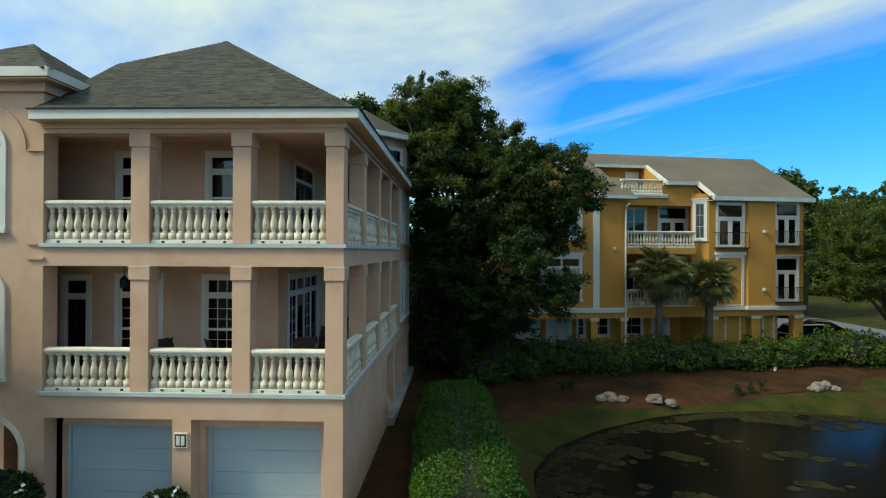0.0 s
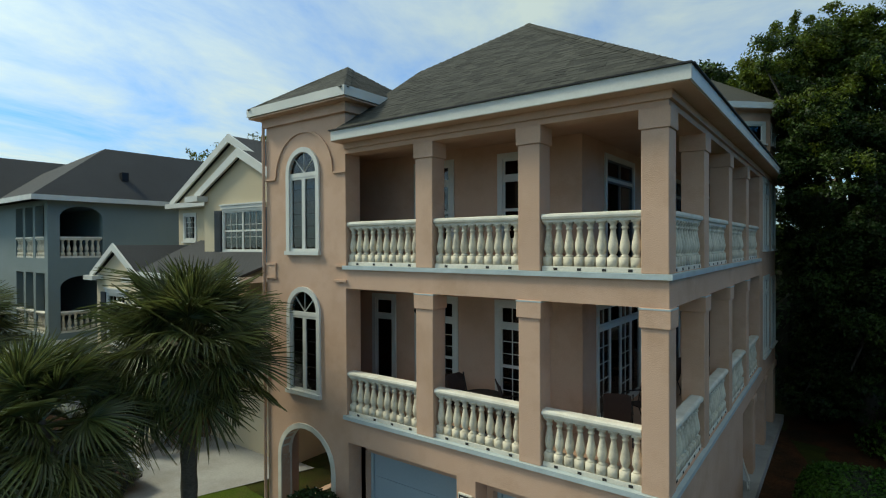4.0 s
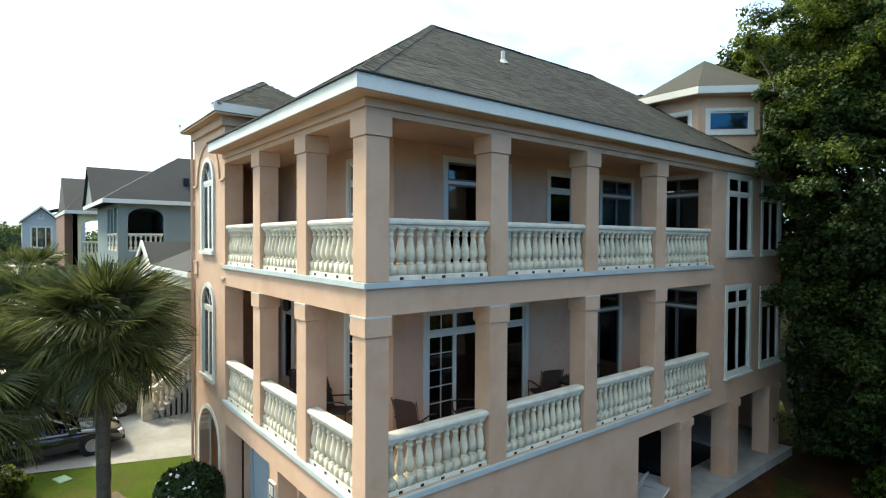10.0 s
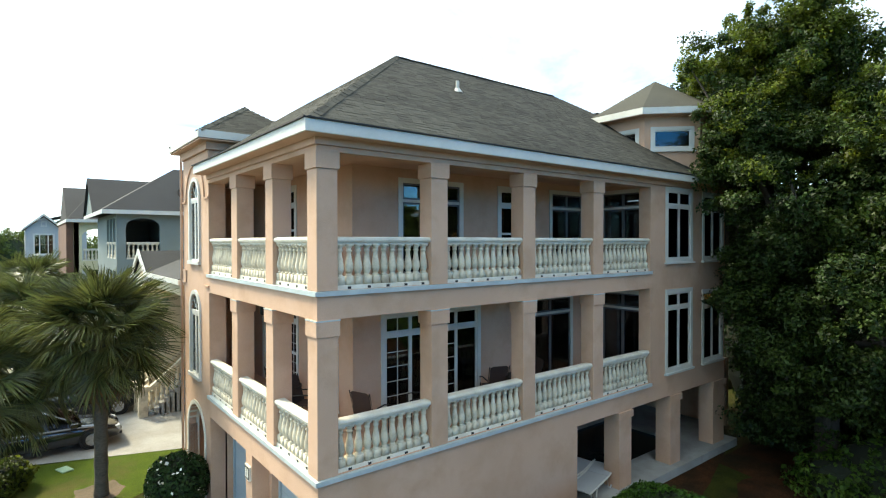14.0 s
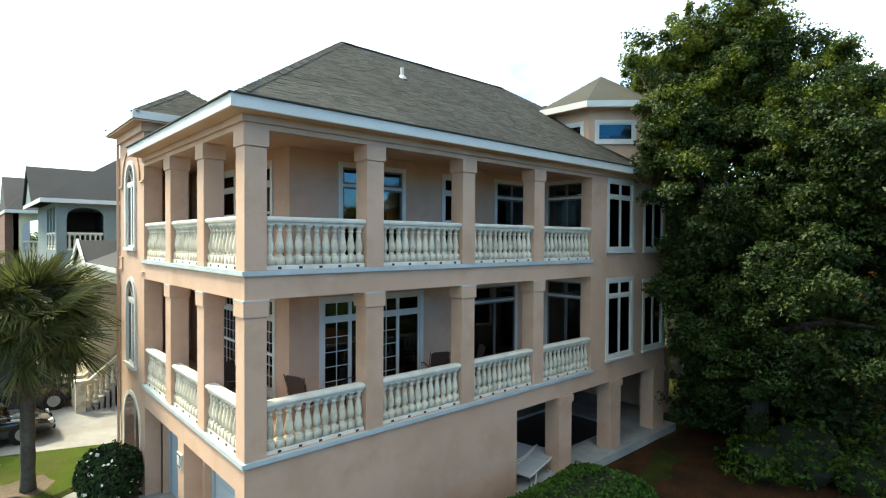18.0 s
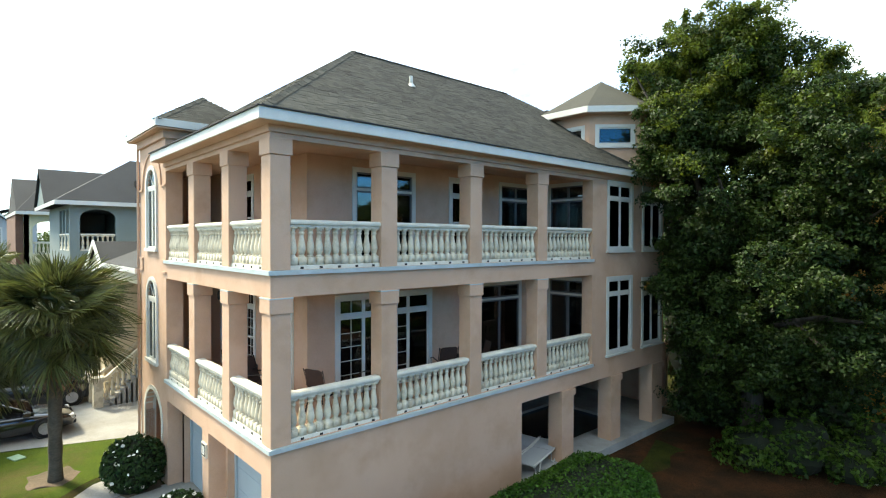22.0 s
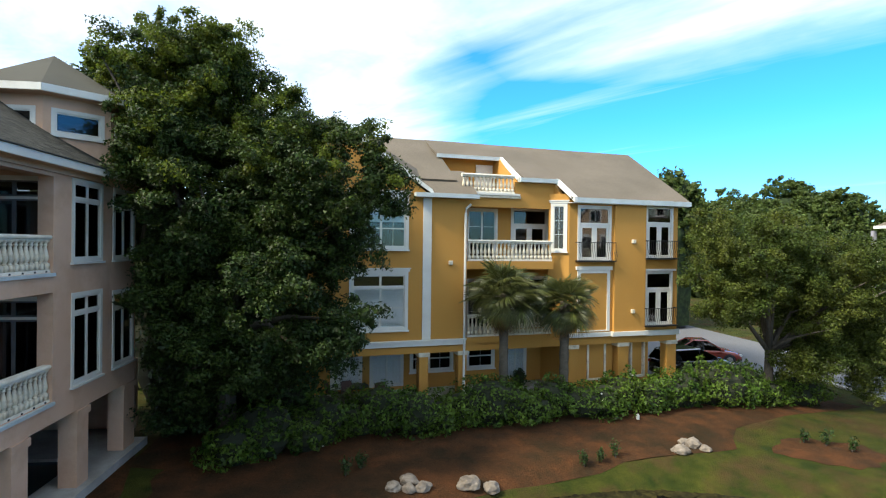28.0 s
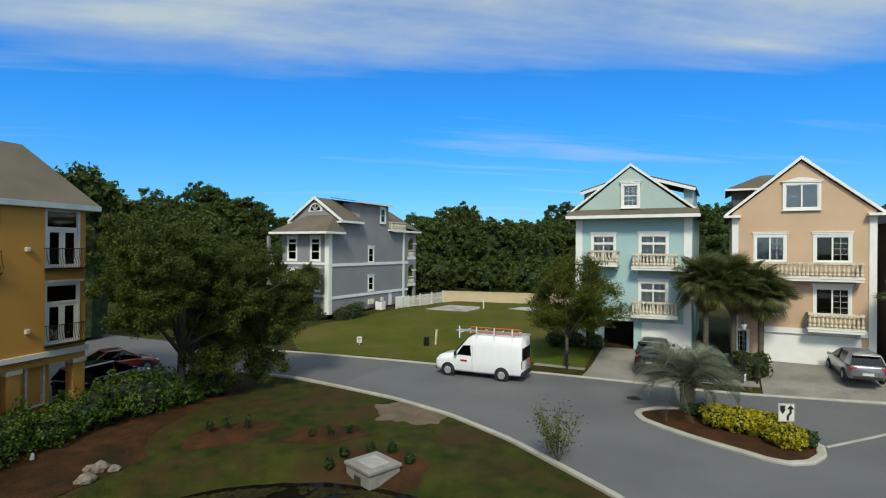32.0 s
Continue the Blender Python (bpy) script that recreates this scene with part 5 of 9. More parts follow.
def bush(name, at, r, h, leaf, leaf_size, count, label, category="shrub", seed=1, rough=0.1, flowers=0, group="", z=None):
    """A rounded shrub: a solid core coloured as inner shade, under a skin of leaves."""
    rng = np.random.default_rng(seed)
    z0 = land(*at) if z is None else z
    t = thing(name, (*at, z0), label, category, group)
    d = rng.normal(size=(count, 3))
    d /= np.linalg.norm(d, axis=1, keepdims=True)
    lump = np.array([noise.noise((v[0] * 2.2 + seed, v[1] * 2.2, v[2] * 2.2)) for v in d])
    rr = (1 + rough * lump * 3 + rng.normal(size=count) * 0.04)[:, None]
    p = np.array([at[0], at[1], z0 + h * 0.5]) + d * rr * np.array([r, r, h * 0.5])
    prof = [(r * 0.5, 0.0), (r * 0.8, h * 0.25), (r * 0.86, h * 0.5), (r * 0.7, h * 0.8), (r * 0.3, h * 0.93)]
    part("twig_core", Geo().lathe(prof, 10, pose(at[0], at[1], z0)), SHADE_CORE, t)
    me = leaf_mesh("foliage", p, d + np.array([0, 0, 0.4]), leaf_size, leaf, rng)
    me.transform(WORLD[t].inverted())
    ob = new("foliage", me)
    ob.parent, WORLD[ob] = t, WORLD[t]
    if flowers:
        i = rng.choice(count, flowers, replace=False)
        me = leaf_mesh("flower_scatter", p[i] + d[i] * 0.04, d[i], 0.05, FLOWER, rng, 0.9)
        me.transform(WORLD[t].inverted())
        ob = new("flower_scatter", me)
        ob.parent, WORLD[ob] = t, WORLD[t]
        tagged(ob, "small white flowers", kind="stuff")
    return t


def fan_frond(name, length, stalk, leaflets, material, seed, droop=0.5):
    """A fan leaf on a stalk along +x: narrow leaflets that split and droop at their tips."""
    rng = random.Random(seed)
    g = Geo().tube([(0, 0, 0), (stalk * 0.5, 0, 0.05), (stalk, 0, 0.03)], [0.022, 0.016, 0.012], 5)
    for i in range(leaflets):
        a = radians(-118 + 236 * (i + 0.5) / leaflets + rng.uniform(-4, 4))
        L = length * (0.72 + 0.28 * math.cos(a * 0.6)) * rng.uniform(0.85, 1.1)
        w = 0.014 * length + 0.006
        d = Vector((math.cos(a), math.sin(a), 0))
        s = Vector((-d.y, d.x, 0))
        rows = []
        for t, ww in ((0.02, 0.25), (0.35, 1.0), (0.65, 0.8), (1.0, 0.06)):
            c = Vector((stalk, 0, 0.03)) + d * (L * t * (1 - 0.12 * t * droop)) + Vector((0, 0, -droop * L * 0.62 * t * t * t - 0.12 * droop * L * t + 0.10 * abs(math.sin(a)) * L * t))
            rows.append((c - s * w * ww, c + Vector((0, 0, -0.012)), c + s * w * ww))
        n = len(g.v)
        g.v += [tuple(q) for r in rows for q in r]
        for j in range(3):
            g.f += [(n + 3 * j, n + 3 * j + 1, n + 3 * j + 4, n + 3 * j + 3), (n + 3 * j + 1, n + 3 * j + 2, n + 3 * j + 5, n + 3 * j + 4)]
    return g.mesh(name, material)


def feather_frond(name, length, leaflets, material, seed, droop=0.9):
    """An arching feather leaf along +x."""
    rng = random.Random(seed)
    def spine(t):
        return Vector((length * (t - 0.25 * t * t * t), 0, length * (0.42 * t - droop * 0.75 * t * t)))
    g = Geo().tube([spine(i / 6) for i in range(7)], [0.03 - 0.004 * i for i in range(7)], 5)
    for i in range(leaflets):
        t = 0.12 + 0.88 * i / leaflets
        p = spine(t)
        for sgn in (-1, 1):
            L = length * 0.30 * math.sin(math.pi * (0.15 + 0.8 * t)) * rng.uniform(0.85, 1.1)
            d = Vector((0.55, sgn * 0.75, 0.45)).normalized()
            e = p + d * L + Vector((0, 0, -0.15 * L))
            g.face([p - Vector((0.012, 0, 0)), p + Vector((0.014, 0, 0)), e])
    return g.mesh(name, material)


FANS = [fan_frond("frond", 0.95, 0.85, 58, PALM_LEAF, k, 0.12 + 0.22 * k) for k in range(4)]
FANS_DEAD = [fan_frond("dead_frond", 0.85, 0.7, 26, DEAD_LEAF, 9, 1.0)]
FEATHERS = [feather_frond("frond", 2.6, 52, PINDO_LEAF, k, 0.9 + 0.2 * k) for k in range(2)]


def palm(at, height, r, fronds, scale, label, seed=1, kind="fan", dead=5, group="", trunk=0.17, z=None, lean=(0, 0)):
    rng = random.Random(seed)
    z0 = land(*at) if z is None else z
    t = thing("palm_tree", (*at, z0), label, "palm tree", group)
    prof = []
    k = 14
    top = Vector((at[0] + lean[0], at[1] + lean[1], z0 + height))
    pts = [Vector((*at, z0 - 0.1)).lerp(top, i / k) for i in range(k + 1)]
    rad = [trunk * (1.25 if i == 0 else 1.0 + (0.08 if i % 2 else -0.04)) for i in range(k + 1)]
    if kind == "fan":
        rad[-3:] = [trunk * 1.25, trunk * 1.35, trunk * 0.9]
    part("trunk", Geo().tube(pts, rad, 10), PALM_BARK, t, smooth=True)
    # old leaf stubs under the crown
    stubs = Geo()
    for i in range(26):
        a, h = rng.uniform(0, 6.28), rng.uniform(0.2, min(1.5, height * 0.35))
        p = top - Vector((0, 0, h)) + Vector((math.cos(a), math.sin(a), 0)) * trunk
        stubs.tube([p, p + Vector((math.cos(a) * 0.16, math.sin(a) * 0.16, 0.22))], [0.035, 0.012], 4)
    part("stub_ring", stubs, PALM_BARK, t)
    for i in range(fronds):
        q = (i + 0.5) / fronds
        az = i * 137.508 + rng.uniform(-12, 12)
        el = 86 - 130 * q ** 0.9 + rng.uniform(-16, 16)
        mesh = rng.choice(FANS if kind == "fan" else FEATHERS)
        sc = scale * rng.uniform(0.85, 1.15) * (0.75 + 0.25 * min(1, q * 3))
        if kind != "fan":
            el = 60 - 70 * q + rng.uniform(-6, 6)
        m = Matrix.Translation(top + Vector((0, 0, -0.25 * q))) @ pose(0, 0, 0, 0, 0, az) @ pose(0, 0, 0, 0, -el, 0) @ pose(0, 0, 0, rng.uniform(-38, 38), 0, 0) @ Matrix.Diagonal((sc, sc, sc, 1))
        piece("frond", mesh, m, t)
    for i in range(dead if kind == "fan" else 0):
        az = rng.uniform(0, 360)
        m = Matrix.Translation(top - Vector((0, 0, 0.4))) @ pose(0, 0, 0, 0, 0, az) @ pose(0, 0, 0, 0, 62 + rng.uniform(-8, 14), 0) @ Matrix.Diagonal((scale, scale, scale, 1))
        piece("dead_frond", FANS_DEAD[0], m, t)
    return t


def crown_lobes(rng, pieces, n, size):
    """Many small lobes inside a few big egg shapes, most of them near the skin."""
    out = []
    total = sum(p[3] * p[4] * p[5] for p in pieces)
    for cx, cy, cz, rx, ry, rz in pieces:
        for _ in range(max(3, round(n * rx * ry * rz / total))):
            d = rng.normal(size=3)
            d /= np.linalg.norm(d)
            q = rng.uniform(0.55, 0.92)
            r = rng.uniform(*size)
            out.append((cx + d[0] * q * rx, cy + d[1] * q * ry, cz + d[2] * q * rz, r * 1.15, r * 1.15, r * 0.8))
    return out


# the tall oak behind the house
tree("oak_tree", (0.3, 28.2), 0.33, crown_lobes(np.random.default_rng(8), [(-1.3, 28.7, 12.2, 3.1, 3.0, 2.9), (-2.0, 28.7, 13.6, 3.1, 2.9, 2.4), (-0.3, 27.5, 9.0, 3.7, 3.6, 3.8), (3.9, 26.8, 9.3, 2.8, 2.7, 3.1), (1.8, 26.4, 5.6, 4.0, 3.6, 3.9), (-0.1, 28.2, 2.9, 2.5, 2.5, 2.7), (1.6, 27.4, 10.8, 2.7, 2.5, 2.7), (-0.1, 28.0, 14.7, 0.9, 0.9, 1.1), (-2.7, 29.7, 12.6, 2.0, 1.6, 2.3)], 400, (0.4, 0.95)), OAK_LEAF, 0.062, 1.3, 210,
     "tall dense dark-green oak behind the peach house", "tree", 3, (0.22, 0.55), [(-20, -2.35, 10, 29.9, 0, 9.6), (-20, -3.8, 10, 29.2, 0, 30), (-7.5, -2.45, 23.5, 29.0, 0, 12.6)], 30, 0.25, lit_above=11.6)
# another tree behind the house, and dark undergrowth below the oak
tree("oak_tree", (-6.2, 35.6), 0.25, crown_lobes(np.random.default_rng(18), [(-6.5, 35.4, 13.0, 2.2, 2.4, 3.4), (-6.0, 35.6, 7.4, 3.6, 3.4, 4.2), (-3.0, 36.0, 5.6, 3.0, 3.0, 4.2)], 60, (0.8, 1.4)), OAK_LEAF, 0.13, 1.0, 80,
     "dark oak behind the house roof", "tree", 13, (0.4, 0.8), (), 10, 0.25)
for i, (x, y, r, h) in enumerate(((-2.0, 31.3, 1.5, 5.0), (-3.4, 33.4, 2.0, 6.0), (-0.9, 30.9, 1.6, 3.2), (1.3, 31.2, 1.5, 2.6), (-1.6, 33.6, 1.9, 4.2), (1.0, 34.2, 2.0, 4.0), (-1.3, 29.2, 0.9, 1.5), (2.2, 29.6, 1.0, 1.6))):
    bush("understorey_shrub", (x, y), r, h, DARK_LEAF, 0.13, 1800, "dark evergreen shrub in the shade of the oak", "shrub", 70 + i, 0.2, 0, "shrubs under the oak")
# young oak beside the ochre building
tree("oak_tree", (24.6, 31.6), 0.21, crown_lobes(np.random.default_rng(4), [(22.4, 31.7, 6.5, 2.5, 2.6, 2.4), (24.8, 31.5, 6.3, 3.0, 2.8, 2.5), (27.6, 31.3, 5.9, 3.0, 2.7, 2.4), (30.2, 31.0, 4.9, 2.7, 2.5, 2.3), (32.2, 30.6, 3.4, 2.1, 1.9, 1.9), (21.6, 31.5, 5.0, 1.7, 2.0, 1.5), (27.6, 31.2, 3.3, 2.9, 2.0, 1.8), (29.4, 31.0, 2.2, 2.6, 1.8, 1.4), (25.4, 31.4, 4.2, 2.6, 2.2, 1.4), (26.8, 31.2, 2.2, 1.7, 1.5, 1.2)], 90, (0.5, 1.1)), LIVE_OAK, 0.058, 1.3, 230,
     "low spreading live oak beside the ochre building", "tree", 5, (0.3, 0.6), (), 12, 0.3)
# tree before the blue house
tree("oak_tree", (42.6, 16.4), 0.12, crown_lobes(np.random.default_rng(6), [(42.6, 16.1, 4.3, 2.7, 2.5, 2.1), (43.0, 14.5, 4.2, 2.1, 1.9, 1.8), (42.4, 17.8, 3.5, 1.7, 1.7, 1.5), (42.7, 16.0, 5.8, 1.9, 1.9, 1.4)], 46, (0.4, 0.9)), OAK2_LEAF, 0.062, 1.4, 160,
     "small street oak before the blue house", "tree", 6, (0.35, 0.7), (), 10, 0.3)
# clipped hedge beside the house
hedge_box("hedge", [(-0.15, 20.6), (-0.1, 17.5), (0.1, 14.5), (0.3, 10.2)], 2.6, 1.55, HEDGE_LEAF, 0.042, 620, "clipped bright-green hedge along the house", "hedge", 2, 0.06, round_top=0.6)
# loose shrubs before the ochre building
line = resample([(1.2, 26.6), (4.5, 28.7), (9.5, 29.5), (15.0, 30.4), (20.5, 31.0), (26.5, 31.9)], 25)
rng = random.Random(4)
for i, q in enumerate(line):
    bush("shrub", (q.x + rng.uniform(-0.25, 0.25), q.y + rng.uniform(-0.3, 0.3)), rng.uniform(0.75, 1.2), rng.uniform(1.0, 1.85), SHRUB_LEAF, 0.075, 2600,
         "loose green shrub in the row before the ochre building", "shrub", 40 + i, 0.34, 5 if i in (3, 8, 13, 14) else 0, "shrubs before the ochre building")
bush("round_shrub", (-9.9, 11.25), 0.78, 1.45, DARK_LEAF, 0.055, 3800, "round dark-green shrub with small white flowers", "shrub", 3, 0.04, 60, "round shrubs by the garage")
bush("round_shrub", (-6.4, 11.45), 0.62, 1.05, DARK_LEAF, 0.05, 3000, "round dark-green shrub with small white flowers", "shrub", 4, 0.04, 90, "round shrubs by the garage")
# palms
palm((-11.97, 9.67), 4.8, 0.17, 72, 1.24, "cabbage palm on the lawn by the tower", 2, dead=7)
palm((-12.3, 7.0), 3.7, 0.17, 60, 1.15, "low cabbage palm by the drive", 3, dead=4)
palm((-14.0, 4.6), 1.2, 0.17, 26, 1.0, "low cabbage palm by the drive", 4, dead=2)
palm((11.4, 31.2), 5.2, 0.2, 60, 1.02, "cabbage palm before the ochre balconies", 5, dead=9, trunk=0.2)
palm((14.2, 31.2), 4.8, 0.2, 54, 0.9, "cabbage palm before the ochre balconies", 6, dead=8, trunk=0.2)
# the woods beyond
rng = np.random.default_rng(11)
lobes = []
for i in range(46):
    a = radians(-2 + 62 * (i + 0.5) / 46)
    d = 112 + 13 * math.sin(i * 1.7) + (14 if i % 3 == 0 else 0)
    x, y = 6 + d * math.cos(a), 7 + d * math.sin(a)
    h = 10.7 + 1.6 * math.sin(i * 2.3) + 1.2 * math.sin(i * 0.7)
    h = (h + 2.6 * step01(33, 38, i)) * d / 100
    lobes.append((x, y, 1 + h * 0.52, 6.3, 6.3, h * 0.5))
    u = d - 11 - 3 * math.sin(i * 2.9)
    lobes.append((6 + u * math.cos(a), 7 + u * math.sin(a), 3.2, 4.2, 4.2, 3.4 + 0.7 * math.sin(i * 1.3)))
for i in range(9):
    a = radians(64 + 22 * (i + 0.5) / 9)
    d = 62 + 6 * math.sin(i * 1.9)
    lobes.append((6 + d * math.cos(a), 7 + d * math.sin(a), 6.5 + 1.2 * math.sin(i * 2.1), 4.2, 4.2, 6.6))
for i in range(10):
    lobes.append((-30 + 3.6 * i, 47 + 3 * math.sin(i * 1.7), 3.6, 3.2, 3.0, 3.8 + 0.6 * math.sin(i * 2.9)))
lobes += [(33.4, 57.2, 8.6, 3.3, 3.3, 5.6), (34.0, 56.8, 12.0, 2.2, 2.2, 2.6)]
near = len(lobes)
for i in range(30):
    a = radians(90 + 100 * (i + 0.5) / 30)
    d = 150 + 20 * math.sin(i * 1.3)
    lobes.append((d * math.cos(a), 7 + d * math.sin(a), 4.0, 9, 9, 5 + 1.5 * math.sin(i)))
cs, rs = lobe_clumps(rng, lobes[:near], 1.0, (0.45, 0.95))
p, w = clump_points(rng, cs, rs, 48)
cs, rs = lobe_clumps(rng, lobes[near:], 0.28, (1.0, 2.0))
p2, w2 = clump_points(rng, cs, rs, 60)
p, w = np.concatenate([p, p2]), np.concatenate([w, w2])
ob = new("woods", leaf_mesh("woods", p, w, 0.25, WOOD_LEAF, rng, 0.8, corners=3))
tagged(ob, "dark-green belt of woods beyond the lots", "woods", "", "stuff")
# added hulls inside the lobes; their dark green stands for shade between leaves
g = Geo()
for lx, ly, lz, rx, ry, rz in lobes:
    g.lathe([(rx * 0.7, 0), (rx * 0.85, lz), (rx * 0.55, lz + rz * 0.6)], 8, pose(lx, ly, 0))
tagged(new("woods_shade_fill", g.mesh("woods_shade_fill", WOOD_CORE)), "dark-green hulls filling the woods, inner shade put into their colour", "undergrowth", "", "stuff")

# ---- the ochre building: built square to the axes, then turned into its place ----
ochre = thing("apartment_building", (9.9, 32.2, 0), "ochre stucco apartment building with white trim and balconies", "building")
YF = 32.2  # front plane
BALUSTER_FAR = baluster_mesh(8)


def yw(x0, x1, holes, z0=2.7, z1=9.6, y=YF, material=None):
    wall("wall", face_pose(x0, y, 0, "s"), x1 - x0, z0, z1, [(a - x0, b - x0, c, d) for a, b, c, d in holes], material or YELLOW, ochre)


yw(2.1, 9.85, [(4.6, 6.9, 3.6, 6.0), (4.6, 6.9, 7.2, 9.45)])
yw(15.2, 21.7, [(15.8, 17.45, 6.6, 9.25), (19.8, 21.25, 6.75, 9.4), (19.8, 21.25, 3.25, 6.0)])
yw(9.85, 15.0, [(10.55, 12.05, 6.7, 9.1), (13.0, 14.9, 6.7, 9.2), (10.55, 12.05, 3.2, 5.6), (13.0, 14.9, 3.2, 5.7)], y=34.0, z1=10.2)
part("wall", Geo().box(9.65, 9.85, YF + 0.2, 34.0, 2.7, 9.6).box(15.0, 15.2, YF + 0.2, 34.2, 2.7, 9.6), YELLOW, ochre)
part("wall", Geo().box(21.5, 21.7, YF + 0.2, 43.0, 2.7, 9.7).box(2.1, 2.3, YF + 0.2, 43.0, 2.7, 9.6).box(2.1, 21.7, 43.0, 43.2, 0, 9.6), YELLOW, ochre)
part("gable", Geo().prism([(21.5, YF + 0.2, 9.7), (21.5, 43.0, 9.7), (21.5, 37.7, 12.85)], (0.2, 0, 0)), YELLOW, ochre)
part("balcony_floor", Geo().box(9.85, 14.35, YF, 34.0, 6.2, 6.58), YELLOW, ochre)
part("balcony_floor", Geo().box(9.85, 14.35, YF, 34.0, 2.68, 3.05), YELLOW, ochre)
# added floors and a partition behind the glass, darkness put into their colour
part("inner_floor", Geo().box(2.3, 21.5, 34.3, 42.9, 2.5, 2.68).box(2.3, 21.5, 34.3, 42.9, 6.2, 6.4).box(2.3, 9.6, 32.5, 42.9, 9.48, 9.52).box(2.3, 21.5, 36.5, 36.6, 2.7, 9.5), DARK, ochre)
balustrade(pose(9.9, YF + 0.12, 6.58), 4.4, 1.0, 22, ochre, mesh=BALUSTER_FAR)
balustrade(pose(9.9, YF + 0.12, 3.05), 4.4, 1.05, 22, ochre, mesh=BALUSTER_FAR)
# wide double windows with a white head
for z, h, blind in ((7.08, 2.46, (CURTAIN, 0.5)), (3.5, 2.6, (CURTAIN, -0.78))):
    window(face_pose(4.45, YF, z, "s"), 2.62, h, ochre, (1, 0.9), (2, 1) if z > 5 else (1, 1), 0.5, 0.16, sash=True, head=0.12, behind=blind[0], drop=blind[1], name="window", label="wide white window with transoms")
for z in (6.62, 3.1):
    window(face_pose(10.45, 34.0, z, "s"), 1.7, 2.55, ochre, (1, 1), (1, 3), 0.0, 0.13, name="window")
    window(face_pose(12.88, 34.0, z, "s"), 2.12, 2.65, ochre, (1, 1), (1, 1), 0.72, 0.13, name="balcony_door", stile=0.15, one_light=True, label="white double balcony door with a transom", sill=False)


def iron_guard(x0, x1, z, parent):
    """A bowed window guard of thin iron bars."""
    b = part("iron_guard", Geo().tube([(x0, YF, z + 0.97), (x0, YF - 0.3, z + 0.97), (x1, YF - 0.3, z + 0.97), (x1, YF, z + 0.97)], 0.02, 5), METAL, parent, "bowed black iron window guard")
    part("guard_foot", Geo().box(x0, x1, YF - 0.34, YF, z + 0.02, z + 0.08), METAL, b)
    n = int((x1 - x0) / 0.12)
    for i in range(n + 1):
        x = x0 + 0.015 + (x1 - x0 - 0.03) * i / n
        part("iron_bar", Geo().tube([(x, YF - 0.3, z + 0.97), (x, YF - 0.31, z + 0.6), (x, YF - 0.42, z + 0.3), (x, YF - 0.38, z + 0.12), (x, YF - 0.28, z + 0.07)], 0.012, 4), METAL, b)


for x0, x1, z, h in ((15.66, 17.6, 6.55, 2.82), (19.66, 21.4, 6.68, 2.82), (19.66, 21.4, 3.2, 2.9)):
    window(face_pose(x0, YF, z, "s"), x1 - x0, h, ochre, (1, 1), (1, 1), 0.78, 0.13, name="french_door", stile=0.14, one_light=True, label="white french door with a transom behind an iron guard", sill=False)
    iron_guard(x0 - 0.1, x1 + 0.1, z, ochre)
part("head_moulding", Geo().box(19.5, 21.56, YF - 0.1, YF, 6.1, 6.2), WHITE, ochre)
# blind panel with white moulding
part("panel_moulding", Geo().ring(15.68, 17.55, 3.08, 6.15, 0.16, 0.16, 0.05, 0.16, -0.05, 0.0, pose(0, YF, 0)).box(15.58, 17.65, YF - 0.1, YF, 6.16, 6.33), WHITE, ochre, "white moulding of a blind panel")
# proud bay and the slanting corner with its narrow window
part("bay", Geo().box(17.72, 19.58, YF - 0.18, YF, 3.0, 9.5), YELLOW, ochre)
slant = Matrix.Translation((14.36, 32.75, 0)) @ pose(0, 0, 0, 0, 0, -33)
wall("wall", slant, 1.0, 2.7, 9.9, [(0.2, 0.8, 7.15, 9.3)], YELLOW, ochre, thick=0.15)
window(slant @ Matrix.Translation((0.1, 0, 7.05)), 0.8, 2.4, ochre, (1,), (2, 3), 0.0, 0.14, head=0.1)
# white corner board, string courses, downpipe
part("corner_board", Geo().box(7.73, 8.13, YF - 0.04, YF, 3.03, 9.42), WHITE, ochre)
part("string_course", Geo().box(2.0, 9.8, YF - 0.1, YF, 2.76, 2.95).box(1.95, 9.82, YF - 0.16, YF, 2.95, 3.03).box(15.2, 17.7, YF - 0.12, YF, 2.82, 3.02).box(17.6, 19.7, YF - 0.3, YF, 2.82, 3.04).box(19.7, 21.8, YF - 0.12, YF, 2.75, 3.02), WHITE, ochre, "white moulded string course")
part("downpipe", Geo().tube([(9.98, YF - 0.1, 9.2), (9.75, YF - 0.12, 8.98), (9.72, YF - 0.12, 8.75), (9.72, YF - 0.12, 0.2)], 0.06, 8), WHITE, ochre, "white downpipe")
for x, z in ((8.95, 6.4), (18.7, 7.5), (18.7, 3.95)):
    part("wall_vent", Geo().box(x, x + 0.2, YF - (0.3 if x > 15 else 0.1), YF, z, z + 0.2), STONE, ochre, "beige wall vent", bevel=0.03)
# ground floor: posts, beam, recessed wall with doors and windows
part("beam", Geo().box(2.1, 21.7, YF, YF + 0.45, 2.42, 2.76), YELLOW, ochre)
for x, w_ in ((2.06, 0.44), (7.63, 0.42), (9.5, 0.4), (15.28, 0.48), (18.12, 0.58), (21.1, 0.6)):
    p = part("post", Geo().box(x, x + w_, YF, YF + 0.5, 0.0, 2.25), YELLOW, ochre, bevel=0.015)
    part("post_cap", Geo().box(x - 0.05, x + w_ + 0.05, YF - 0.05, YF + 0.52, 2.25, 2.44), STONE, p, "pale cap")
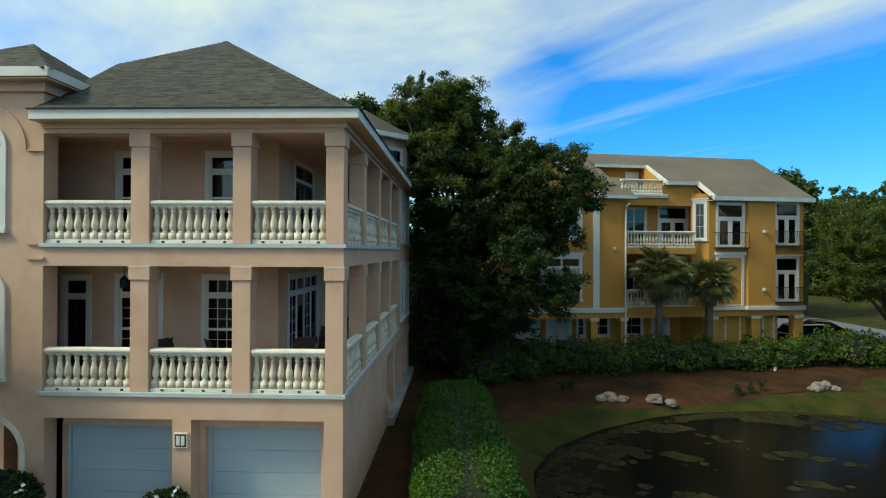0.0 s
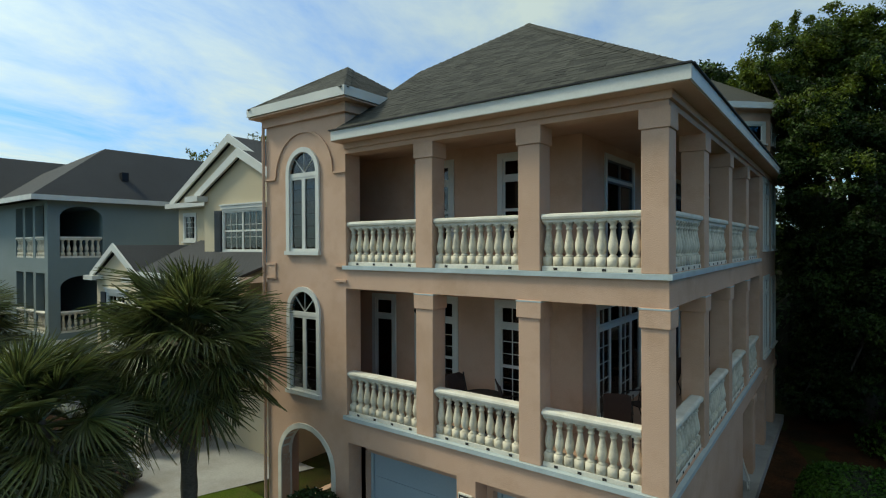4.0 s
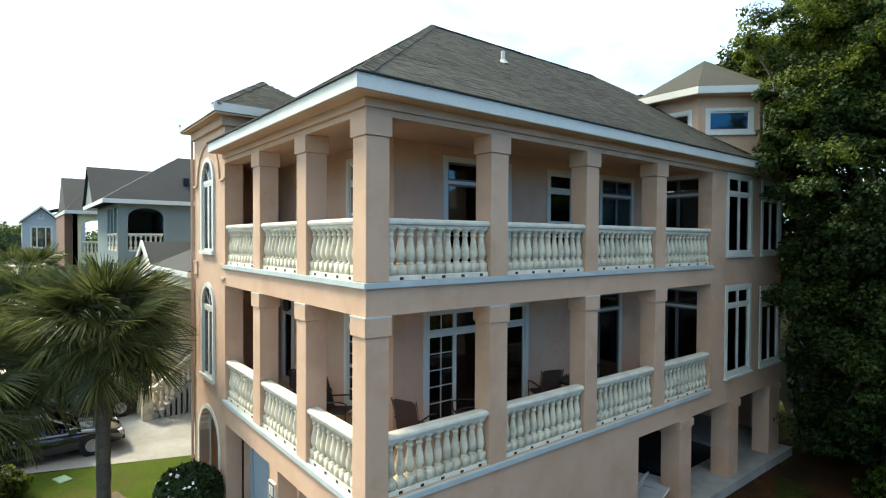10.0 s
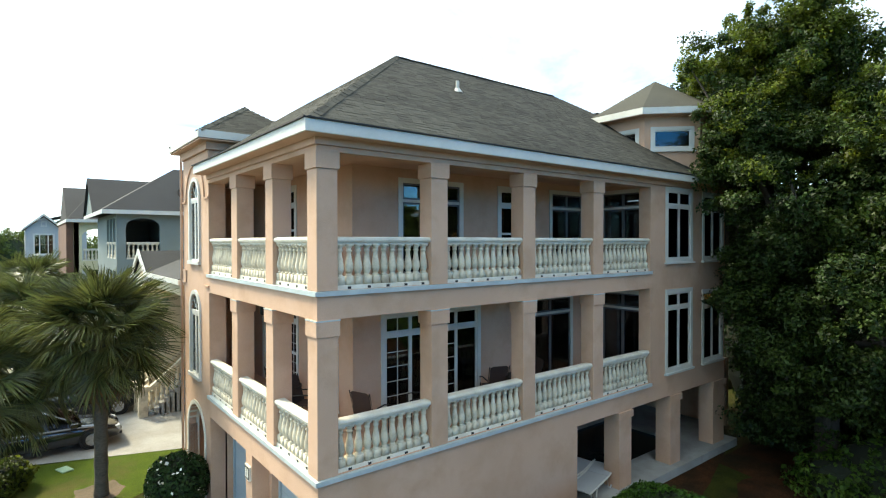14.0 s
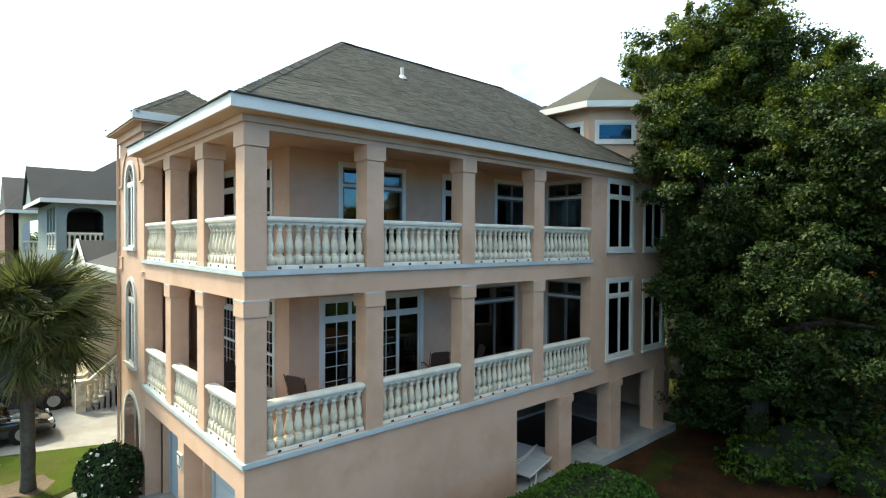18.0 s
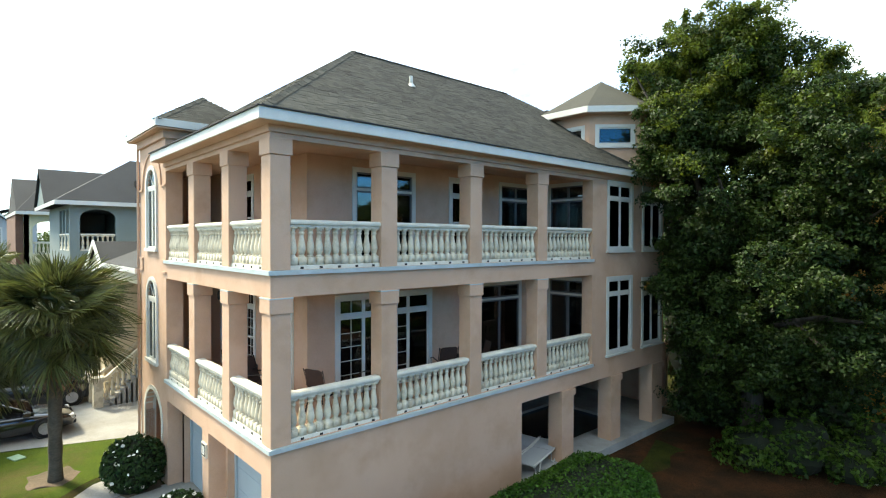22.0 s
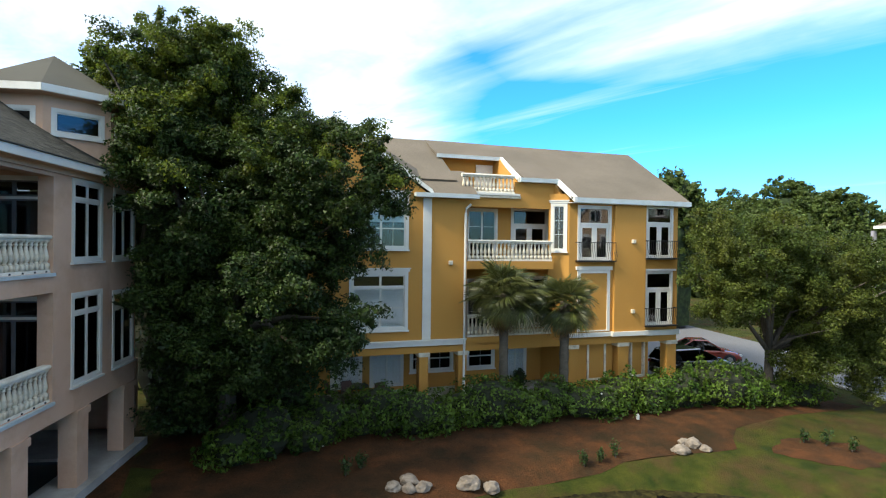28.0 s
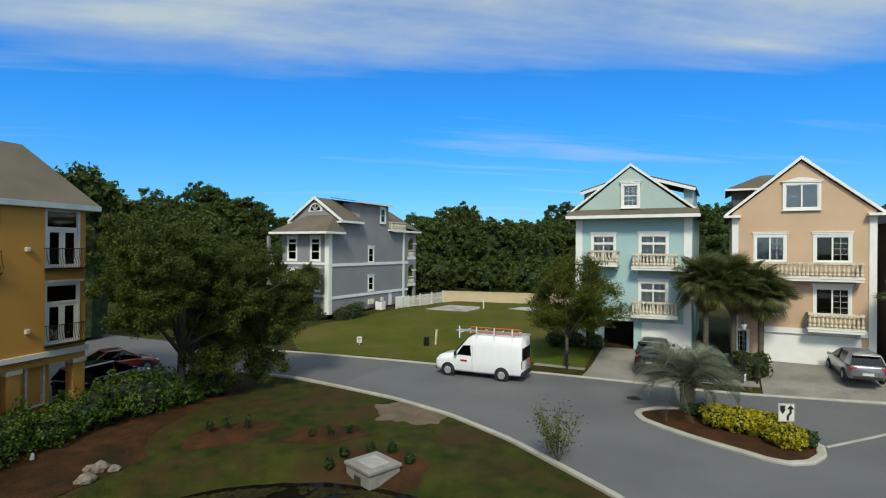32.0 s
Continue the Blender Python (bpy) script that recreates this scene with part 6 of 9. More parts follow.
yw(2.1, 15.2, [(4.05, 5.45, 0.3, 2.2), (5.95, 7.5, 0.3, 2.2), (7.95, 8.5, 1.0, 2.2), (8.85, 10.1, 1.0, 2.2), (11.0, 12.4, 0.9, 2.2), (13.1, 14.3, 0.3, 2.2)], 0.0, 2.5, 35.0)
for x0, x1 in ((3.98, 5.52), (5.88, 7.58)):
    window(face_pose(x0, 35.0, 0.28, "s"), x1 - x0, 1.98, ochre, (1, 1), (1, 1), 0.0, 0.14, name="patio_door", label="white double patio door with curtains", behind=CURTAIN, sill=False)
for x0, x1 in ((7.9, 8.55), (8.78, 10.2), (10.9, 12.5)):
    window(face_pose(x0, 35.0, 0.9, "s"), x1 - x0, 1.35, ochre, (1,), (2, 2), 0.0, 0.14, sash=True)
window(face_pose(13.05, 35.0, 0.28, "s"), 1.3, 1.98, ochre, (1, 1), (1, 1), 0.0, 0.14, name="patio_door", behind=CURTAIN, sill=False)
part("wall", Geo().box(15.4, 18.1, YF + 0.5, YF + 0.7, 0, 2.5).box(18.1, 20.4, YF + 0.6, YF + 0.8, 0, 2.5).box(15.2, 15.4, YF + 0.7, 35.0, 0, 2.5), YELLOW, ochre)
for x0, x1 in ((16.6, 17.7), (19.2, 20.1)):
    part("panel_moulding", Geo().ring(x0, x1, 0.5, 2.42, 0.1, 0.1, 0.1, 0.04, 0.44, 0.6, pose(0, YF, 0)), STONE, ochre)
part("patio", Geo().box(1.5, 15.2, 31.6, 35.0, -0.2, 0.1), CONCRETE, ochre, "pale concrete patio")
# roof: a long slope, a front cross gable, and a terrace cut into the slope
RYR, RZR, EYR, EZR = 37.7, 13.12, 31.8, 9.7


def rz_at(y):
    return EZR + (RZR - EZR) * (y - EYR) / (RYR - EYR)


roof2 = part("roof", Geo().box(2.3, 21.4, 36.7, 42.5, 9.55, 9.6), SHINGLE_TAN, ochre)
for x0, x1, y0 in ((15.1, 22.15, EYR), (12.9, 15.1, 33.3), (9.6, 12.9, 36.0), (2.0, 9.6, 33.0)):
    part("roof_plane", slope_quad((x0, y0, rz_at(y0)), (x1, y0, rz_at(y0)), (x1 + (0.5 if x1 > 22 else 0), RYR, RZR), (x0, RYR, RZR)), SHINGLE_TAN, roof2)
part("roof_plane", slope_quad((2.0, 43.7, EZR), (22.15, 43.7, EZR), (22.65, RYR, RZR), (2.0, RYR, RZR)), SHINGLE_TAN, roof2)
GX, GZ, GR = 3.7, 12.75, 8.15
part("gable", Geo().prism([(-0.4, YF, 9.6), (8.0, YF, 9.6), (GX, YF, GZ - 0.12)], (0, 0.2, 0)), YELLOW, ochre)
part("roof_plane", slope_quad((GR, YF - 0.14, 9.62), (10.3, YF - 0.14, 9.68), (10.3, 34.0, rz_at(34.0)), (GR - 0.1, 34.0, rz_at(34.0))), SHINGLE_TAN, roof2)
part("roof_plane", slope_quad((GR, YF - 0.14, 9.64), (GX, YF - 0.14, GZ), (GX + 0.6, RYR - 0.4, RZR - 0.1), (GR - 0.1, 34.0, rz_at(34.0))), SHINGLE_TAN, roof2)
part("roof_plane", slope_quad((-0.6, YF - 0.14, 9.6), (GX, YF - 0.14, GZ), (GX, RYR, GZ), (-0.6, RYR, 9.6)), SHINGLE_TAN, roof2)
part("barge_board", Geo().prism([(GR + 0.12, YF - 0.2, 9.5), (GR - 0.05, YF - 0.2, 9.8), (GX, YF - 0.2, GZ + 0.06), (GX, YF - 0.2, GZ - 0.24)], (0, 0.06, 0)), WHITE, ochre, "white barge board")
part("eave_return", Geo().box(7.3, 10.3, YF - 0.42, YF, 9.44, 9.63), FLASH, ochre, "pale eave fascia")
fascia([(15.2, EYR), (22.15, EYR), (22.3, 43.7)], 9.46, 9.7, FLASH, ochre)
part("soffit", Geo().box(15.1, 22.1, EYR + 0.01, YF, 9.44, 9.46), WHITE, ochre)
# terrace in the roof
part("terrace_wall", Geo().box(9.7, 14.75, 32.72, 32.8, 9.15, 9.75).box(12.55, 14.75, 32.8, 33.0, 9.15, 10.42), YELLOW, ochre)
part("terrace_floor", Geo().box(9.6, 12.75, 32.6, 36.2, 9.6, 9.72), STONE, ochre)
part("terrace_trim", Geo().box(9.6, 12.7, 32.55, 32.95, 9.722, 9.82), WHITE, ochre)
balustrade(pose(9.75, 32.75, 9.82), 2.7, 0.9, 14, ochre, mesh=BALUSTER_FAR)
part("dormer_wall", Geo().box(9.6, 12.75, 36.0, 36.15, 9.72, 11.95), YELLOW, ochre)
part("dormer_door", Geo().box(11.7, 12.65, 35.92, 36.0, 9.72, 11.65), WHITE, ochre, "white dormer door")
part("wall", Geo().prism([(12.75, 32.9, 9.6), (12.75, 36.1, 9.6), (12.75, 36.1, 11.95), (12.75, 35.4, 11.95), (12.75, 33.0, 10.45)], (0.15, 0, 0)), YELLOW, ochre)
part("dormer_roof", slope_quad((9.3, 35.35, 12.0), (13.0, 35.35, 12.0), (13.0, RYR, RZR + 0.02), (9.3, RYR, RZR + 0.02)), SHINGLE_TAN, ochre)
part("dormer_fascia", Geo().box(9.3, 13.0, 35.3, 35.36, 11.83, 12.02), FLASH, ochre)
part("barge_board", Geo().prism([(12.82, 35.32, 12.04), (12.82, 35.32, 11.8), (12.62, 32.6, 10.4), (12.62, 32.6, 10.64)], (0.14, 0, 0)), WHITE, ochre, "white raking board")
part("barge_board", Geo().prism([(14.65, 32.6, 10.66), (14.65, 32.6, 10.4), (15.2, 31.75, 9.48), (15.2, 31.75, 9.74)], (0.16, 0, 0)), WHITE, ochre, "white raking board")
part("parapet_eave", Geo().box(12.7, 14.75, 32.5, 32.8, 10.42, 10.62), FLASH, ochre)
part("roof_plane", slope_quad((12.9, 32.55, 10.62), (14.75, 32.55, 10.62), (14.75, RYR, RZR + 0.01), (12.9, RYR, RZR + 0.01)), SHINGLE_TAN, roof2)
part("gable", Geo().prism([(14.75, 32.8, 9.5), (15.15, 32.3, 9.5), (15.15, 33.6, 10.7), (14.75, 32.8, 10.42)], (-0.1, 0, 0)), YELLOW, ochre)
ochre.matrix_basis = pose(9.9, 32.2, 0, 0, 0, 11)

# ---- houses across the street and next door ----
BLUE = mat("pale blue stucco", (0.37, 0.52, 0.53), (0.33, 0.47, 0.48), 0.4, 0.85, 0.004, 40, fine=0.05)
TAN = mat("tan stucco", (0.56, 0.39, 0.26), (0.51, 0.35, 0.23), 0.4, 0.85, 0.004, 40, fine=0.05)
SIDING = mat("grey siding", (0.255, 0.248, 0.262), (0.225, 0.218, 0.232), 0.4, 0.8, 0.004, 30, fine=0.06)
PALE_YELLOW = mat("pale yellow stucco", (0.62, 0.56, 0.36), (0.58, 0.52, 0.33), 0.5, 0.85)
BRICK = mat("brown brick", (0.20, 0.105, 0.07), (0.16, 0.085, 0.06), 1.5, 0.9, 0.01, 12, fine=0.2)
PALE_GREY = mat("pale grey siding", (0.42, 0.43, 0.43), (0.38, 0.39, 0.39), 0.5, 0.85)
SEAFOAM = mat("faded blue-green stucco", (0.40, 0.50, 0.46), (0.36, 0.45, 0.42), 0.4, 0.85, 0.004, 40, fine=0.05)
PART_CURTAIN = mat("sheer curtain", (0.52, 0.55, 0.58), (0.3, 0.33, 0.38), 2.0, 0.8, stretch=(9, 9, 1))
AMBER = mat("amber blind", (0.42, 0.30, 0.13), None, 2.0, 0.8)
BROWN = mat("dark taupe stucco", (0.11, 0.10, 0.10), (0.09, 0.085, 0.085), 0.5, 0.85)
BALUSTER_LOW = baluster_mesh(6)


def balcony(m, w, d, parent, n=12, brackets=True):
    """A hanging balcony in a wall's frame: slab, three balustrades, brackets."""
    b = part("balcony", Geo().box(0, w, -d, 0, -0.22, 0, m).box(-0.04, w + 0.04, -d - 0.04, 0, -0.06, 0.0, m), WHITE_TRIM, parent, "white balcony slab with cast balusters")
    rail = Geo().box(0, w, -d, -d + 0.16, 0.82, 0.95, m).box(0, 0.16, -d + 0.16, 0, 0.82, 0.95, m).box(w - 0.16, w, -d + 0.16, 0, 0.82, 0.95, m)
    part("rail", rail, STONE, b)
    part("foot", Geo().box(0, w, -d, -d + 0.16, 0.0, 0.1, m), STONE, b)
    for i in range(n):
        piece("baluster", BALUSTER_LOW, m @ Matrix.Translation(((i + 0.5) * w / n, -d + 0.08, 0.1)) @ Matrix.Diagonal((1.1, 1.1, 1.03, 1)), b)
    for k in range(3):
        for x in (0.08, w - 0.08):
            piece("baluster", BALUSTER_LOW, m @ Matrix.Translation((x, -d + 0.3 + k * (d - 0.4) / 3, 0.1)) @ Matrix.Diagonal((1.1, 1.1, 1.03, 1)), b)
    if brackets:
        for x in (0.15, w - 0.3):
            part("bracket", Geo().prism([(x, 0, -0.22), (x, -d * 0.6, -0.22), (x, -d * 0.3, -0.35), (x, 0, -0.6)], (0.15, 0, 0), m), WHITE, b)
    return b


PAINT[0] = WHITE_TRIM
# --- pale blue house: front at x = 47, from y = 8.9 to 16.9
B = thing("house", (51, 12.9, 0.55), "pale blue stucco three-storey house with white trim", "house")
bm_ = face_pose(47, 16.9, 0, "w")


def bx(y):
    """Along the front, from the left corner as seen from the street."""
    return 16.9 - y


def front_wall(parent, m, w, z0, z1, holes, material):
    wall("wall", m, w, z0, z1, holes, material, parent, thick=0.25)


front_wall(B, bm_, 8.0, 0.4, 10.3, [(1.2, 2.9, 7.0, 8.9), (4.6, 6.4, 6.7, 8.9), (4.6, 6.4, 3.35, 5.5), (4.75, 7.6, 0.45, 2.6), (0.6, 1.6, 0.6, 2.7), (2.1, 4.2, 0.4, 2.6)], BLUE)
part("wall", Geo().box(47.25, 60, 8.9, 9.15, 0.4, 10.3).box(47.25, 60, 16.65, 16.9, 0.4, 10.3).box(59.8, 60, 9.15, 16.65, 0.4, 10.3), BLUE, B)
part("gable", Geo().prism([(46.6, 17.0, 10.35), (46.6, 8.8, 10.35), (46.6, 12.9, 13.66)], (0.65, 0, 0)), SEAFOAM, B)
# unseen partition and floors in near-black, standing for an unlit inside
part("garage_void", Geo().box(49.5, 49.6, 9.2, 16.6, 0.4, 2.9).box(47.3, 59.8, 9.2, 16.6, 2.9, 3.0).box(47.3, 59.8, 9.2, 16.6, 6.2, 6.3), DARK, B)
part("roof_plane", slope_quad((46.5, 8.4, 10.3), (60.4, 8.4, 10.3), (60.4, 12.9, 13.85), (46.5, 12.9, 13.85)), SHINGLE_TAN, B)
part("roof_plane", slope_quad((46.5, 17.4, 10.3), (60.4, 17.4, 10.3), (60.4, 12.9, 13.85), (46.5, 12.9, 13.85)), SHINGLE_TAN, B)
part("roof_plane", slope_quad((45.95, 8.4, 10.22), (45.95, 17.4, 10.22), (46.58, 17.3, 10.68), (46.58, 8.5, 10.68)), SHINGLE_TAN, B)
fascia([(45.95, 17.4), (45.95, 8.4)], 10.0, 10.22, WHITE_TRIM, B)
part("soffit", Geo().box(46.0, 47.0, 8.45, 17.35, 10.02, 10.06), WHITE_TRIM, B)
for s in (-1, 1):
    part("barge_board", Geo().prism([(46.46, 12.9 + s * 4.4, 10.36), (46.46, 12.9 + s * 4.4, 10.53), (46.46, 12.9, 13.93), (46.46, 12.9, 13.73)], (0.12, 0, 0)), WHITE_TRIM, B, "white barge board")
    part("corner_board", Geo().box(46.94, 47.0, 12.9 + s * 3.73 - 0.25, 12.9 + s * 3.73 + 0.25, 0.5, 10.05), WHITE_TRIM, B)
part("dormer", Geo().box(49.5, 56, 8.95, 9.6, 10.3, 12.4).box(49.5, 56, 16.2, 16.85, 10.3, 12.4), BLUE, B)
for y0, y1 in ((8.75, 11.9), (17.05, 13.9)):
    part("dormer_roof", slope_quad((49.0, y0, 12.35), (56.5, y0, 12.35), (56.5, y1, 13.3), (49.0, y1, 13.3)), SHINGLE_TAN, B)
    part("dormer_trim", slope_quad((48.95, y0, 12.25), (49.02, y0, 12.25), (49.02, y1, 13.2), (48.95, y1, 13.2), 0.22), WHITE_TRIM, B)
window(face_pose(46.52, 13.55, 10.75, "w"), 1.3, 1.75, B, (1,), (3, 4), 0.0, 0.18, proud=0.06, sash=True, behind=CURTAIN, glass=GLASS_CLEAR, drop=0.8, head=0.1, blind_at=0.045)
window(bm_ @ Matrix.Translation((1.15, 0, 6.95)), 1.8, 1.95, B, (1, 1), (2, 2), 0.5, 0.16, head=0.12, behind=CURTAIN, glass=GLASS_CLEAR)
window(bm_ @ Matrix.Translation((4.5, 0, 6.65)), 2.0, 2.25, B, (1, 1), (2, 3), 0.5, 0.16, head=0.12, name="balcony_door", behind=CURTAIN, glass=GLASS_CLEAR)
window(bm_ @ Matrix.Translation((4.5, 0, 3.3)), 2.0, 2.25, B, (1, 1), (2, 3), 0.5, 0.16, head=0.12, name="balcony_door", behind=CURTAIN, glass=GLASS_CLEAR)
window(bm_ @ Matrix.Translation((0.6, 0, 0.55)), 1.05, 2.15, B, (1,), (1, 1), 0.0, 0.16, name="front_door", label="dark glazed front door in white trim")
balcony(bm_ @ Matrix.Translation((1.0, 0, 6.75)), 2.2, 0.9, B, 9)
balcony(bm_ @ Matrix.Translation((4.15, 0, 6.55)), 3.0, 0.9, B, 13)
balcony(bm_ @ Matrix.Translation((4.15, 0, 3.2)), 3.0, 0.9, B, 13)
part("garage_door", Geo().box(4.75, 7.6, 0.05, 0.1, 0.45, 2.6, bm_), WHITE_TRIM, B, "white garage door", bevel=0.01)
part("string_course", Geo().box(0, 4.0, -0.1, 0, 2.9, 3.2, bm_), WHITE_TRIM, B)

# --- tan house: front at x = 47, from y = -1.2 to 6.5
T = thing("house", (51, 2.7, 0.7), "tan stucco three-storey house with white balconies", "house")
tm = face_pose(47, 6.5, 0, "w")
front_wall(T, tm, 7.7, 0.5, 10.2, [(1.35, 3.0, 7.05, 8.75), (4.6, 6.4, 7.05, 8.75), (4.6, 6.4, 3.75, 5.5), (2.0, 2.6, 3.7, 5.6), (1.7, 7.0, 0.55, 2.45), (0.15, 0.95, 0.7, 2.5)], TAN)
part("wall", Geo().box(47.25, 60, -1.2, -0.95, 0.5, 10.0).box(47.25, 60, 6.25, 6.5, 0.5, 10.0).box(59.8, 60, -0.95, 6.25, 0.5, 10.0), TAN, T)
part("inner_floor", Geo().box(48.5, 48.6, -0.9, 6.2, 0.5, 9.9).box(47.3, 48.5, -0.9, 6.2, 2.9, 3.0).box(47.3, 48.5, -0.9, 6.2, 6.2, 6.3), DARK, T)
part("gable", Geo().prism([(47.0, 6.5, 10.2), (47.0, -1.2, 10.2), (47.0, 2.65, 13.45)], (0.25, 0, 0)), TAN, T)
part("roof_plane", slope_quad((46.8, -1.65, 10.05), (60.4, -1.65, 10.05), (60.4, 2.65, 13.68), (46.8, 2.65, 13.68)), SHINGLE_TAN, T)
part("roof_plane", slope_quad((46.8, 6.95, 10.05), (60.4, 6.95, 10.05), (60.4, 2.65, 13.68), (46.8, 2.65, 13.68)), SHINGLE_TAN, T)
for s in (-1, 1):
    part("barge_board", Geo().prism([(46.78, 2.65 + s * 4.3, 9.92), (46.78, 2.65 + s * 4.3, 10.12), (46.78, 2.65, 13.78), (46.78, 2.65, 13.55)], (0.21, 0, 0)), WHITE_TRIM, T, "white barge board")
    part("corner_board", Geo().box(46.94, 47.0, 2.65 + s * 3.66 - 0.19, 2.65 + s * 3.66 + 0.19, 0.6, 9.9), WHITE_TRIM, T)
    part("eave_return", Geo().box(46.5, 47.0, 2.65 + s * 3.85 - 0.5, 2.65 + s * 3.85 + 0.5, 9.9, 10.06), WHITE_TRIM, T)
part("dormer", Geo().box(51, 57, 4.6, 6.4, 10.3, 12.25), BROWN, T)
part("dormer_roof", slope_quad((50.4, 6.85, 12.2), (57.6, 6.85, 12.2), (57.6, 4.6, 13.3), (52.4, 4.6, 13.3)), SHINGLE_TAN, T)
part("dormer_roof", slope_quad((50.4, 6.85, 12.2), (50.4, 3.2, 12.2), (52.4, 3.2, 13.3), (52.4, 4.6, 13.3)), SHINGLE_TAN, T)
fascia([(57.6, 6.85), (50.4, 6.85), (50.4, 4.2)], 12.06, 12.2, WHITE_TRIM, T)
window(face_pose(46.92, 3.65, 10.35, "w"), 2.05, 1.75, T, (1, 1), (1, 2), 0.0, 0.16, behind=CURTAIN, glass=GLASS_CLEAR, drop=0.95, head=0.05, blind_at=0.045, label="white attic window with a shade")
for u, w_, z, h in ((1.25, 1.85, 7.0, 1.8), (4.5, 2.0, 7.0, 1.8), (4.5, 2.0, 3.7, 1.85)):
    window(tm @ Matrix.Translation((u, 0, z)), w_, h, T, (1, 1), ((1, 1), (2, 4)), 0.0, 0.16, head=0.12, name="balcony_door", behind=PART_CURTAIN if u < 2 else None)
window(tm @ Matrix.Translation((1.75, 0, 3.65)), 1.05, 2.0, T, (1,), (1, 2), 0.0, 0.16, sash=True, head=0.1)
window(tm @ Matrix.Translation((0.1, 0, 0.65)), 0.95, 1.95, T, (1,), (3, 5), 0.0, 0.12, name="front_door", label="white glazed front door", sill=False)
balcony(tm @ Matrix.Translation((0.85, 0, 6.1)), 6.1, 0.85, T, 27)
balcony(tm @ Matrix.Translation((4.15, 0, 2.98)), 2.85, 0.85, T, 13)
part("garage_door", Geo().box(1.7, 7.0, 0.05, 0.1, 0.55, 2.45, tm), WHITE_TRIM, T, "wide white garage door", bevel=0.01)
part("string_course", Geo().box(1.5, 7.3, -0.08, 0, 2.5, 2.85, tm), WHITE_TRIM, T)
# arched head of the attic window
arc = [(-1.05 + 2.1 * k / 12, 0.28 * math.sin(math.pi * k / 12)) for k in range(13)]
part("head_moulding", Geo().prism([(1.025 + u - 0.0, -0.06, 1.78 + v) for u, v in arc] + [(1.025 - u, -0.06, 1.70 + 0.0 * v) for u, v in arc[:1]], (0, 0.06, 0), face_pose(46.9, 3.65, 10.35, "w")), WHITE_TRIM, T)
# taupe house at the end of the row
Q = thing("house", (52, -8, 0.7), "dark taupe house at the end of the row", "house")
part("wall", Geo().box(48.5, 60, -14, -2.3, 0.4, 9.6), BROWN, Q)
part("roof_plane", slope_quad((48, -14.5, 9.5), (48, -1.9, 9.5), (54, -5, 12.6), (54, -11, 12.6)), SHINGLE_DARK, Q)
part("roof_plane", slope_quad((48, -1.9, 9.5), (60.5, -1.9, 9.5), (54, -5, 12.6), None), SHINGLE_DARK, Q)
window(face_pose(48.5, -3.2, 7.0, "w"), 1.2, 1.8, Q, (1,), (2, 3), 0.0, 0.15, sash=True)

# --- grey house across the lot: front at x = 52, long side at y = 44.5
K = thing("house", (60, 48, 1.2), "grey three-storey house with white trim and porches", "house")
km = face_pose(52, 44.5, 0, "s")
wall("wall", km, 16.3, 0.6, 9.6, [(7.3, 8.4, 6.05, 7.85), (7.3, 8.4, 2.75, 4.4), (11.7, 12.5, 0.62, 2.2)], SIDING, K)
wall("wall", face_pose(52, 51.2, 0, "w"), 6.7, 0.6, 9.6, [(0.9, 2.1, 6.4, 8.9), (4.2, 5.5, 6.4, 8.9), (0.9, 2.1, 3.1, 5.4), (4.2, 5.5, 3.1, 5.4)], SIDING, K)
part("wall", Geo().box(52.2, 68.1, 51.0, 51.2, 0.6, 9.6).box(68.1, 68.3, 44.7, 51.2, 0.6, 9.6).box(58, 58.1, 44.8, 51, 0.6, 9.6), SIDING, K)
part("string_course", Geo().box(-0.1, 16.4, -0.08, 0, 5.75, 6.08, km).box(-0.1, 16.4, -0.08, 0, 2.2, 2.5, km), WHITE_TRIM, K)
part("string_course", Geo().box(51.92, 52, 44.5, 51.3, 5.95, 6.2).box(51.92, 52, 44.5, 51.3, 2.45, 2.7), WHITE_TRIM, K)
part("corner_board", Geo().box(51.93, 52.5, 44.43, 44.5, 0.6, 9.6).box(51.93, 52.0, 44.5, 45.0, 0.6, 9.6), WHITE_TRIM, K)
part("corner_board", Geo().box(67.1, 67.45, 44.40, 44.5, 0.6, 10.1), WHITE_TRIM, K)
for u, z, h in ((7.2, 6.0, 1.95), (7.2, 2.65, 1.85)):
    window(km @ Matrix.Translation((u, 0, z)), 1.3, h, K, (1,), (1, 2), 0.0, 0.2, sash=True, head=0.1)
window(km @ Matrix.Translation((9.7, -0.05, 10.85)), 1.25, 1.95, K, (1,), (1, 2), 0.0, 0.2, sash=True, head=0.1)
for u in (0.8, 4.1):
    for z, h in ((6.35, 2.6), (3.05, 2.4)):
        window(face_pose(52, 51.2, 0, "w") @ Matrix.Translation((u, 0, z)), 1.5, h, K, (1,), (1, 2), 0.45, 0.2, sash=True, head=0.12, behind=AMBER, glass=GLASS_CLEAR, drop=0.62)
part("door", Geo().box(11.7, 12.5, 0.02, 0.08, 0.62, 2.2, km), WHITE_TRIM, K, "white side door")
# roofs: a gable set back over a hipped front roof, a long shed dormer on the side that faces the lot
KY, KX, KH = 47.8, 53.4, 3.95
part("roof_plane", slope_quad((KX, KY - KH, 10.8), (57.5, KY - KH, 10.8), (57.5, KY, 13.5), (KX, KY, 13.5)), SHINGLE_TAN, K)
part("roof_plane", slope_quad((KX, KY + KH, 10.8), (70.9, KY + KH, 10.1), (66.5, KY, 13.5), (KX, KY, 13.5)), SHINGLE_TAN, K)
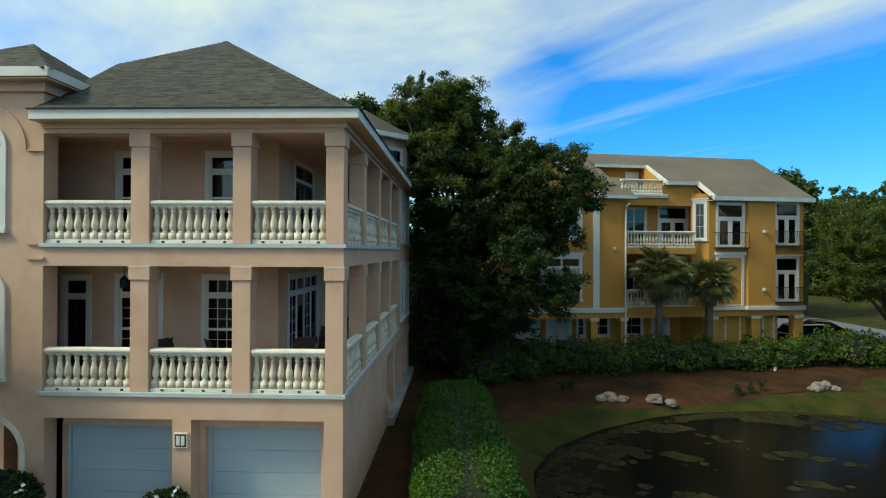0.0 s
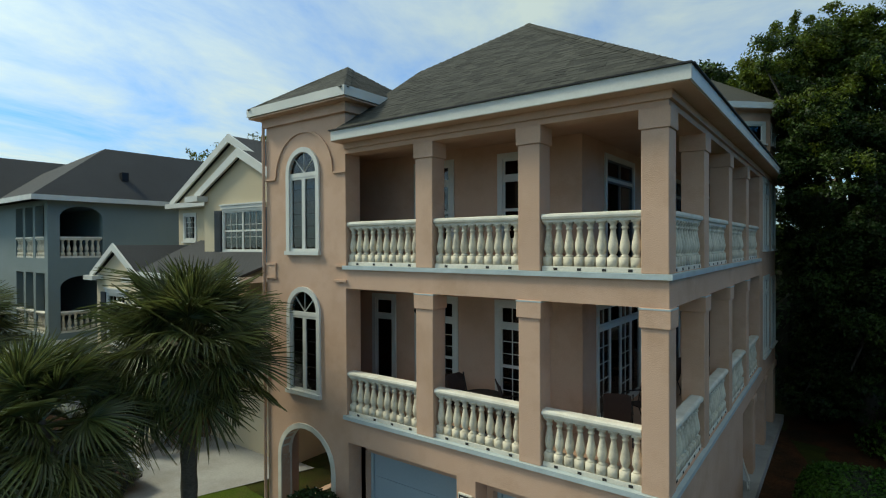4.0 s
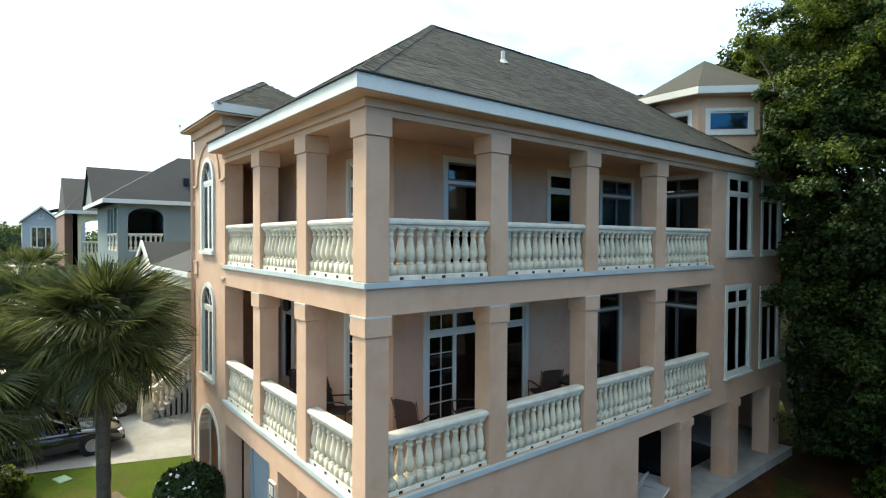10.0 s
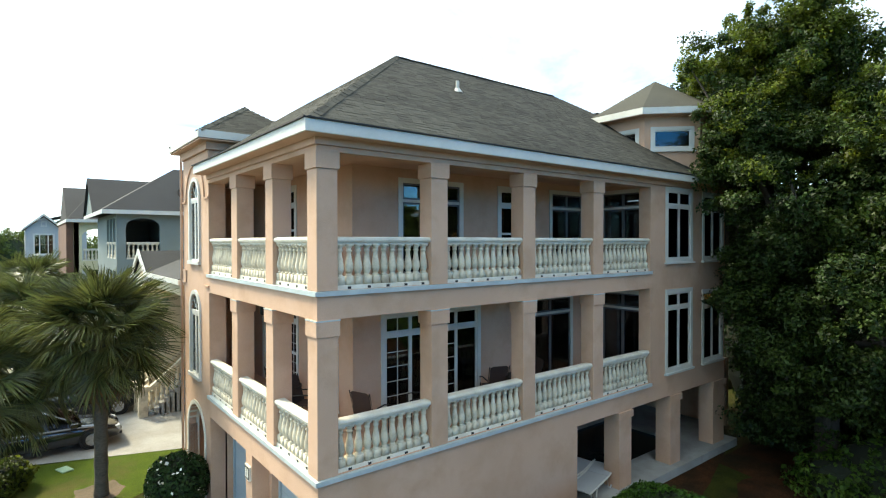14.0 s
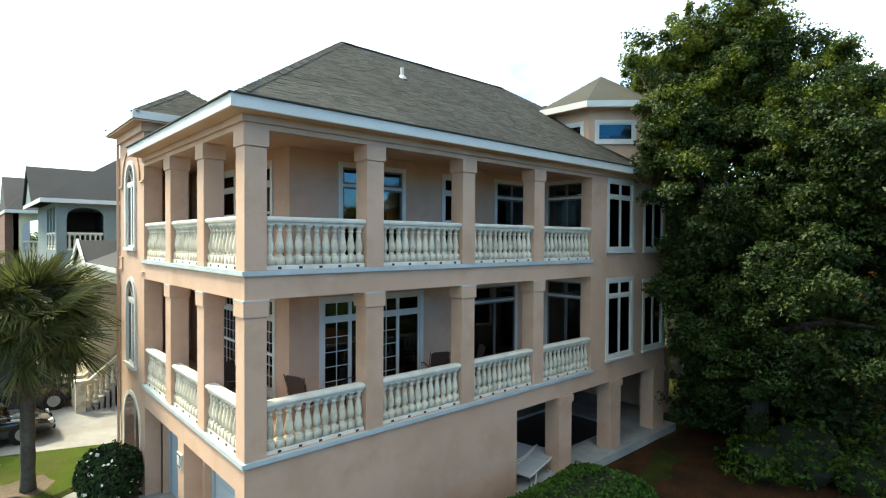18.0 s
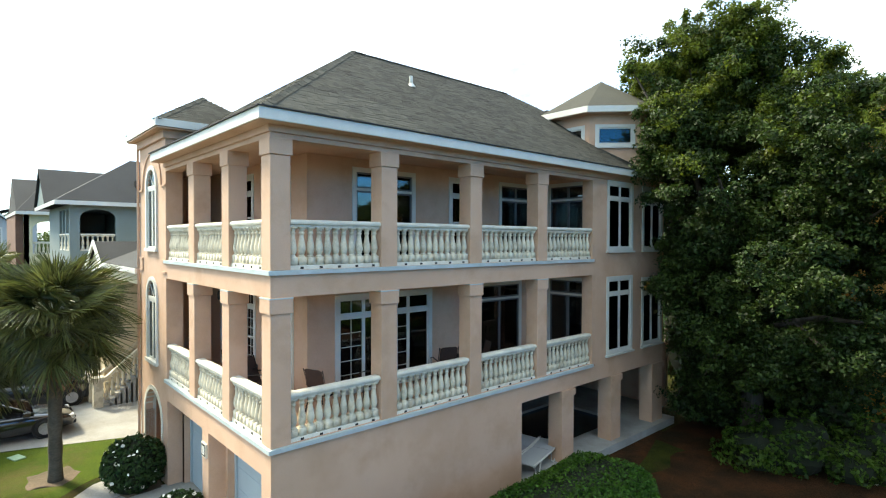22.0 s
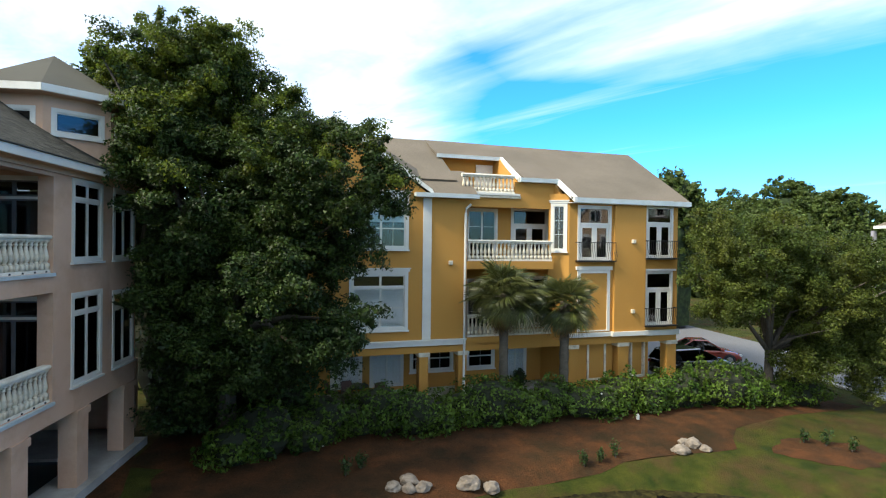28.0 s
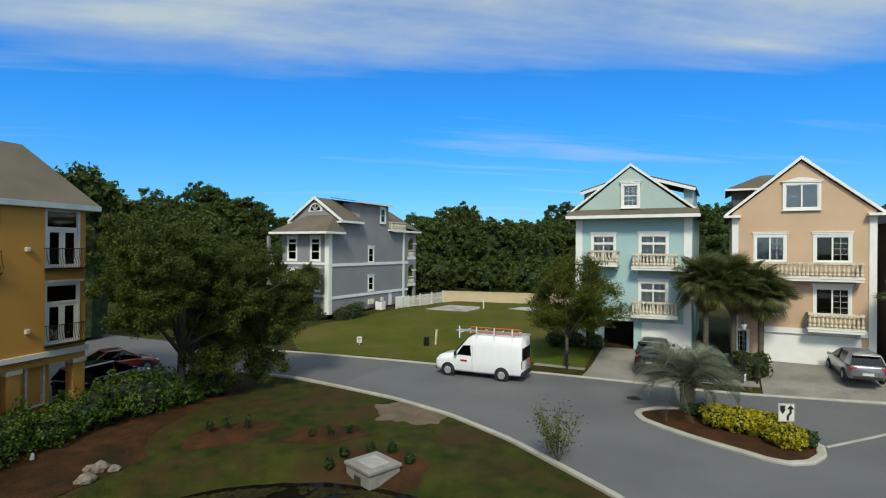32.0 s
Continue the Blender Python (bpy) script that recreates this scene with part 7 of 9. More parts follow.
part("roof_plane", slope_quad((70.9, 43.9, 10.1), (70.9, KY + KH, 10.1), (66.5, KY, 13.5), None), SHINGLE_TAN, K)
part("roof_plane", slope_quad((63.8, KY, 13.5), (63.8, 44.9, 11.0), (70.9, 43.9, 10.1), (66.5, KY, 13.5)), SHINGLE_TAN, K)
part("front_roof", slope_quad((50.6, 43.7, 9.5), (50.6, 51.8, 9.5), (53.75, 48.9, 11.5), (53.75, 45.2, 11.5)), SHINGLE_TAN, K)
part("front_roof", slope_quad((50.6, 43.7, 9.5), (53.9, 43.7, 9.5), (53.75, 45.2, 11.5), None), SHINGLE_TAN, K)
part("front_roof", slope_quad((50.6, 51.8, 9.5), (53.9, 51.8, 9.5), (53.75, 48.9, 11.5), None), SHINGLE_TAN, K)
part("soffit", Geo().box(50.62, 53.9, 43.72, 51.78, 9.42, 9.46), WHITE_TRIM, K)
part("gable", Geo().prism([(53.7, KY - 3.75, 10.8), (53.7, KY + 3.75, 10.8), (53.7, KY, 13.35)], (0.3, 0, 0)), SIDING, K)
part("wall", Geo().box(53.7, 68.1, 44.5, 44.7, 9.6, 11.0).box(53.7, 68.1, 51.0, 51.2, 9.6, 10.9).box(53.7, 54.0, 44.7, 51.0, 9.6, 10.8), SIDING, K)
fan = [(53.62, KY + 0.72 * math.cos(math.pi * i / 12), 12.0 + 0.72 * math.sin(math.pi * i / 12)) for i in range(13)]
part("fanlight", Geo().prism([(53.66, KY + (y - KY) * 1.4, 12.0 + (z - 12.0) * 1.32 - 0.12) for _, y, z in fan], (0.03, 0, 0)), WHITE_TRIM, K, "white half-round attic window")
part("pane", Geo().prism(fan, (0.02, 0, 0)), GLASS, K)
for a in (45, 90, 135):
    part("glazing_bar", Geo().tube([(53.6, KY, 12.0), (53.6, KY + 0.72 * math.cos(radians(a)), 12.0 + 0.72 * math.sin(radians(a)))], 0.035, 4), WHITE_TRIM, K)
for q in (-1, 1):
    part("barge_board", Geo().prism([(KX - 0.02, KY + q * KH, 10.6), (KX - 0.02, KY + q * KH, 10.86), (KX - 0.02, KY, 13.6), (KX - 0.02, KY, 13.26)], (0.15, 0, 0)), WHITE_TRIM, K, "white barge board")
    part("eave_return", Geo().box(KX - 0.02, 53.7, KY + q * 3.5 - 0.5, KY + q * 3.5 + 0.45, 10.55, 10.75), WHITE_TRIM, K)
fascia([(50.6, 51.8), (50.6, 43.7), (53.9, 43.7)], 9.28, 9.52, WHITE_TRIM, K)
fascia([(KX + 0.14, KY - KH), (57.5, KY - KH)], 10.56, 10.8, WHITE_TRIM, K)
fascia([(63.8, 43.95), (70.9, 43.9), (70.9, KY + KH)], 9.86, 10.1, WHITE_TRIM, K)
part("dormer", Geo().box(57.52, 63.6, 44.5, 46.9, 11.01, 13.1), SIDING, K)
part("dormer_roof", slope_quad((56.3, 44.0, 13.16), (63.9, 44.0, 13.16), (63.9, KY, 13.72), (56.3, KY, 13.72)), SHINGLE_TAN, K)
fascia([(56.3, 44.0), (63.9, 44.0)], 12.98, 13.18, WHITE_TRIM, K)
balcony(km @ Matrix.Translation((11.6, 0, 10.2)), 3.4, 0.5, K, 22, False)
# end porches: two storeys of arches with rails
for z in (3.05, 6.65):
    part("porch_floor", Geo().box(68.3, 70.5, 44.5, 51, z - 0.35, z), WHITE_TRIM, K)
    part("porch_post", Geo().box(68.3, 68.5, 44.5, 44.8, z, z + 3.2), SIDING, K)
    part("porch_post", Geo().box(70.15, 70.5, 44.5, 44.85, z, z + 3.2), SIDING, K)
    part("arch", Geo().box(68.5, 70.15, 44.5, 44.75, z + 2.55, z + 3.25).prism([(68.5, 44.5, z + 1.75), (68.72, 44.5, z + 2.25), (69.1, 44.5, z + 2.55), (68.5, 44.5, z + 2.55)], (0, 0.25, 0)).prism([(70.15, 44.5, z + 1.75), (69.93, 44.5, z + 2.25), (69.55, 44.5, z + 2.55), (70.15, 44.5, z + 2.55)], (0, 0.25, 0)), SIDING, K)
    part("capital", Geo().box(70.05, 70.6, 44.42, 44.9, z + 1.7, z + 1.85), WHITE_TRIM, K)
    balustrade(pose(68.5, 44.6, z), 1.65, 0.95, 8, K, mesh=BALUSTER_LOW)
part("porch_post", Geo().box(70.15, 70.5, 44.5, 44.85, 0.4, 2.7), SIDING, K)
part("porch_roof", Geo().box(68.0, 70.8, 44.1, 51.2, 9.88, 10.05), WHITE_TRIM, K)
for z in (2.8, 6.1):
    part("porch_post", Geo().box(50.7, 51.0, 51.9, 52.2, z, z + 3.0), SIDING, K)
    part("porch_floor", Geo().box(50.7, 52, 51.2, 52.2, z - 0.3, z), WHITE_TRIM, K)
    balustrade(pose(50.8, 52.1, z, 0, 0, -90), 0.9, 0.95, 4, K, mesh=BALUSTER_LOW)

PAINT[0] = WHITE
# --- cream house next door
C = thing("house", (-18.5, 16, 0), "cream stucco house with white gables and dark shutters", "house")
wall("wall", face_pose(-23.6, 15.5, 0, "s"), 4.4, 0.0, 8.75, [(0.45, 1.4, 7.15, 8.25), (3.2, 3.55, 7.2, 8.25)], CREAM, C)
wall("wall", face_pose(-19.25, 14.2, 0, "s"), 4.9, 0.0, 8.75, [(1.25, 3.6, 6.72, 8.12)], CREAM, C)
part("wall", Geo().box(-23.6, -23.4, 15.7, 26, 0, 8.75).box(-14.55, -14.35, 14.4, 26, 0, 8.75).box(-19.25, -19.05, 14.4, 15.6, 0, 8.75).box(-23.4, -14.5, 25.8, 26, 0, 8.75), CREAM, C)
part("inner_floor", Geo().box(-23.4, -14.6, 15.8, 25.8, 6.0, 6.1).box(-23.4, -14.6, 18, 18.1, 0, 8.7), DARK, C)
part("gable", Geo().prism([(-23.6, 15.5, 8.75), (-15.4, 15.5, 8.75), (-19.5, 15.5, 10.9)], (0, 0.2, 0)), CREAM, C)
part("gable", Geo().prism([(-19.25, 14.2, 8.75), (-14.4, 14.2, 8.75), (-16.85, 14.2, 9.95)], (0, 0.2, 0)), CREAM, C)
GXc = -16.85
for gx, gy, gz, hw, zb in ((-19.5, 15.36, 11.15, 4.5, 8.7), (GXc, 14.06, 10.15, 2.75, 8.7)):
    for s in (-1, 1):
        part("roof_plane", slope_quad((gx + s * hw, gy, zb), (gx + s * hw, 26.3, zb), (gx, 26.3, gz), (gx, gy, gz)), SHINGLE_DARK, C)
        part("barge_board", Geo().prism([(gx + s * hw, gy - 0.06, zb - 0.16), (gx + s * hw, gy - 0.06, zb + 0.1), (gx, gy - 0.06, gz + 0.06), (gx, gy - 0.06, gz - 0.26)], (0, 0.08, 0)), WHITE, C, "white barge board")
part("eave_return", Geo().box(-23.95, -19.2, 15.08, 15.5, 8.5, 8.7).box(-19.85, -19.0, 13.78, 14.2, 8.5, 8.7).box(-14.7, -14.1, 13.78, 14.2, 8.5, 8.7), WHITE, C)
window(face_pose(-23.2, 15.5, 7.1, "s"), 1.05, 1.2, C, (1,), (3, 4), 0.0, 0.12)
window(face_pose(-20.45, 15.5, 7.1, "s"), 0.5, 1.2, C, (1,), (1, 4), 0.0, 0.1)
window(face_pose(-18.05, 14.2, 6.68, "s"), 2.4, 1.5, C, (1, 1), (3, 3), 0.0, 0.08, sash=True, head=0.12)
SHUTTER = mat("charcoal shutters", (0.035, 0.037, 0.04), None, 3.0, 0.6)
for x in (-18.5, -15.6):
    sh = part("shutter", Geo().box(x, x + 0.42, 14.14, 14.2, 6.7, 8.15), SHUTTER, C, "charcoal louvred shutter")
    for i in range(16):
        part("slat", Geo().box(x + 0.04, x + 0.38, 14.125, 14.14, 6.76 + i * 0.086, 6.81 + i * 0.086), SHUTTER, sh)
# lower wing with its small gable, porch roof and stair
wall("wall", face_pose(-23.6, 12.3, 0, "s"), 3.4, 0.0, 5.9, [(0.95, 2.5, 3.4, 5.15)], CREAM, C)
part("wall", Geo().box(-20.4, -20.2, 12.5, 15.5, 0, 5.6).box(-23.6, -23.4, 12.5, 15.5, 0, 5.6), CREAM, C)
part("gable", Geo().prism([(-23.4, 12.3, 5.9), (-20.3, 12.3, 5.9), (-21.85, 12.3, 6.72)], (0, 0.2, 0)), CREAM, C)
for s in (-1, 1):
    part("roof_plane", slope_quad((-21.85 + s * 1.95, 12.16, 5.83), (-21.85 + s * 1.95, 15.5, 5.83), (-21.85, 15.5, 6.95), (-21.85, 12.16, 6.95)), SHINGLE_DARK, C)
    part("barge_board", Geo().prism([(-21.85 + s * 1.95, 12.12, 5.68), (-21.85 + s * 1.95, 12.12, 5.9), (-21.85, 12.12, 7.02), (-21.85, 12.12, 6.76)], (0, 0.07, 0)), WHITE, C, "white barge board")
    part("eave_return", Geo().box(-21.85 + s * 1.6 - 0.4, -21.85 + s * 1.6 + 0.4, 11.92, 12.3, 5.65, 5.82), WHITE, C)
part("roof_plane", slope_quad((-21.0, 12.2, 6.0), (-14.0, 12.2, 6.05), (-14.0, 14.2, 6.72), (-21.8, 15.5, 7.15)), SHINGLE_DARK, C)
fascia([(-20.0, 12.2), (-14.0, 12.2), (-14.0, 14.2)], 5.85, 6.03, WHITE, C)
part("porch_beam", Geo().box(-20.2, -14.2, 12.35, 12.6, 5.45, 5.88), CREAM, C)
part("porch_floor", Geo().box(-20.2, -14.3, 13.6, 14.2, 2.4, 2.6), CREAM, C)
window(face_pose(-22.7, 12.3, 3.35, "s"), 1.6, 1.85, C, (1, 1), (2, 3), 0.0, 0.09, sash=True, head=0.12)
for x in (-23.15, -21.05):
    part("shutter", Geo().box(x, x + 0.4, 12.24, 12.3, 3.35, 5.2), SHUTTER, C)
SX0, SX1, SY = -20.15, -19.05, 12.1
stair = part("stair", Geo().prism([(SX0, SY, 0.0), (SX0, 15.0, 0.0), (SX0, 15.0, 2.4), (SX0, SY + 2.7, 2.4)], (SX1 - SX0, 0, 0)), CREAM, C, "cream stair with pale treads")
for i in range(14):
    y = SY + i * 0.2
    part("tread", Geo().box(SX0, SX1 + 0.03, y - 0.03, y + 0.24, 0.001 * i, 0.18 + i * 0.18), PAVE, stair)
for x in (SX1 - 0.1, SX0 - 0.1):
    part("newel", Geo().box(x - 0.17, x + 0.17, SY - 0.4, SY - 0.06, 0, 1.2).box(x - 0.22, x + 0.22, SY - 0.45, SY - 0.01, 1.2, 1.32), STONE, stair)
    part("hand_rail", Geo().prism([(x - 0.1, SY - 0.1, 1.02), (x - 0.1, SY - 0.1, 1.17), (x - 0.1, SY + 2.8, 3.62), (x - 0.1, SY + 2.8, 3.47)], (0.2, 0, 0)), STONE, stair)
    for i in range(13):
        piece("baluster", BALUSTER_LOW, pose(x, SY + 0.1 + i * 0.2, 0.3 + i * 0.178) @ Matrix.Diagonal((0.9, 0.9, 1.1, 1)), stair)

# --- grey-green house beyond
D = thing("house", (-33, 18, 0), "grey-green stucco house with arched porches and a charcoal roof", "house")
dm = face_pose(-28.5, 12.2, 0, "e")


def arch_holes(g, m):
    for z in (5.6, 8.7):
        arch_fill(g, m, 0.45, 2.15, 0, z, 0.5)


wall("wall", dm, 13.0, 0.0, 8.95, [(0.45, 2.15, 3.1, 5.6), (0.45, 2.15, 6.4, 8.7)], GREYGREEN, D, thick=0.3, extra=arch_holes)
dm2 = face_pose(-37.5, 12.2, 0, "s")
wall("wall", dm2, 8.698, 0.0, 8.95, [(7.5, 8.6, 3.1, 5.75), (6.2, 7.2, 3.1, 5.75), (4.9, 5.9, 3.1, 5.75), (7.5, 8.6, 6.4, 8.7), (6.2, 7.2, 6.4, 8.7), (4.9, 5.9, 6.4, 8.7)], GREYGREEN, D, thick=0.3)
wall("wall", face_pose(-37.5, 15.3, 0, "s"), 8.7, 0.0, 8.95, [(7.0, 8.2, 6.5, 8.8), (7.0, 8.2, 3.2, 5.5)], GREYGREEN, D)
window(face_pose(-30.6, 15.3, 6.45, "s"), 1.3, 2.4, D, (1,), (2, 3), 0.4, 0.13, name="porch_door")
window(face_pose(-30.6, 15.3, 3.15, "s"), 1.3, 2.4, D, (1,), (2, 3), 0.4, 0.13, name="porch_door")
part("porch_floor", Geo().box(-37.4, -28.7, 12.3, 15.3, 2.8, 3.1).box(-37.4, -28.7, 12.3, 15.3, 6.1, 6.4).box(-37.4, -28.7, 12.5, 25.0, 8.75, 8.9), GREYGREEN, D)
part("wall", Geo().box(-37.5, -28.5, 25.0, 25.2, 0, 8.95).box(-37.5, -37.2, 12.5, 25, 0, 8.95), GREYGREEN, D)
part("porch_trim", Geo().box(-28.45, -28.3, 12.0, 15.2, 2.55, 2.85), WHITE, D)
for z in (3.1, 6.4):
    balustrade(pose(-28.62, 12.67, z, 0, 0, 90), 1.65, 0.95, 7, D, mesh=BALUSTER_LOW)
    for u, w_ in ((7.5, 1.1), (6.2, 1.0), (4.9, 1.0)):
        balustrade(pose(-37.5 + u, 12.3, z), w_, 0.95, 5, D, mesh=BALUSTER_LOW)
part("roof_plane", slope_quad((-27.95, 11.5, 9.1), (-27.95, 25.8, 9.1), (-31.75, 21.5, 11.95), (-31.75, 15.75, 11.95)), SHINGLE_DARK, D)
part("roof_plane", slope_quad((-27.95, 11.5, 9.1), (-38.1, 11.5, 9.1), (-31.75, 15.75, 11.95), None), SHINGLE_DARK, D)
part("roof_plane", slope_quad((-38.1, 11.5, 9.1), (-38.1, 25.8, 9.1), (-31.75, 21.5, 11.95), (-31.75, 15.75, 11.95)), SHINGLE_DARK, D)
part("roof_plane", slope_quad((-32.4, 11.45, 9.12), (-32.4, 18.5, 9.12), (-35.6, 18.5, 11.45), (-35.6, 11.45, 11.45)), SHINGLE_DARK, D)
part("roof_plane", slope_quad((-38.5, 11.45, 9.12), (-38.5, 18.5, 9.12), (-35.6, 18.5, 11.45), (-35.6, 11.45, 11.45)), SHINGLE_DARK, D)
part("gable", Geo().prism([(-38.2, 11.6, 9.1), (-32.7, 11.6, 9.1), (-35.6, 11.6, 11.3)], (0, 0.2, 0)), GREYGREEN, D)
fascia([(-38.1, 11.5), (-27.95, 11.5), (-27.95, 25.8)], 8.88, 9.1, WHITE, D)
part("roof_vent", Geo().box(-29.5, -29.2, 15.5, 15.8, 10.1, 10.5), METAL, D)
D.matrix_basis = pose(-32.45, 17.85, 0)

# --- pale yellow house with brick, and a pale grey gabled house down the street
F = thing("house", (-48, 16, 0), "pale yellow stucco house with an arched porch", "house")
wall("wall", face_pose(-44, 11.2, 0, "e"), 10.0, 0.0, 9.0, [(0.5, 2.6, 5.9, 8.4), (0.5, 2.6, 2.8, 5.2)], PALE_YELLOW, F, thick=0.3, extra=lambda g, m: arch_fill(g, m, 0.5, 2.6, 0, 8.4, 0.6))
part("wall", Geo().box(-52, -44, 11.2, 11.5, 5.2, 5.9).box(-52, -44, 11.2, 11.5, 8.4, 9.0).box(-46.5, -46.1, 11.2, 11.5, 0, 9).box(-44.4, -44.0, 11.2, 11.5, 0, 9).box(-52, -44.3, 14.0, 14.2, 0, 9.0), PALE_YELLOW, F)
part("wing", Geo().box(-55, -44.6, 10.72, 11.19, 0, 9.0), BRICK, F, "brown brick wing")
part("roof_plane", slope_quad((-43.4, 10.7, 9.1), (-43.4, 21.5, 9.1), (-48, 19, 12.2), (-48, 13.2, 12.2)), SHINGLE_DARK, F)
part("roof_plane", slope_quad((-43.4, 10.7, 9.1), (-56, 10.7, 9.1), (-53, 13.2, 12.2), (-48, 13.2, 12.2)), SHINGLE_DARK, F)
part("gable", Geo().prism([(-44.0, 10.75, 9.0), (-53, 10.75, 9.0), (-48.5, 10.75, 11.9)], (0, 3, 0)), SHINGLE_DARK, F)
fascia([(-56, 10.7), (-43.4, 10.7), (-43.4, 21.5)], 8.88, 9.12, WHITE, F)
balustrade(pose(-44.15, 11.75, 5.9, 0, 0, 90), 2.0, 0.95, 8, F, mesh=BALUSTER_LOW)
H2 = thing("house", (-70, 10, 0), "pale grey gabled house down the street", "house")
wall("wall", face_pose(-66, 8.35, 0, "e"), 3.2, 0.0, 8.7, [(0.75, 2.45, 6.1, 8.2)], PALE_GREY, H2)
part("wall", Geo().box(-75, -66.2, 8.35, 8.55, 0, 8.7).box(-75, -66.2, 11.35, 11.55, 0, 8.7), PALE_GREY, H2)
part("gable", Geo().prism([(-66, 8.35, 8.7), (-66, 11.55, 8.7), (-66, 9.95, 10.1)], (-0.2, 0, 0)), PALE_GREY, H2)
for s in (-1, 1):
    part("roof_plane", slope_quad((-65.6, 9.95 + s * 1.85, 8.7), (-76, 9.95 + s * 1.85, 8.7), (-76, 9.95, 10.35), (-65.6, 9.95, 10.35)), SHINGLE_DARK, H2)
    part("barge_board", Geo().prism([(-65.58, 9.95 + s * 1.85, 8.6), (-65.58, 9.95 + s * 1.85, 8.8), (-65.58, 9.95, 10.45), (-65.58, 9.95, 10.2)], (0.05, 0, 0)), WHITE, H2, "white barge board")
part("roof_plane", slope_quad((-68, 10.4, 10.0), (-80, 10.4, 10.0), (-80, 13.6, 10.9), (-68, 13.6, 10.9)), SHINGLE_DARK, H2)
part("wall", Geo().box(-80, -68.2, 11.6, 14.0, 0, 10.0), PALE_GREY, H2)
window(face_pose(-66, 9.0, 6.0, "e"), 1.9, 2.3, H2, (1, 1.6, 1), (1, 2), 0.0, 0.12)
window(face_pose(-66, 9.7, 9.1, "e"), 0.5, 0.5, H2, (1,), (1, 1), 0.0, 0.08)

# ---- vehicles ----
PAINT_BLACK = mat("black car paint", (0.012, 0.013, 0.016), None, 2.0, 0.18, spec=0.6, coat=1.0, fine=0.02)
PAINT_WHITE = mat("white van paint", (0.78, 0.79, 0.80), (0.74, 0.75, 0.77), 2.0, 0.3, coat=0.6, fine=0.02)
PAINT_GREY = mat("grey car paint", (0.24, 0.24, 0.25), (0.22, 0.22, 0.23), 2.0, 0.28, metal=0.5, coat=0.8, fine=0.02)
PAINT_RED = mat("dark red car paint", (0.26, 0.035, 0.02), (0.22, 0.03, 0.02), 2.0, 0.25, coat=0.8, fine=0.02)
TYRE = mat("tyre rubber", (0.018, 0.018, 0.018), None, 5.0, 0.85)
RIM = mat("alloy wheel", (0.45, 0.45, 0.46), None, 5.0, 0.35, metal=0.35)
TRIM = mat("black plastic", (0.02, 0.02, 0.022), None, 5.0, 0.6)
LAMP_RED = mat("red lamp glass", (0.42, 0.02, 0.015), None, 5.0, 0.15, spec=0.6)
LAMP_CLEAR = mat("clear lamp glass", (0.62, 0.63, 0.64), None, 5.0, 0.1, spec=0.7)
ORANGE = mat("orange fibreglass", (0.62, 0.16, 0.04), None, 4.0, 0.5)


def loft(g, rings, m):
    """Skin over rings of half outlines (y >= 0, bottom to top), mirrored about y = 0."""
    k = len(rings[0][1])
    full = []
    for x, half in rings:
        full.append([(x, y, z) for y, z in half] + [(x, -y, z) for y, z in reversed(half)])
    n = 2 * k
    vs = [p for r in full for p in r]
    fs = [(i * n + j, i * n + (j + 1) % n, (i + 1) * n + (j + 1) % n, (i + 1) * n + j) for i in range(len(full) - 1) for j in range(n)]
    fs += [tuple(range(n)), tuple(range((len(full) - 1) * n, len(full) * n))]
    return g.add(vs, fs, m)


def wheel(parent, m, r, w):
    """A tyre, a rim and five spokes about the y axis of m, outwards along -y."""
    t = part("wheel", Geo().lathe([(r * 0.62, -w / 2), (r * 0.93, -w / 2), (r, -w / 4), (r, w / 4), (r * 0.93, w / 2), (r * 0.62, w / 2)], 20, m @ pose(0, 0, 0, 90, 0, 0), False), TYRE, parent, smooth=True)
    g = Geo().lathe([(r * 0.64, -w * 0.42), (r * 0.64, w * 0.46), (r * 0.57, w * 0.46), (r * 0.55, w * 0.25), (0.01, w * 0.25)], 20, m @ pose(0, 0, 0, 90, 0, 0), False)
    for i in range(5):
        g.box(0.0, r * 0.6, -0.035, 0.035, w * 0.26, w * 0.42, m @ pose(0, 0, 0, 90, 0, 0) @ pose(0, 0, 0, 0, 0, i * 72))
    g.lathe([(r * 0.15, w * 0.2), (r * 0.14, w * 0.45)], 10, m @ pose(0, 0, 0, 90, 0, 0))
    part("rim", g, RIM, t, "alloy rim")


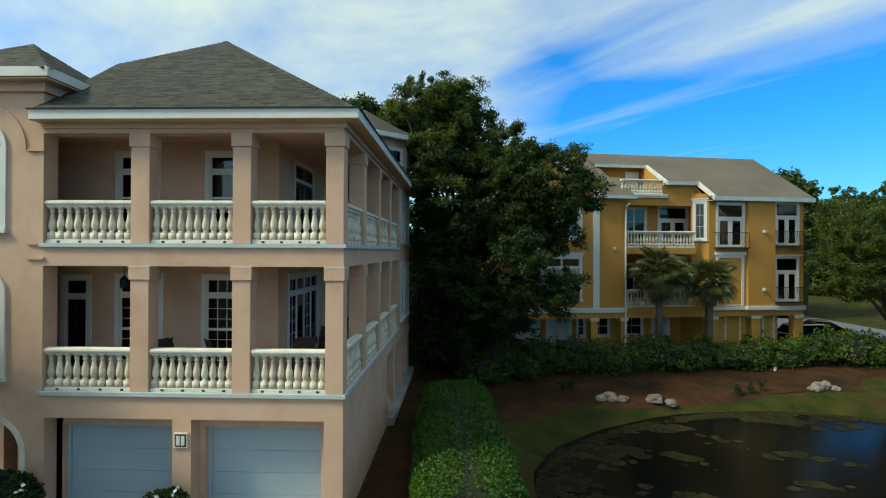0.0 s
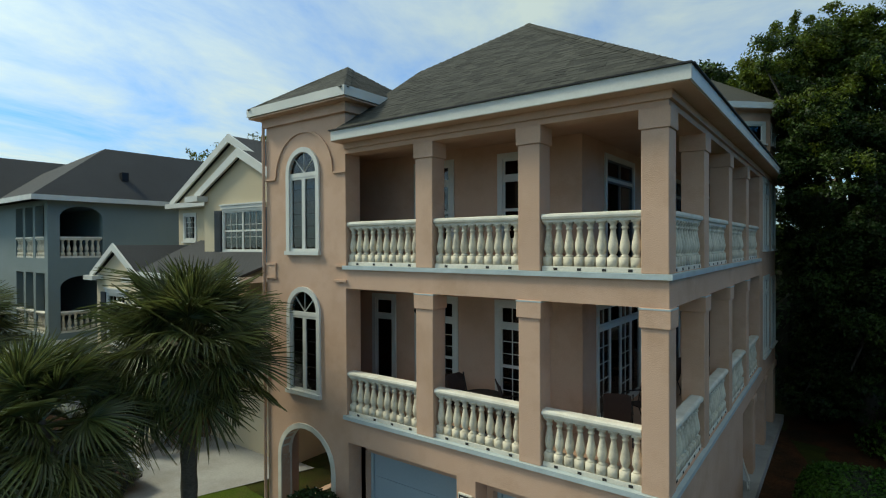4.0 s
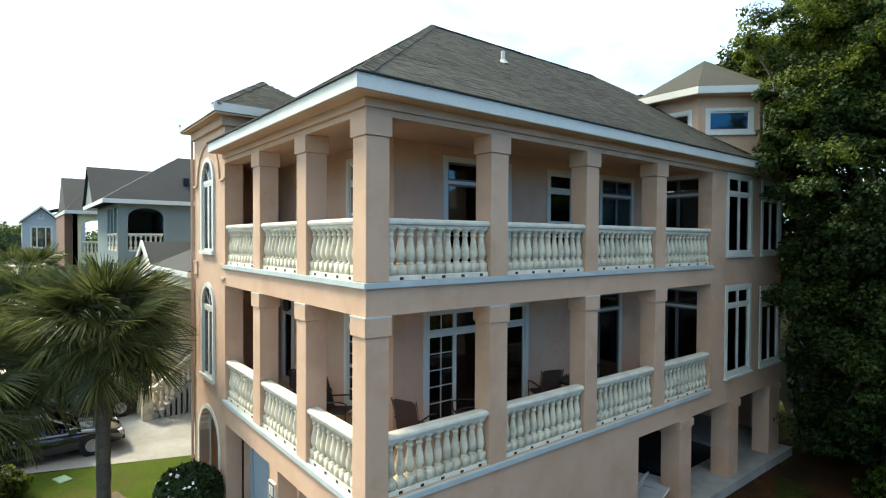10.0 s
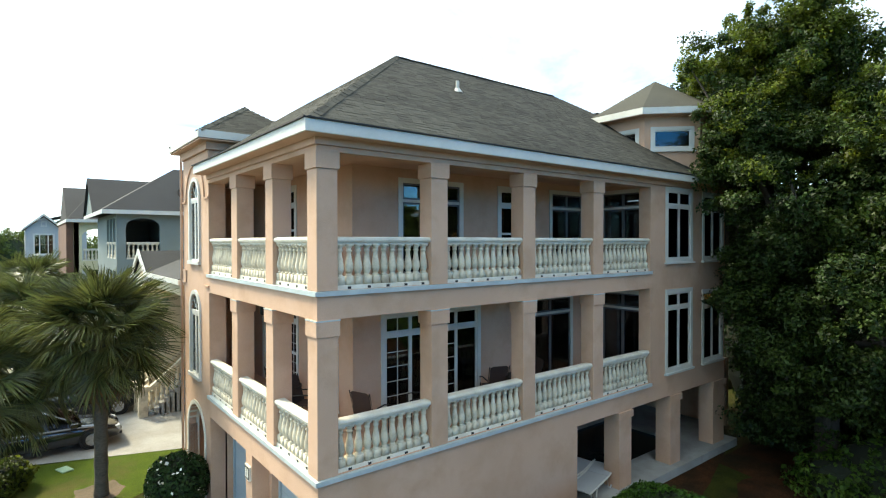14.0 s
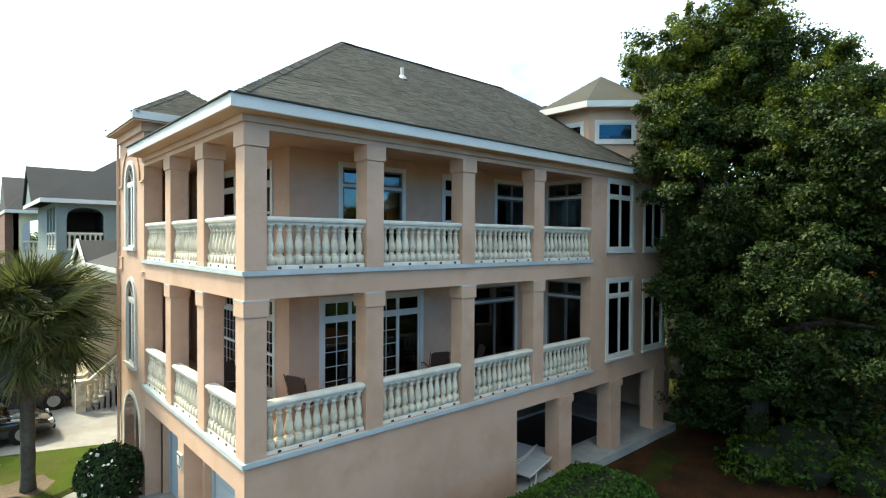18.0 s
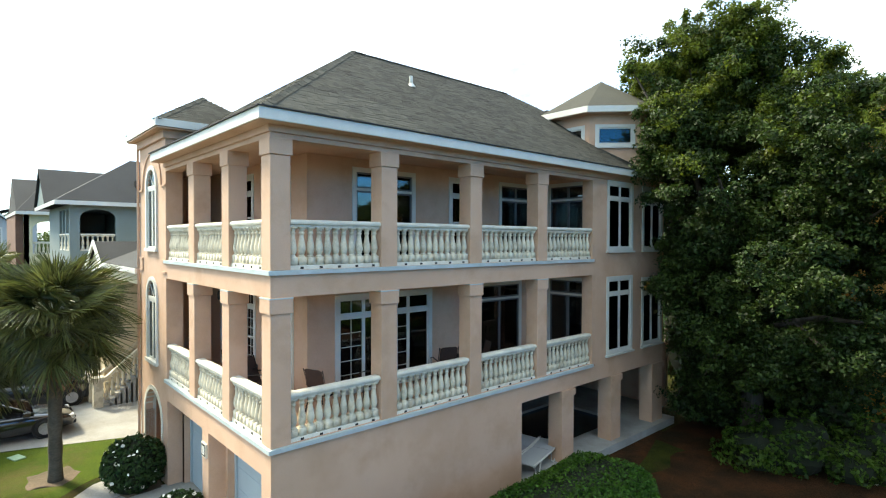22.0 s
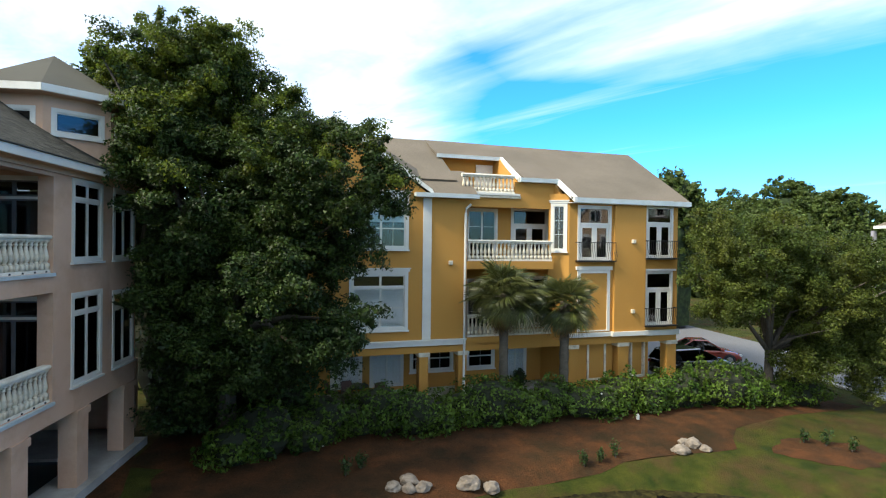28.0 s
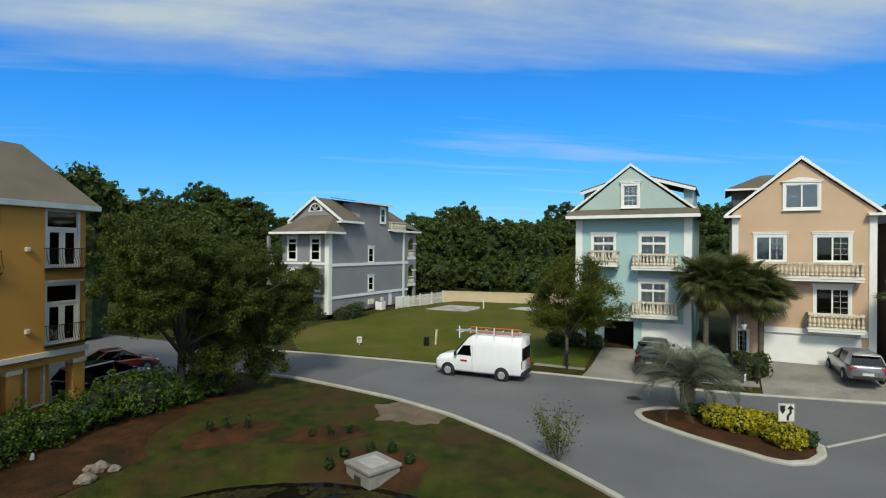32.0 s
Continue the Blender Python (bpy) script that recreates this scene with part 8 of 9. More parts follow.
def car(at, rz, paint, label, category="car", L=4.8, W=1.84, H=1.45, suv=False, z=None, group=""):
    """A saloon or an estate-bodied car; x runs to its nose."""
    z0 = (land(*at) + 0.035) if z is None else z
    t = thing(category.replace(" ", "_"), (*at, z0), label, category, group, rz=rz)
    m = WORLD[t]
    h, w, gc = L / 2, W / 2, 0.2
    belt = 0.62 * H if not suv else 0.65 * H

    def half(wb, wm, wt, zb, zm, zt):
        return [(wb * 0.9, zb), (wb, zb + 0.1), (wm, zm), (wm * 0.99, (zm + zt) / 2 + 0.03), (wt, zt - 0.03), (wt * 0.85, zt)]

    hood = belt - 0.10 if not suv else belt - 0.10
    deck = belt + 0.02 if not suv else belt
    rings = [(-h, half(w * 0.72, w * 0.76, w * 0.7, 0.38, 0.52, deck - 0.12)), (-h + 0.12, half(w * 0.86, w * 0.9, w * 0.84, 0.28, 0.55, deck)), (-h * 0.62, half(w * 0.96, w, w * 0.92, gc, 0.6, belt + 0.02)),
             (0, half(w * 0.97, w, w * 0.93, gc, 0.6, belt)), (h * 0.45, half(w * 0.97, w, w * 0.92, gc, 0.6, belt - 0.02)), (h * 0.75, half(w * 0.94, w * 0.97, w * 0.86, gc + 0.02, 0.58, hood)),
             (h - 0.14, half(w * 0.84, w * 0.88, w * 0.74, 0.26, 0.5, hood - 0.12)), (h, half(w * 0.66, w * 0.7, w * 0.6, 0.34, 0.46, hood - 0.25))]
    part("body", loft(Geo(), rings, m), paint, t, smooth=True)
    if suv:
        stations = [(-h + 0.10, 0.02), (-h * 0.80, 0.90), (h * 0.02, 1.0), (h * 0.50, 0.02)]
    else:
        stations = [(-h * 0.72, 0.02), (-h * 0.32, 0.97), (h * 0.08, 1.0), (h * 0.5, 0.02)]
    gl, rf = Geo(), Geo()
    zr = H
    ring = []
    for x, q in stations:
        zt = belt + (zr - belt) * q
        wt = w * 0.92 - (w * 0.24) * q
        ring.append((x, [(w * 0.9, belt - 0.03), (w * 0.9 - (w * 0.11) * q, belt + (zt - belt) * 0.5), (wt, zt - 0.01)]))
    loft(gl, ring, m)
    part("glasshouse", gl, GLASS_CAR, t, "dark tinted glass")
    part("roof", loft(Geo(), [(stations[1][0] - 0.12, [(w * 0.62, zr - 0.05), (w * 0.66, zr - 0.02), (w * 0.5, zr + 0.005)]), (stations[1][0] + 0.2, [(w * 0.68, zr - 0.05), (w * 0.7, zr - 0.01), (w * 0.55, zr + 0.03)]), (stations[2][0], [(w * 0.68, zr - 0.05), (w * 0.7, zr - 0.01), (w * 0.55, zr + 0.03)]), (stations[2][0] + 0.15, [(w * 0.66, zr - 0.08), (w * 0.68, zr - 0.05), (w * 0.5, zr - 0.02)])], m), paint, t, bevel=0.02)
    for s in (-1, 1):
        # pillars, mirrors, lamps
        for (xa, qa), (xb, qb) in ((stations[0], stations[1]), (stations[3], stations[2])):
            part("pillar", Geo().tube([m @ Vector((xa, s * w * 0.9, belt)), m @ Vector((xb, s * w * 0.69, zr - 0.03))], 0.04, 5), paint, t)
        part("pillar", Geo().tube([m @ Vector((-0.1, s * w * 0.91, belt)), m @ Vector((-0.12, s * w * 0.7, zr - 0.03))], 0.04, 5), TRIM, t)
        part("mirror", Geo().box(h * 0.36, h * 0.42 + 0.08, s * (w + 0.1) - 0.1, s * (w + 0.1) + 0.1, belt - 0.02, belt + 0.14, m), paint, t, bevel=0.03)
        part("headlamp", Geo().box(h - 0.3, h - 0.06, s * w * 0.7 - 0.17, s * w * 0.7 + 0.13, hood - 0.28, hood - 0.14, m), LAMP_CLEAR, t, bevel=0.03)
        part("tail_lamp", Geo().box(-h + 0.0, -h + 0.2, s * w * 0.74 - 0.2, s * w * 0.74 + 0.12, deck - 0.28, deck - 0.1, m), LAMP_RED, t, bevel=0.03)
        for x in (-h * 0.6, h * 0.62):
            r = 0.36 if suv else 0.33
            mw = m @ Matrix.Translation((x, s * (w - 0.1), r)) @ pose(0, 0, 0, 0, 0, 0 if s < 0 else 180)
            part("wheel_arch", Geo().lathe([(r * 1.16, -0.02), (r * 1.16, 0.105), (r * 1.02, 0.105), (r * 1.02, 0.0)], 18, mw @ pose(0, 0, 0, 90, 0, 0), False), TRIM, t)
            wheel(t, mw @ Matrix.Translation((0, -0.03, 0)), r, 0.22)
    if suv:
        # broad painted rear pillars and a spoiler over the tailgate glass
        for s in (-1, 1):
            part("rear_pillar", Geo().prism([(-h + 0.06, s * w * 0.92, belt - 0.02), (-h * 0.58, s * w * 0.925, belt - 0.02), (-h * 0.66, s * w * 0.75, zr - 0.04), (-h * 0.80, s * w * 0.74, zr - 0.1)], (0, -s * 0.05, 0), m), paint, t)
        part("spoiler", Geo().box(-h * 0.80 - 0.2, -h * 0.74, -w * 0.68, w * 0.68, zr - 0.13, zr - 0.05, m), paint, t, bevel=0.03)
    part("bumper", Geo().box(-h - 0.03, -h + 0.1, -w * 0.72, w * 0.72, 0.3, 0.48, m).box(h - 0.12, h + 0.02, -w * 0.62, w * 0.62, 0.24, 0.4, m), TRIM, t, bevel=0.03)
    part("plate", Geo().box(-h - 0.035, -h - 0.02, -0.26, 0.26, 0.52, 0.66, m), WHITE, t)
    return t


car((-17.2, 8.3), 90, PAINT_BLACK, "black saloon parked on the pale drive", "car", 4.95, 1.86, 1.42)
car((-21.0, 9.6), 90, PAINT_BLACK, "dark SUV parked before the cream house", "suv", 4.8, 1.9, 1.72, True)
car((23.7, 36.6), 11, PAINT_BLACK, "black SUV parked beside the ochre building", "suv", 4.7, 1.9, 1.65, True)
car((27.2, 41.2), -14, PAINT_RED, "dark red car parked beyond the ochre building", "car", 4.7, 1.84, 1.5)
car((44.2, 11.0), 0, PAINT_BLACK, "black pickup-sized SUV in the blue house's drive", "suv", 5.0, 1.95, 1.8, True)
car((45.4, 0.15), 5, PAINT_GREY, "grey SUV parked in the tan house's drive", "suv", 4.6, 1.86, 1.66, True)

# white high-roofed work van with a ladder rack
van = thing("van", (37.9, 20.7, land(37.9, 20.7) + 0.035), "white high-roofed work van with orange ladders", "van", rz=92.0)
vm = WORLD[van]
h, w = 3.05, 1.01


def vh(wb, wm, wt, zb, zm, zt):
    return [(wb * 0.94, zb), (wb, zb + 0.12), (wm, zm), (wm * 0.985, zm + (zt - zm) * 0.5), (wt, zt - 0.16), (wt * 0.9, zt - 0.04), (wt * 0.6, zt)]


rings = [(-2.95, vh(w * 0.96, w, w * 0.84, 0.46, 1.1, 2.60)), (-2.85, vh(w, w, w * 0.91, 0.40, 1.1, 2.68)), (-0.4, vh(w, w, w * 0.91, 0.34, 1.1, 2.70)), (0.25, vh(w, w, w * 0.89, 0.34, 1.1, 2.64)),
         (0.55, vh(w, w, w * 0.82, 0.34, 1.1, 2.48)), (0.85, vh(w, w, w * 0.80, 0.34, 1.1, 2.16)), (1.45, vh(w, w, w * 0.84, 0.34, 1.08, 1.50)), (1.62, vh(w, w, w * 0.88, 0.34, 1.05, 1.42)), (2.35, vh(w * 0.98, w * 0.99, w * 0.86, 0.36, 0.98, 1.30)),
         (2.62, vh(w * 0.96, w * 0.97, w * 0.82, 0.38, 0.92, 1.20)), (2.72, vh(w * 0.9, w * 0.92, w * 0.78, 0.42, 0.85, 1.08))]
part("body", loft(Geo(), rings, vm), PAINT_WHITE, van, smooth=True)
part("windscreen", Geo().prism([(0.80, -0.74, 2.18), (0.80, 0.74, 2.18), (1.43, 0.83, 1.50), (1.43, -0.83, 1.50)], (0.04, 0, 0.04), vm), GLASS_CAR, van)
h = 2.95
for s in (-1, 1):
    part("side_window", Geo().prism([(0.28, s * 1.0, 1.38), (1.25, s * 1.0, 1.40), (0.85, s * 0.955, 1.98), (0.34, s * 0.955, 2.02)], (0, s * 0.03, 0), vm), GLASS_CAR, van)
    part("door_seam", Geo().box(0.2, 0.215, s * 1.012 - 0.003, s * 1.012 + 0.003, 0.5, 2.0, vm), TRIM, van)
    part("mirror", Geo().box(1.22, 1.36, s * 1.16 - 0.1, s * 1.16 + 0.1, 1.35, 1.62, vm), TRIM, van, bevel=0.03)
    part("tail_lamp", Geo().box(-h - 0.02, -h + 0.06, s * 0.9 - 0.08, s * 0.9 + 0.08, 0.85, 1.3, vm), LAMP_RED, van)
    part("headlamp", Geo().box(2.5, 2.71, s * 0.74 - 0.16, s * 0.72 + 0.14, 0.72, 0.95, vm), LAMP_CLEAR, van, bevel=0.04)
    part("rear_window", Geo().box(-h - 0.03, -h + 0.02, s * 0.42 - 0.4, s * 0.42 + 0.4, 1.3, 2.05, vm), GLASS_CAR, van)
    for x in (-1.72, 1.85):
        mw = vm @ Matrix.Translation((x, s * 0.9, 0.38)) @ pose(0, 0, 0, 0, 0, 0 if s < 0 else 180)
        part("wheel_arch", Geo().lathe([(0.47, -0.02), (0.47, 0.113), (0.30, 0.113), (0.30, 0.0)], 20, mw @ pose(0, 0, 0, 90, 0, 0), False), TRIM, van)
        wheel(van, mw @ Matrix.Translation((0, -0.035, 0)), 0.38, 0.24)
part("grille", Geo().box(2.62, 2.745, -0.5, 0.5, 0.62, 0.98, vm), TRIM, van, bevel=0.02)
part("bumper", Geo().box(-h - 0.12, -h + 0.05, -0.98, 0.98, 0.4, 0.62, vm).box(2.6, 2.79, -0.9, 0.9, 0.34, 0.6, vm), TRIM, van, bevel=0.04)
# a small red mark on the door becomes a plain bar
part("door_mark", Geo().box(0.55, 1.0, -1.018, -1.008, 0.98, 1.1, vm).box(0.55, 1.0, 1.008, 1.018, 0.98, 1.1, vm), LAMP_RED, van, "small red mark")
for i in range(4):
    x = -2.4 + i * 1.15
    part("rack_bar", Geo().box(x, x + 0.06, -0.85, 0.85, 2.74, 2.8, vm).box(x, x + 0.06, -0.88, -0.82, 2.5, 2.8, vm).box(x, x + 0.06, 0.92, 0.98, 2.45, 3.18, vm).box(x, x + 0.06, 0.84, 0.98, 2.74, 2.8, vm), PAINT_WHITE, van)


def ladder(y, x0, x1, z, paint, label, on_edge=False):
    t = thing("ladder", tuple(vm @ Vector(((x0 + x1) / 2, y, z))), label, "ladder")
    lm = vm @ Matrix.Translation((0, y, z)) @ pose(0, 0, 0, -90 if on_edge else 0, 0, 0)
    for q in (-1, 1):
        part("stile", Geo().box(x0, x1, q * 0.17 - 0.02, q * 0.17 + 0.02, 0, 0.08, lm), paint, t)
    for i in range(int((x1 - x0) / 0.3)):
        part("rung", Geo().box(x0 + 0.15 + i * 0.3, x0 + 0.18 + i * 0.3, -0.15, 0.15, 0.025, 0.055, lm), RIM if not on_edge else paint, t)


ladder(0.82, -2.9, 0.35, 3.0, ORANGE, "orange extension ladder on the van's rack", True)
ladder(0.3, -3.3, 1.5, 2.8, RIM, "long aluminium ladder on the van's rack")

# ---- small things ----
SLING = mat("brown sling fabric", (0.060, 0.035, 0.026), (0.048, 0.028, 0.022), 4.0, 0.8, 0.002, 90)
BRONZE = mat("bronze tube", (0.035, 0.028, 0.022), None, 3.0, 0.45, metal=0.4)
ROCK = mat("pale boulder", (0.23, 0.195, 0.155), (0.11, 0.09, 0.07), 2.6, 0.95, 0.03, 9, fine=0.25)
POST_RED = mat("rust-red post", (0.22, 0.06, 0.03), None, 3.0, 0.7)
BLACK = mat("black paint", (0.012, 0.012, 0.013), None, 3.0, 0.5)
GREEN_BOX = mat("green lid", (0.24, 0.36, 0.24), None, 3.0, 0.7)
BARREL = mat("pale blue plastic", (0.42, 0.58, 0.68), None, 3.0, 0.5)
BEIGE_WALL = mat("beige garden wall", (0.56, 0.45, 0.29), (0.50, 0.40, 0.25), 0.6, 0.9, 0.004, 20)


def patio_chair(x, y, z, rz, label="brown sling patio chair with a bronze frame on the veranda"):
    t = thing("patio_chair", (x, y, z), label, "chair", "chairs on the veranda", rz=rz)
    m = WORLD[t]
    part("seat", Geo().prism([(-0.25, -0.24, 0.42), (0.25, -0.24, 0.42), (0.25, 0.22, 0.38), (-0.25, 0.22, 0.38)], (0, 0, 0.025), m), SLING, t)
    part("backrest", Geo().prism([(-0.25, 0.22, 0.39), (0.25, 0.22, 0.39), (0.25, 0.38, 0.98), (0.18, 0.40, 1.02), (-0.18, 0.40, 1.02), (-0.25, 0.38, 0.98)], (0, 0.02, 0.005), m), SLING, t)
    for s in (-1, 1):
        a = s * 0.28
        part("side_frame", Geo().tube([m @ Vector(p) for p in ((a, -0.26, 0.0), (a, -0.25, 0.42), (a, 0.22, 0.39), (a, 0.40, 1.02))], 0.014, 6), BRONZE, t)
        part("arm", Geo().tube([m @ Vector(p) for p in ((a, -0.25, 0.42), (a, -0.27, 0.63), (a, -0.1, 0.66), (a, 0.3, 0.62))], 0.016, 6), BRONZE, t)
        part("leg", Geo().tube([m @ Vector(p) for p in ((a, 0.18, 0.40), (a, 0.34, 0.0))], 0.014, 6), BRONZE, t)
    return t


def patio_table(x, y, z, r=0.5):
    t = thing("patio_table", (x, y, z), "round dark metal patio table on the veranda", "table", "tables on the veranda")
    m = WORLD[t]
    part("tabletop", Geo().lathe([(r, 0.70), (r, 0.72)], 24, m), BRONZE, t)
    part("rim", Geo().lathe([(r - 0.02, 0.69), (r + 0.015, 0.69), (r + 0.015, 0.73), (r - 0.02, 0.73)], 24, m, False), BRONZE, t)
    for i in range(4):
        a = math.pi / 4 + i * math.pi / 2
        part("leg", Geo().tube([m @ Vector((r * 0.9 * math.cos(a), r * 0.9 * math.sin(a), 0.70)), m @ Vector((r * 0.5 * math.cos(a), r * 0.5 * math.sin(a), 0.35)), m @ Vector((r * 0.8 * math.cos(a), r * 0.8 * math.sin(a), 0.0))], 0.014, 6), BRONZE, t)


for x, y, rz in ((-4.05, 13.95, 200), (-3.95, 15.2, 335), (-4.15, 17.75, 250), (-3.9, 18.75, 330), (-5.85, 13.25, 130), (-7.65, 13.3, 230), (-6.9, 13.0, 80)):
    patio_chair(x, y, FL1, rz)
patio_table(-3.6, 18.2, FL1, 0.4)
patio_table(-6.5, 12.95, FL1, 0.4)
# hanging veranda lamp
lamp = thing("hanging_lantern", (-8.3, 13.1, 5.35), "small dark lantern under the veranda ceiling", "lamp")
part("chain", Geo().tube([(-8.3, 13.1, 5.65), (-8.3, 13.1, 6.05)], 0.01, 5), METAL, lamp)
part("cage", Geo().lathe([(0.06, 5.35), (0.1, 5.4), (0.1, 5.58), (0.03, 5.66)], 8, pose(-8.3, 13.1, 0)), METAL, lamp)
# sun loungers by the pool
for x, y, rz in ((-3.05, 20.55, 14), (-3.75, 20.3, 10)):
    t = thing("sun_lounger", (x, y, 0.3), "white-framed sling sun lounger by the pool", "lounger", "loungers by the pool", rz=rz)
    m = WORLD[t]
    part("bed", Geo().prism([(-0.3, -0.95, 0.34), (0.3, -0.95, 0.34), (0.3, 0.35, 0.36), (-0.3, 0.35, 0.36)], (0, 0, 0.02), m), PALE_GREY, t)
    part("backrest", Geo().prism([(-0.3, 0.36, 0.37), (0.3, 0.36, 0.37), (0.3, 0.93, 0.47), (-0.3, 0.93, 0.47)], (0, -0.012, 0.02), m), PALE_GREY, t)
    for s in (-1, 1):
        a = s * 0.33
        part("side_frame", Geo().tube([m @ Vector(p) for p in ((a, -0.98, 0.36), (a, 0.35, 0.38), (a, 0.97, 0.50))], 0.025, 6), WHITE, t)
        for y0 in (-0.7, 0.45):
            part("leg", Geo().tube([m @ Vector(p) for p in ((a, y0 - 0.2, 0.37), (a, y0 - 0.14, 0.1), (a, y0, 0.02), (a, y0 + 0.14, 0.1), (a, y0 + 0.2, 0.37))], 0.022, 6), WHITE, t)


# boulders
def boulder(x, y, r, seed, h=0.75):
    bm = bmesh.new()
    bmesh.ops.create_icosphere(bm, subdivisions=3, radius=1.0)
    for v in bm.verts:
        d = v.co.normalized()
        k = 1 + 0.32 * noise.noise((d.x * 1.4 + seed, d.y * 1.4, d.z * 1.4)) + 0.10 * noise.noise((d.x * 4 + seed, d.y * 4, d.z * 4))
        v.co = Vector((d.x * k * r * 1.2, d.y * k * r, d.z * k * r * h))
        v.co.z = max(v.co.z, -r * 0.3)
    me = bpy.data.meshes.new("boulder")
    bm.to_mesh(me)
    bm.free()
    me.materials.append(ROCK)
    ob = new("boulder", me)
    ob.location = (x, y, land(x, y) + 0.03 + r * 0.22)
    ob.rotation_euler = (0, 0, seed * 1.3)
    tagged(ob, "pale weathered boulder on the mulch", "rock", "boulders by the pond")


for i, (x, y, r) in enumerate(((6.35, 24.35, 0.30), (6.85, 24.75, 0.34), (7.25, 24.25, 0.30), (6.8, 24.2, 0.26), (8.75, 24.55, 0.42), (9.45, 24.5, 0.34), (16.9, 26.2, 0.34), (17.7, 26.7, 0.36), (17.95, 26.3, 0.24), (17.45, 26.9, 0.26))):
    boulder(x, y, r * 0.78, i + 1)
OLD_CONCRETE = mat("weathered concrete", (0.25, 0.24, 0.215), (0.18, 0.17, 0.15), 1.5, 0.92, 0.004, 25, fine=0.15)
# concrete outlet box by the water
bx0 = thing("concrete_box", (22.8, 18.55, -1.0), "grey concrete drain box with a metal hatch at the pond", "drain box", rz=-20)
m = WORLD[bx0]
part("body", Geo().box(-0.68, 0.68, -0.75, 0.75, 0.0, 0.72, m), OLD_CONCRETE, bx0, bevel=0.02)
part("lid", Geo().box(-0.74, 0.74, -0.81, 0.81, 0.72, 0.84, m), OLD_CONCRETE, bx0, bevel=0.02)
part("hatch", Geo().box(-0.42, 0.42, -0.5, 0.5, 0.842, 0.86, m), CONCRETE, bx0, "galvanised hatch")
part("opening", Geo().box(-0.70, -0.66, -0.2, 0.2, 0.25, 0.5, m), DARK, bx0)


# small dark upright shrubs in the mulch
def twig_plant(x, y, h, seed, leaf=None, label="small dark upright shrub in the mulch", spread=0.13, n=150, stems=4):
    rng = np.random.default_rng(seed)
    z = land(x, y) + 0.02
    t = thing("small_shrub", (x, y, z), label, "shrub", "small shrubs in the beds")
    pts, ws = [], []
    for k in range(stems):
        a = rng.uniform(0, 6.28)
        e = Vector((x + spread * math.cos(a), y + spread * math.sin(a), z + h * rng.uniform(0.75, 1.05)))
        part("stem", Geo().tube([(x, y, z - 0.02), Vector((x, y, z)).lerp(e, 0.5) + Vector((0.02, 0.01, 0)), e], [0.012, 0.009, 0.004], 4), BARK, t)
        for _ in range(n // stems):
            q = rng.uniform(0.25, 1.0)
            p = np.array([x, y, z]) + (np.array(e) - np.array([x, y, z])) * q + rng.normal(size=3) * (0.06 + 0.09 * (stems > 4))
            pts.append(p)
            ws.append((p - np.array([x, y, z])))
    me = leaf_mesh("foliage", np.array(pts), np.array(ws), 0.05, leaf or DARK_LEAF, rng)
    me.transform(WORLD[t].inverted())
    ob = new("foliage", me)
    ob.parent, WORLD[ob] = t, WORLD[t]


for i, (x, y, h) in enumerate(((13.0, 25.6, 0.6), (13.6, 25.8, 0.5), (14.3, 26.0, 0.65), (22.2, 26.6, 0.6), (22.9, 26.3, 0.65), (23.4, 25.7, 0.6), (24.1, 22.6, 0.3), (24.7, 22.1, 0.3), (25.1, 21.5, 0.3), (4.8, 25.3, 0.6), (5.3, 25.8, 0.55))):
    twig_plant(x, y, h, i + 20)
for i, (x, y) in enumerate(((22.3, 20.2), (23.1, 20.1), (23.9, 19.4), (24.2, 18.6), (23.7, 17.5))):
    bush("small_shrub", (x, y), 0.17, 0.4, DARK_LEAF, 0.05, 420, "small dark shrub beside the concrete box", "shrub", 40 + i, 0.12, group="small shrubs in the beds")
# a young sapling at the kerb
twig_plant(26.4, 12.6, 2.0, 61, OAK2_LEAF, "thin feathery young tree on the lawn by the kerb", 0.85, 1400, 11)
# white marker by the hedge
solid("marker_post", Geo().lathe([(0.07, 0.0), (0.07, 0.2), (0.04, 0.25)], 10, pose(16.8, 29.3, land(16.8, 29.3))), WHITE, "short white plastic marker post by the hedge", "marker")
# valve lid in the lawn
solid("valve_lid", Geo().box(-0.26, 0.26, -0.17, 0.17, -0.02, 0.06, pose(-14.75, 8.95, 0.02, 0, 0, 20)), GREEN_BOX, "pale green utility lid set in the lawn", "utility lid", bevel=0.02)
# ochre patio furniture
for x, y, rz in ((4.6, 31.9, 30), (5.8, 32.3, 200), (3.8, 32.6, 120)):
    patio_chair(x, y, 0.1, rz, "dark patio chair on the ochre building's patio")
patio_table(4.9, 32.5, 0.1, 0.5)
bush("potted_shrub", (13.0, 34.4), 0.32, 0.9, DARK_LEAF, 0.06, 500, "dark potted shrub by a patio door", "shrub", 77, 0.1, z=0.1)

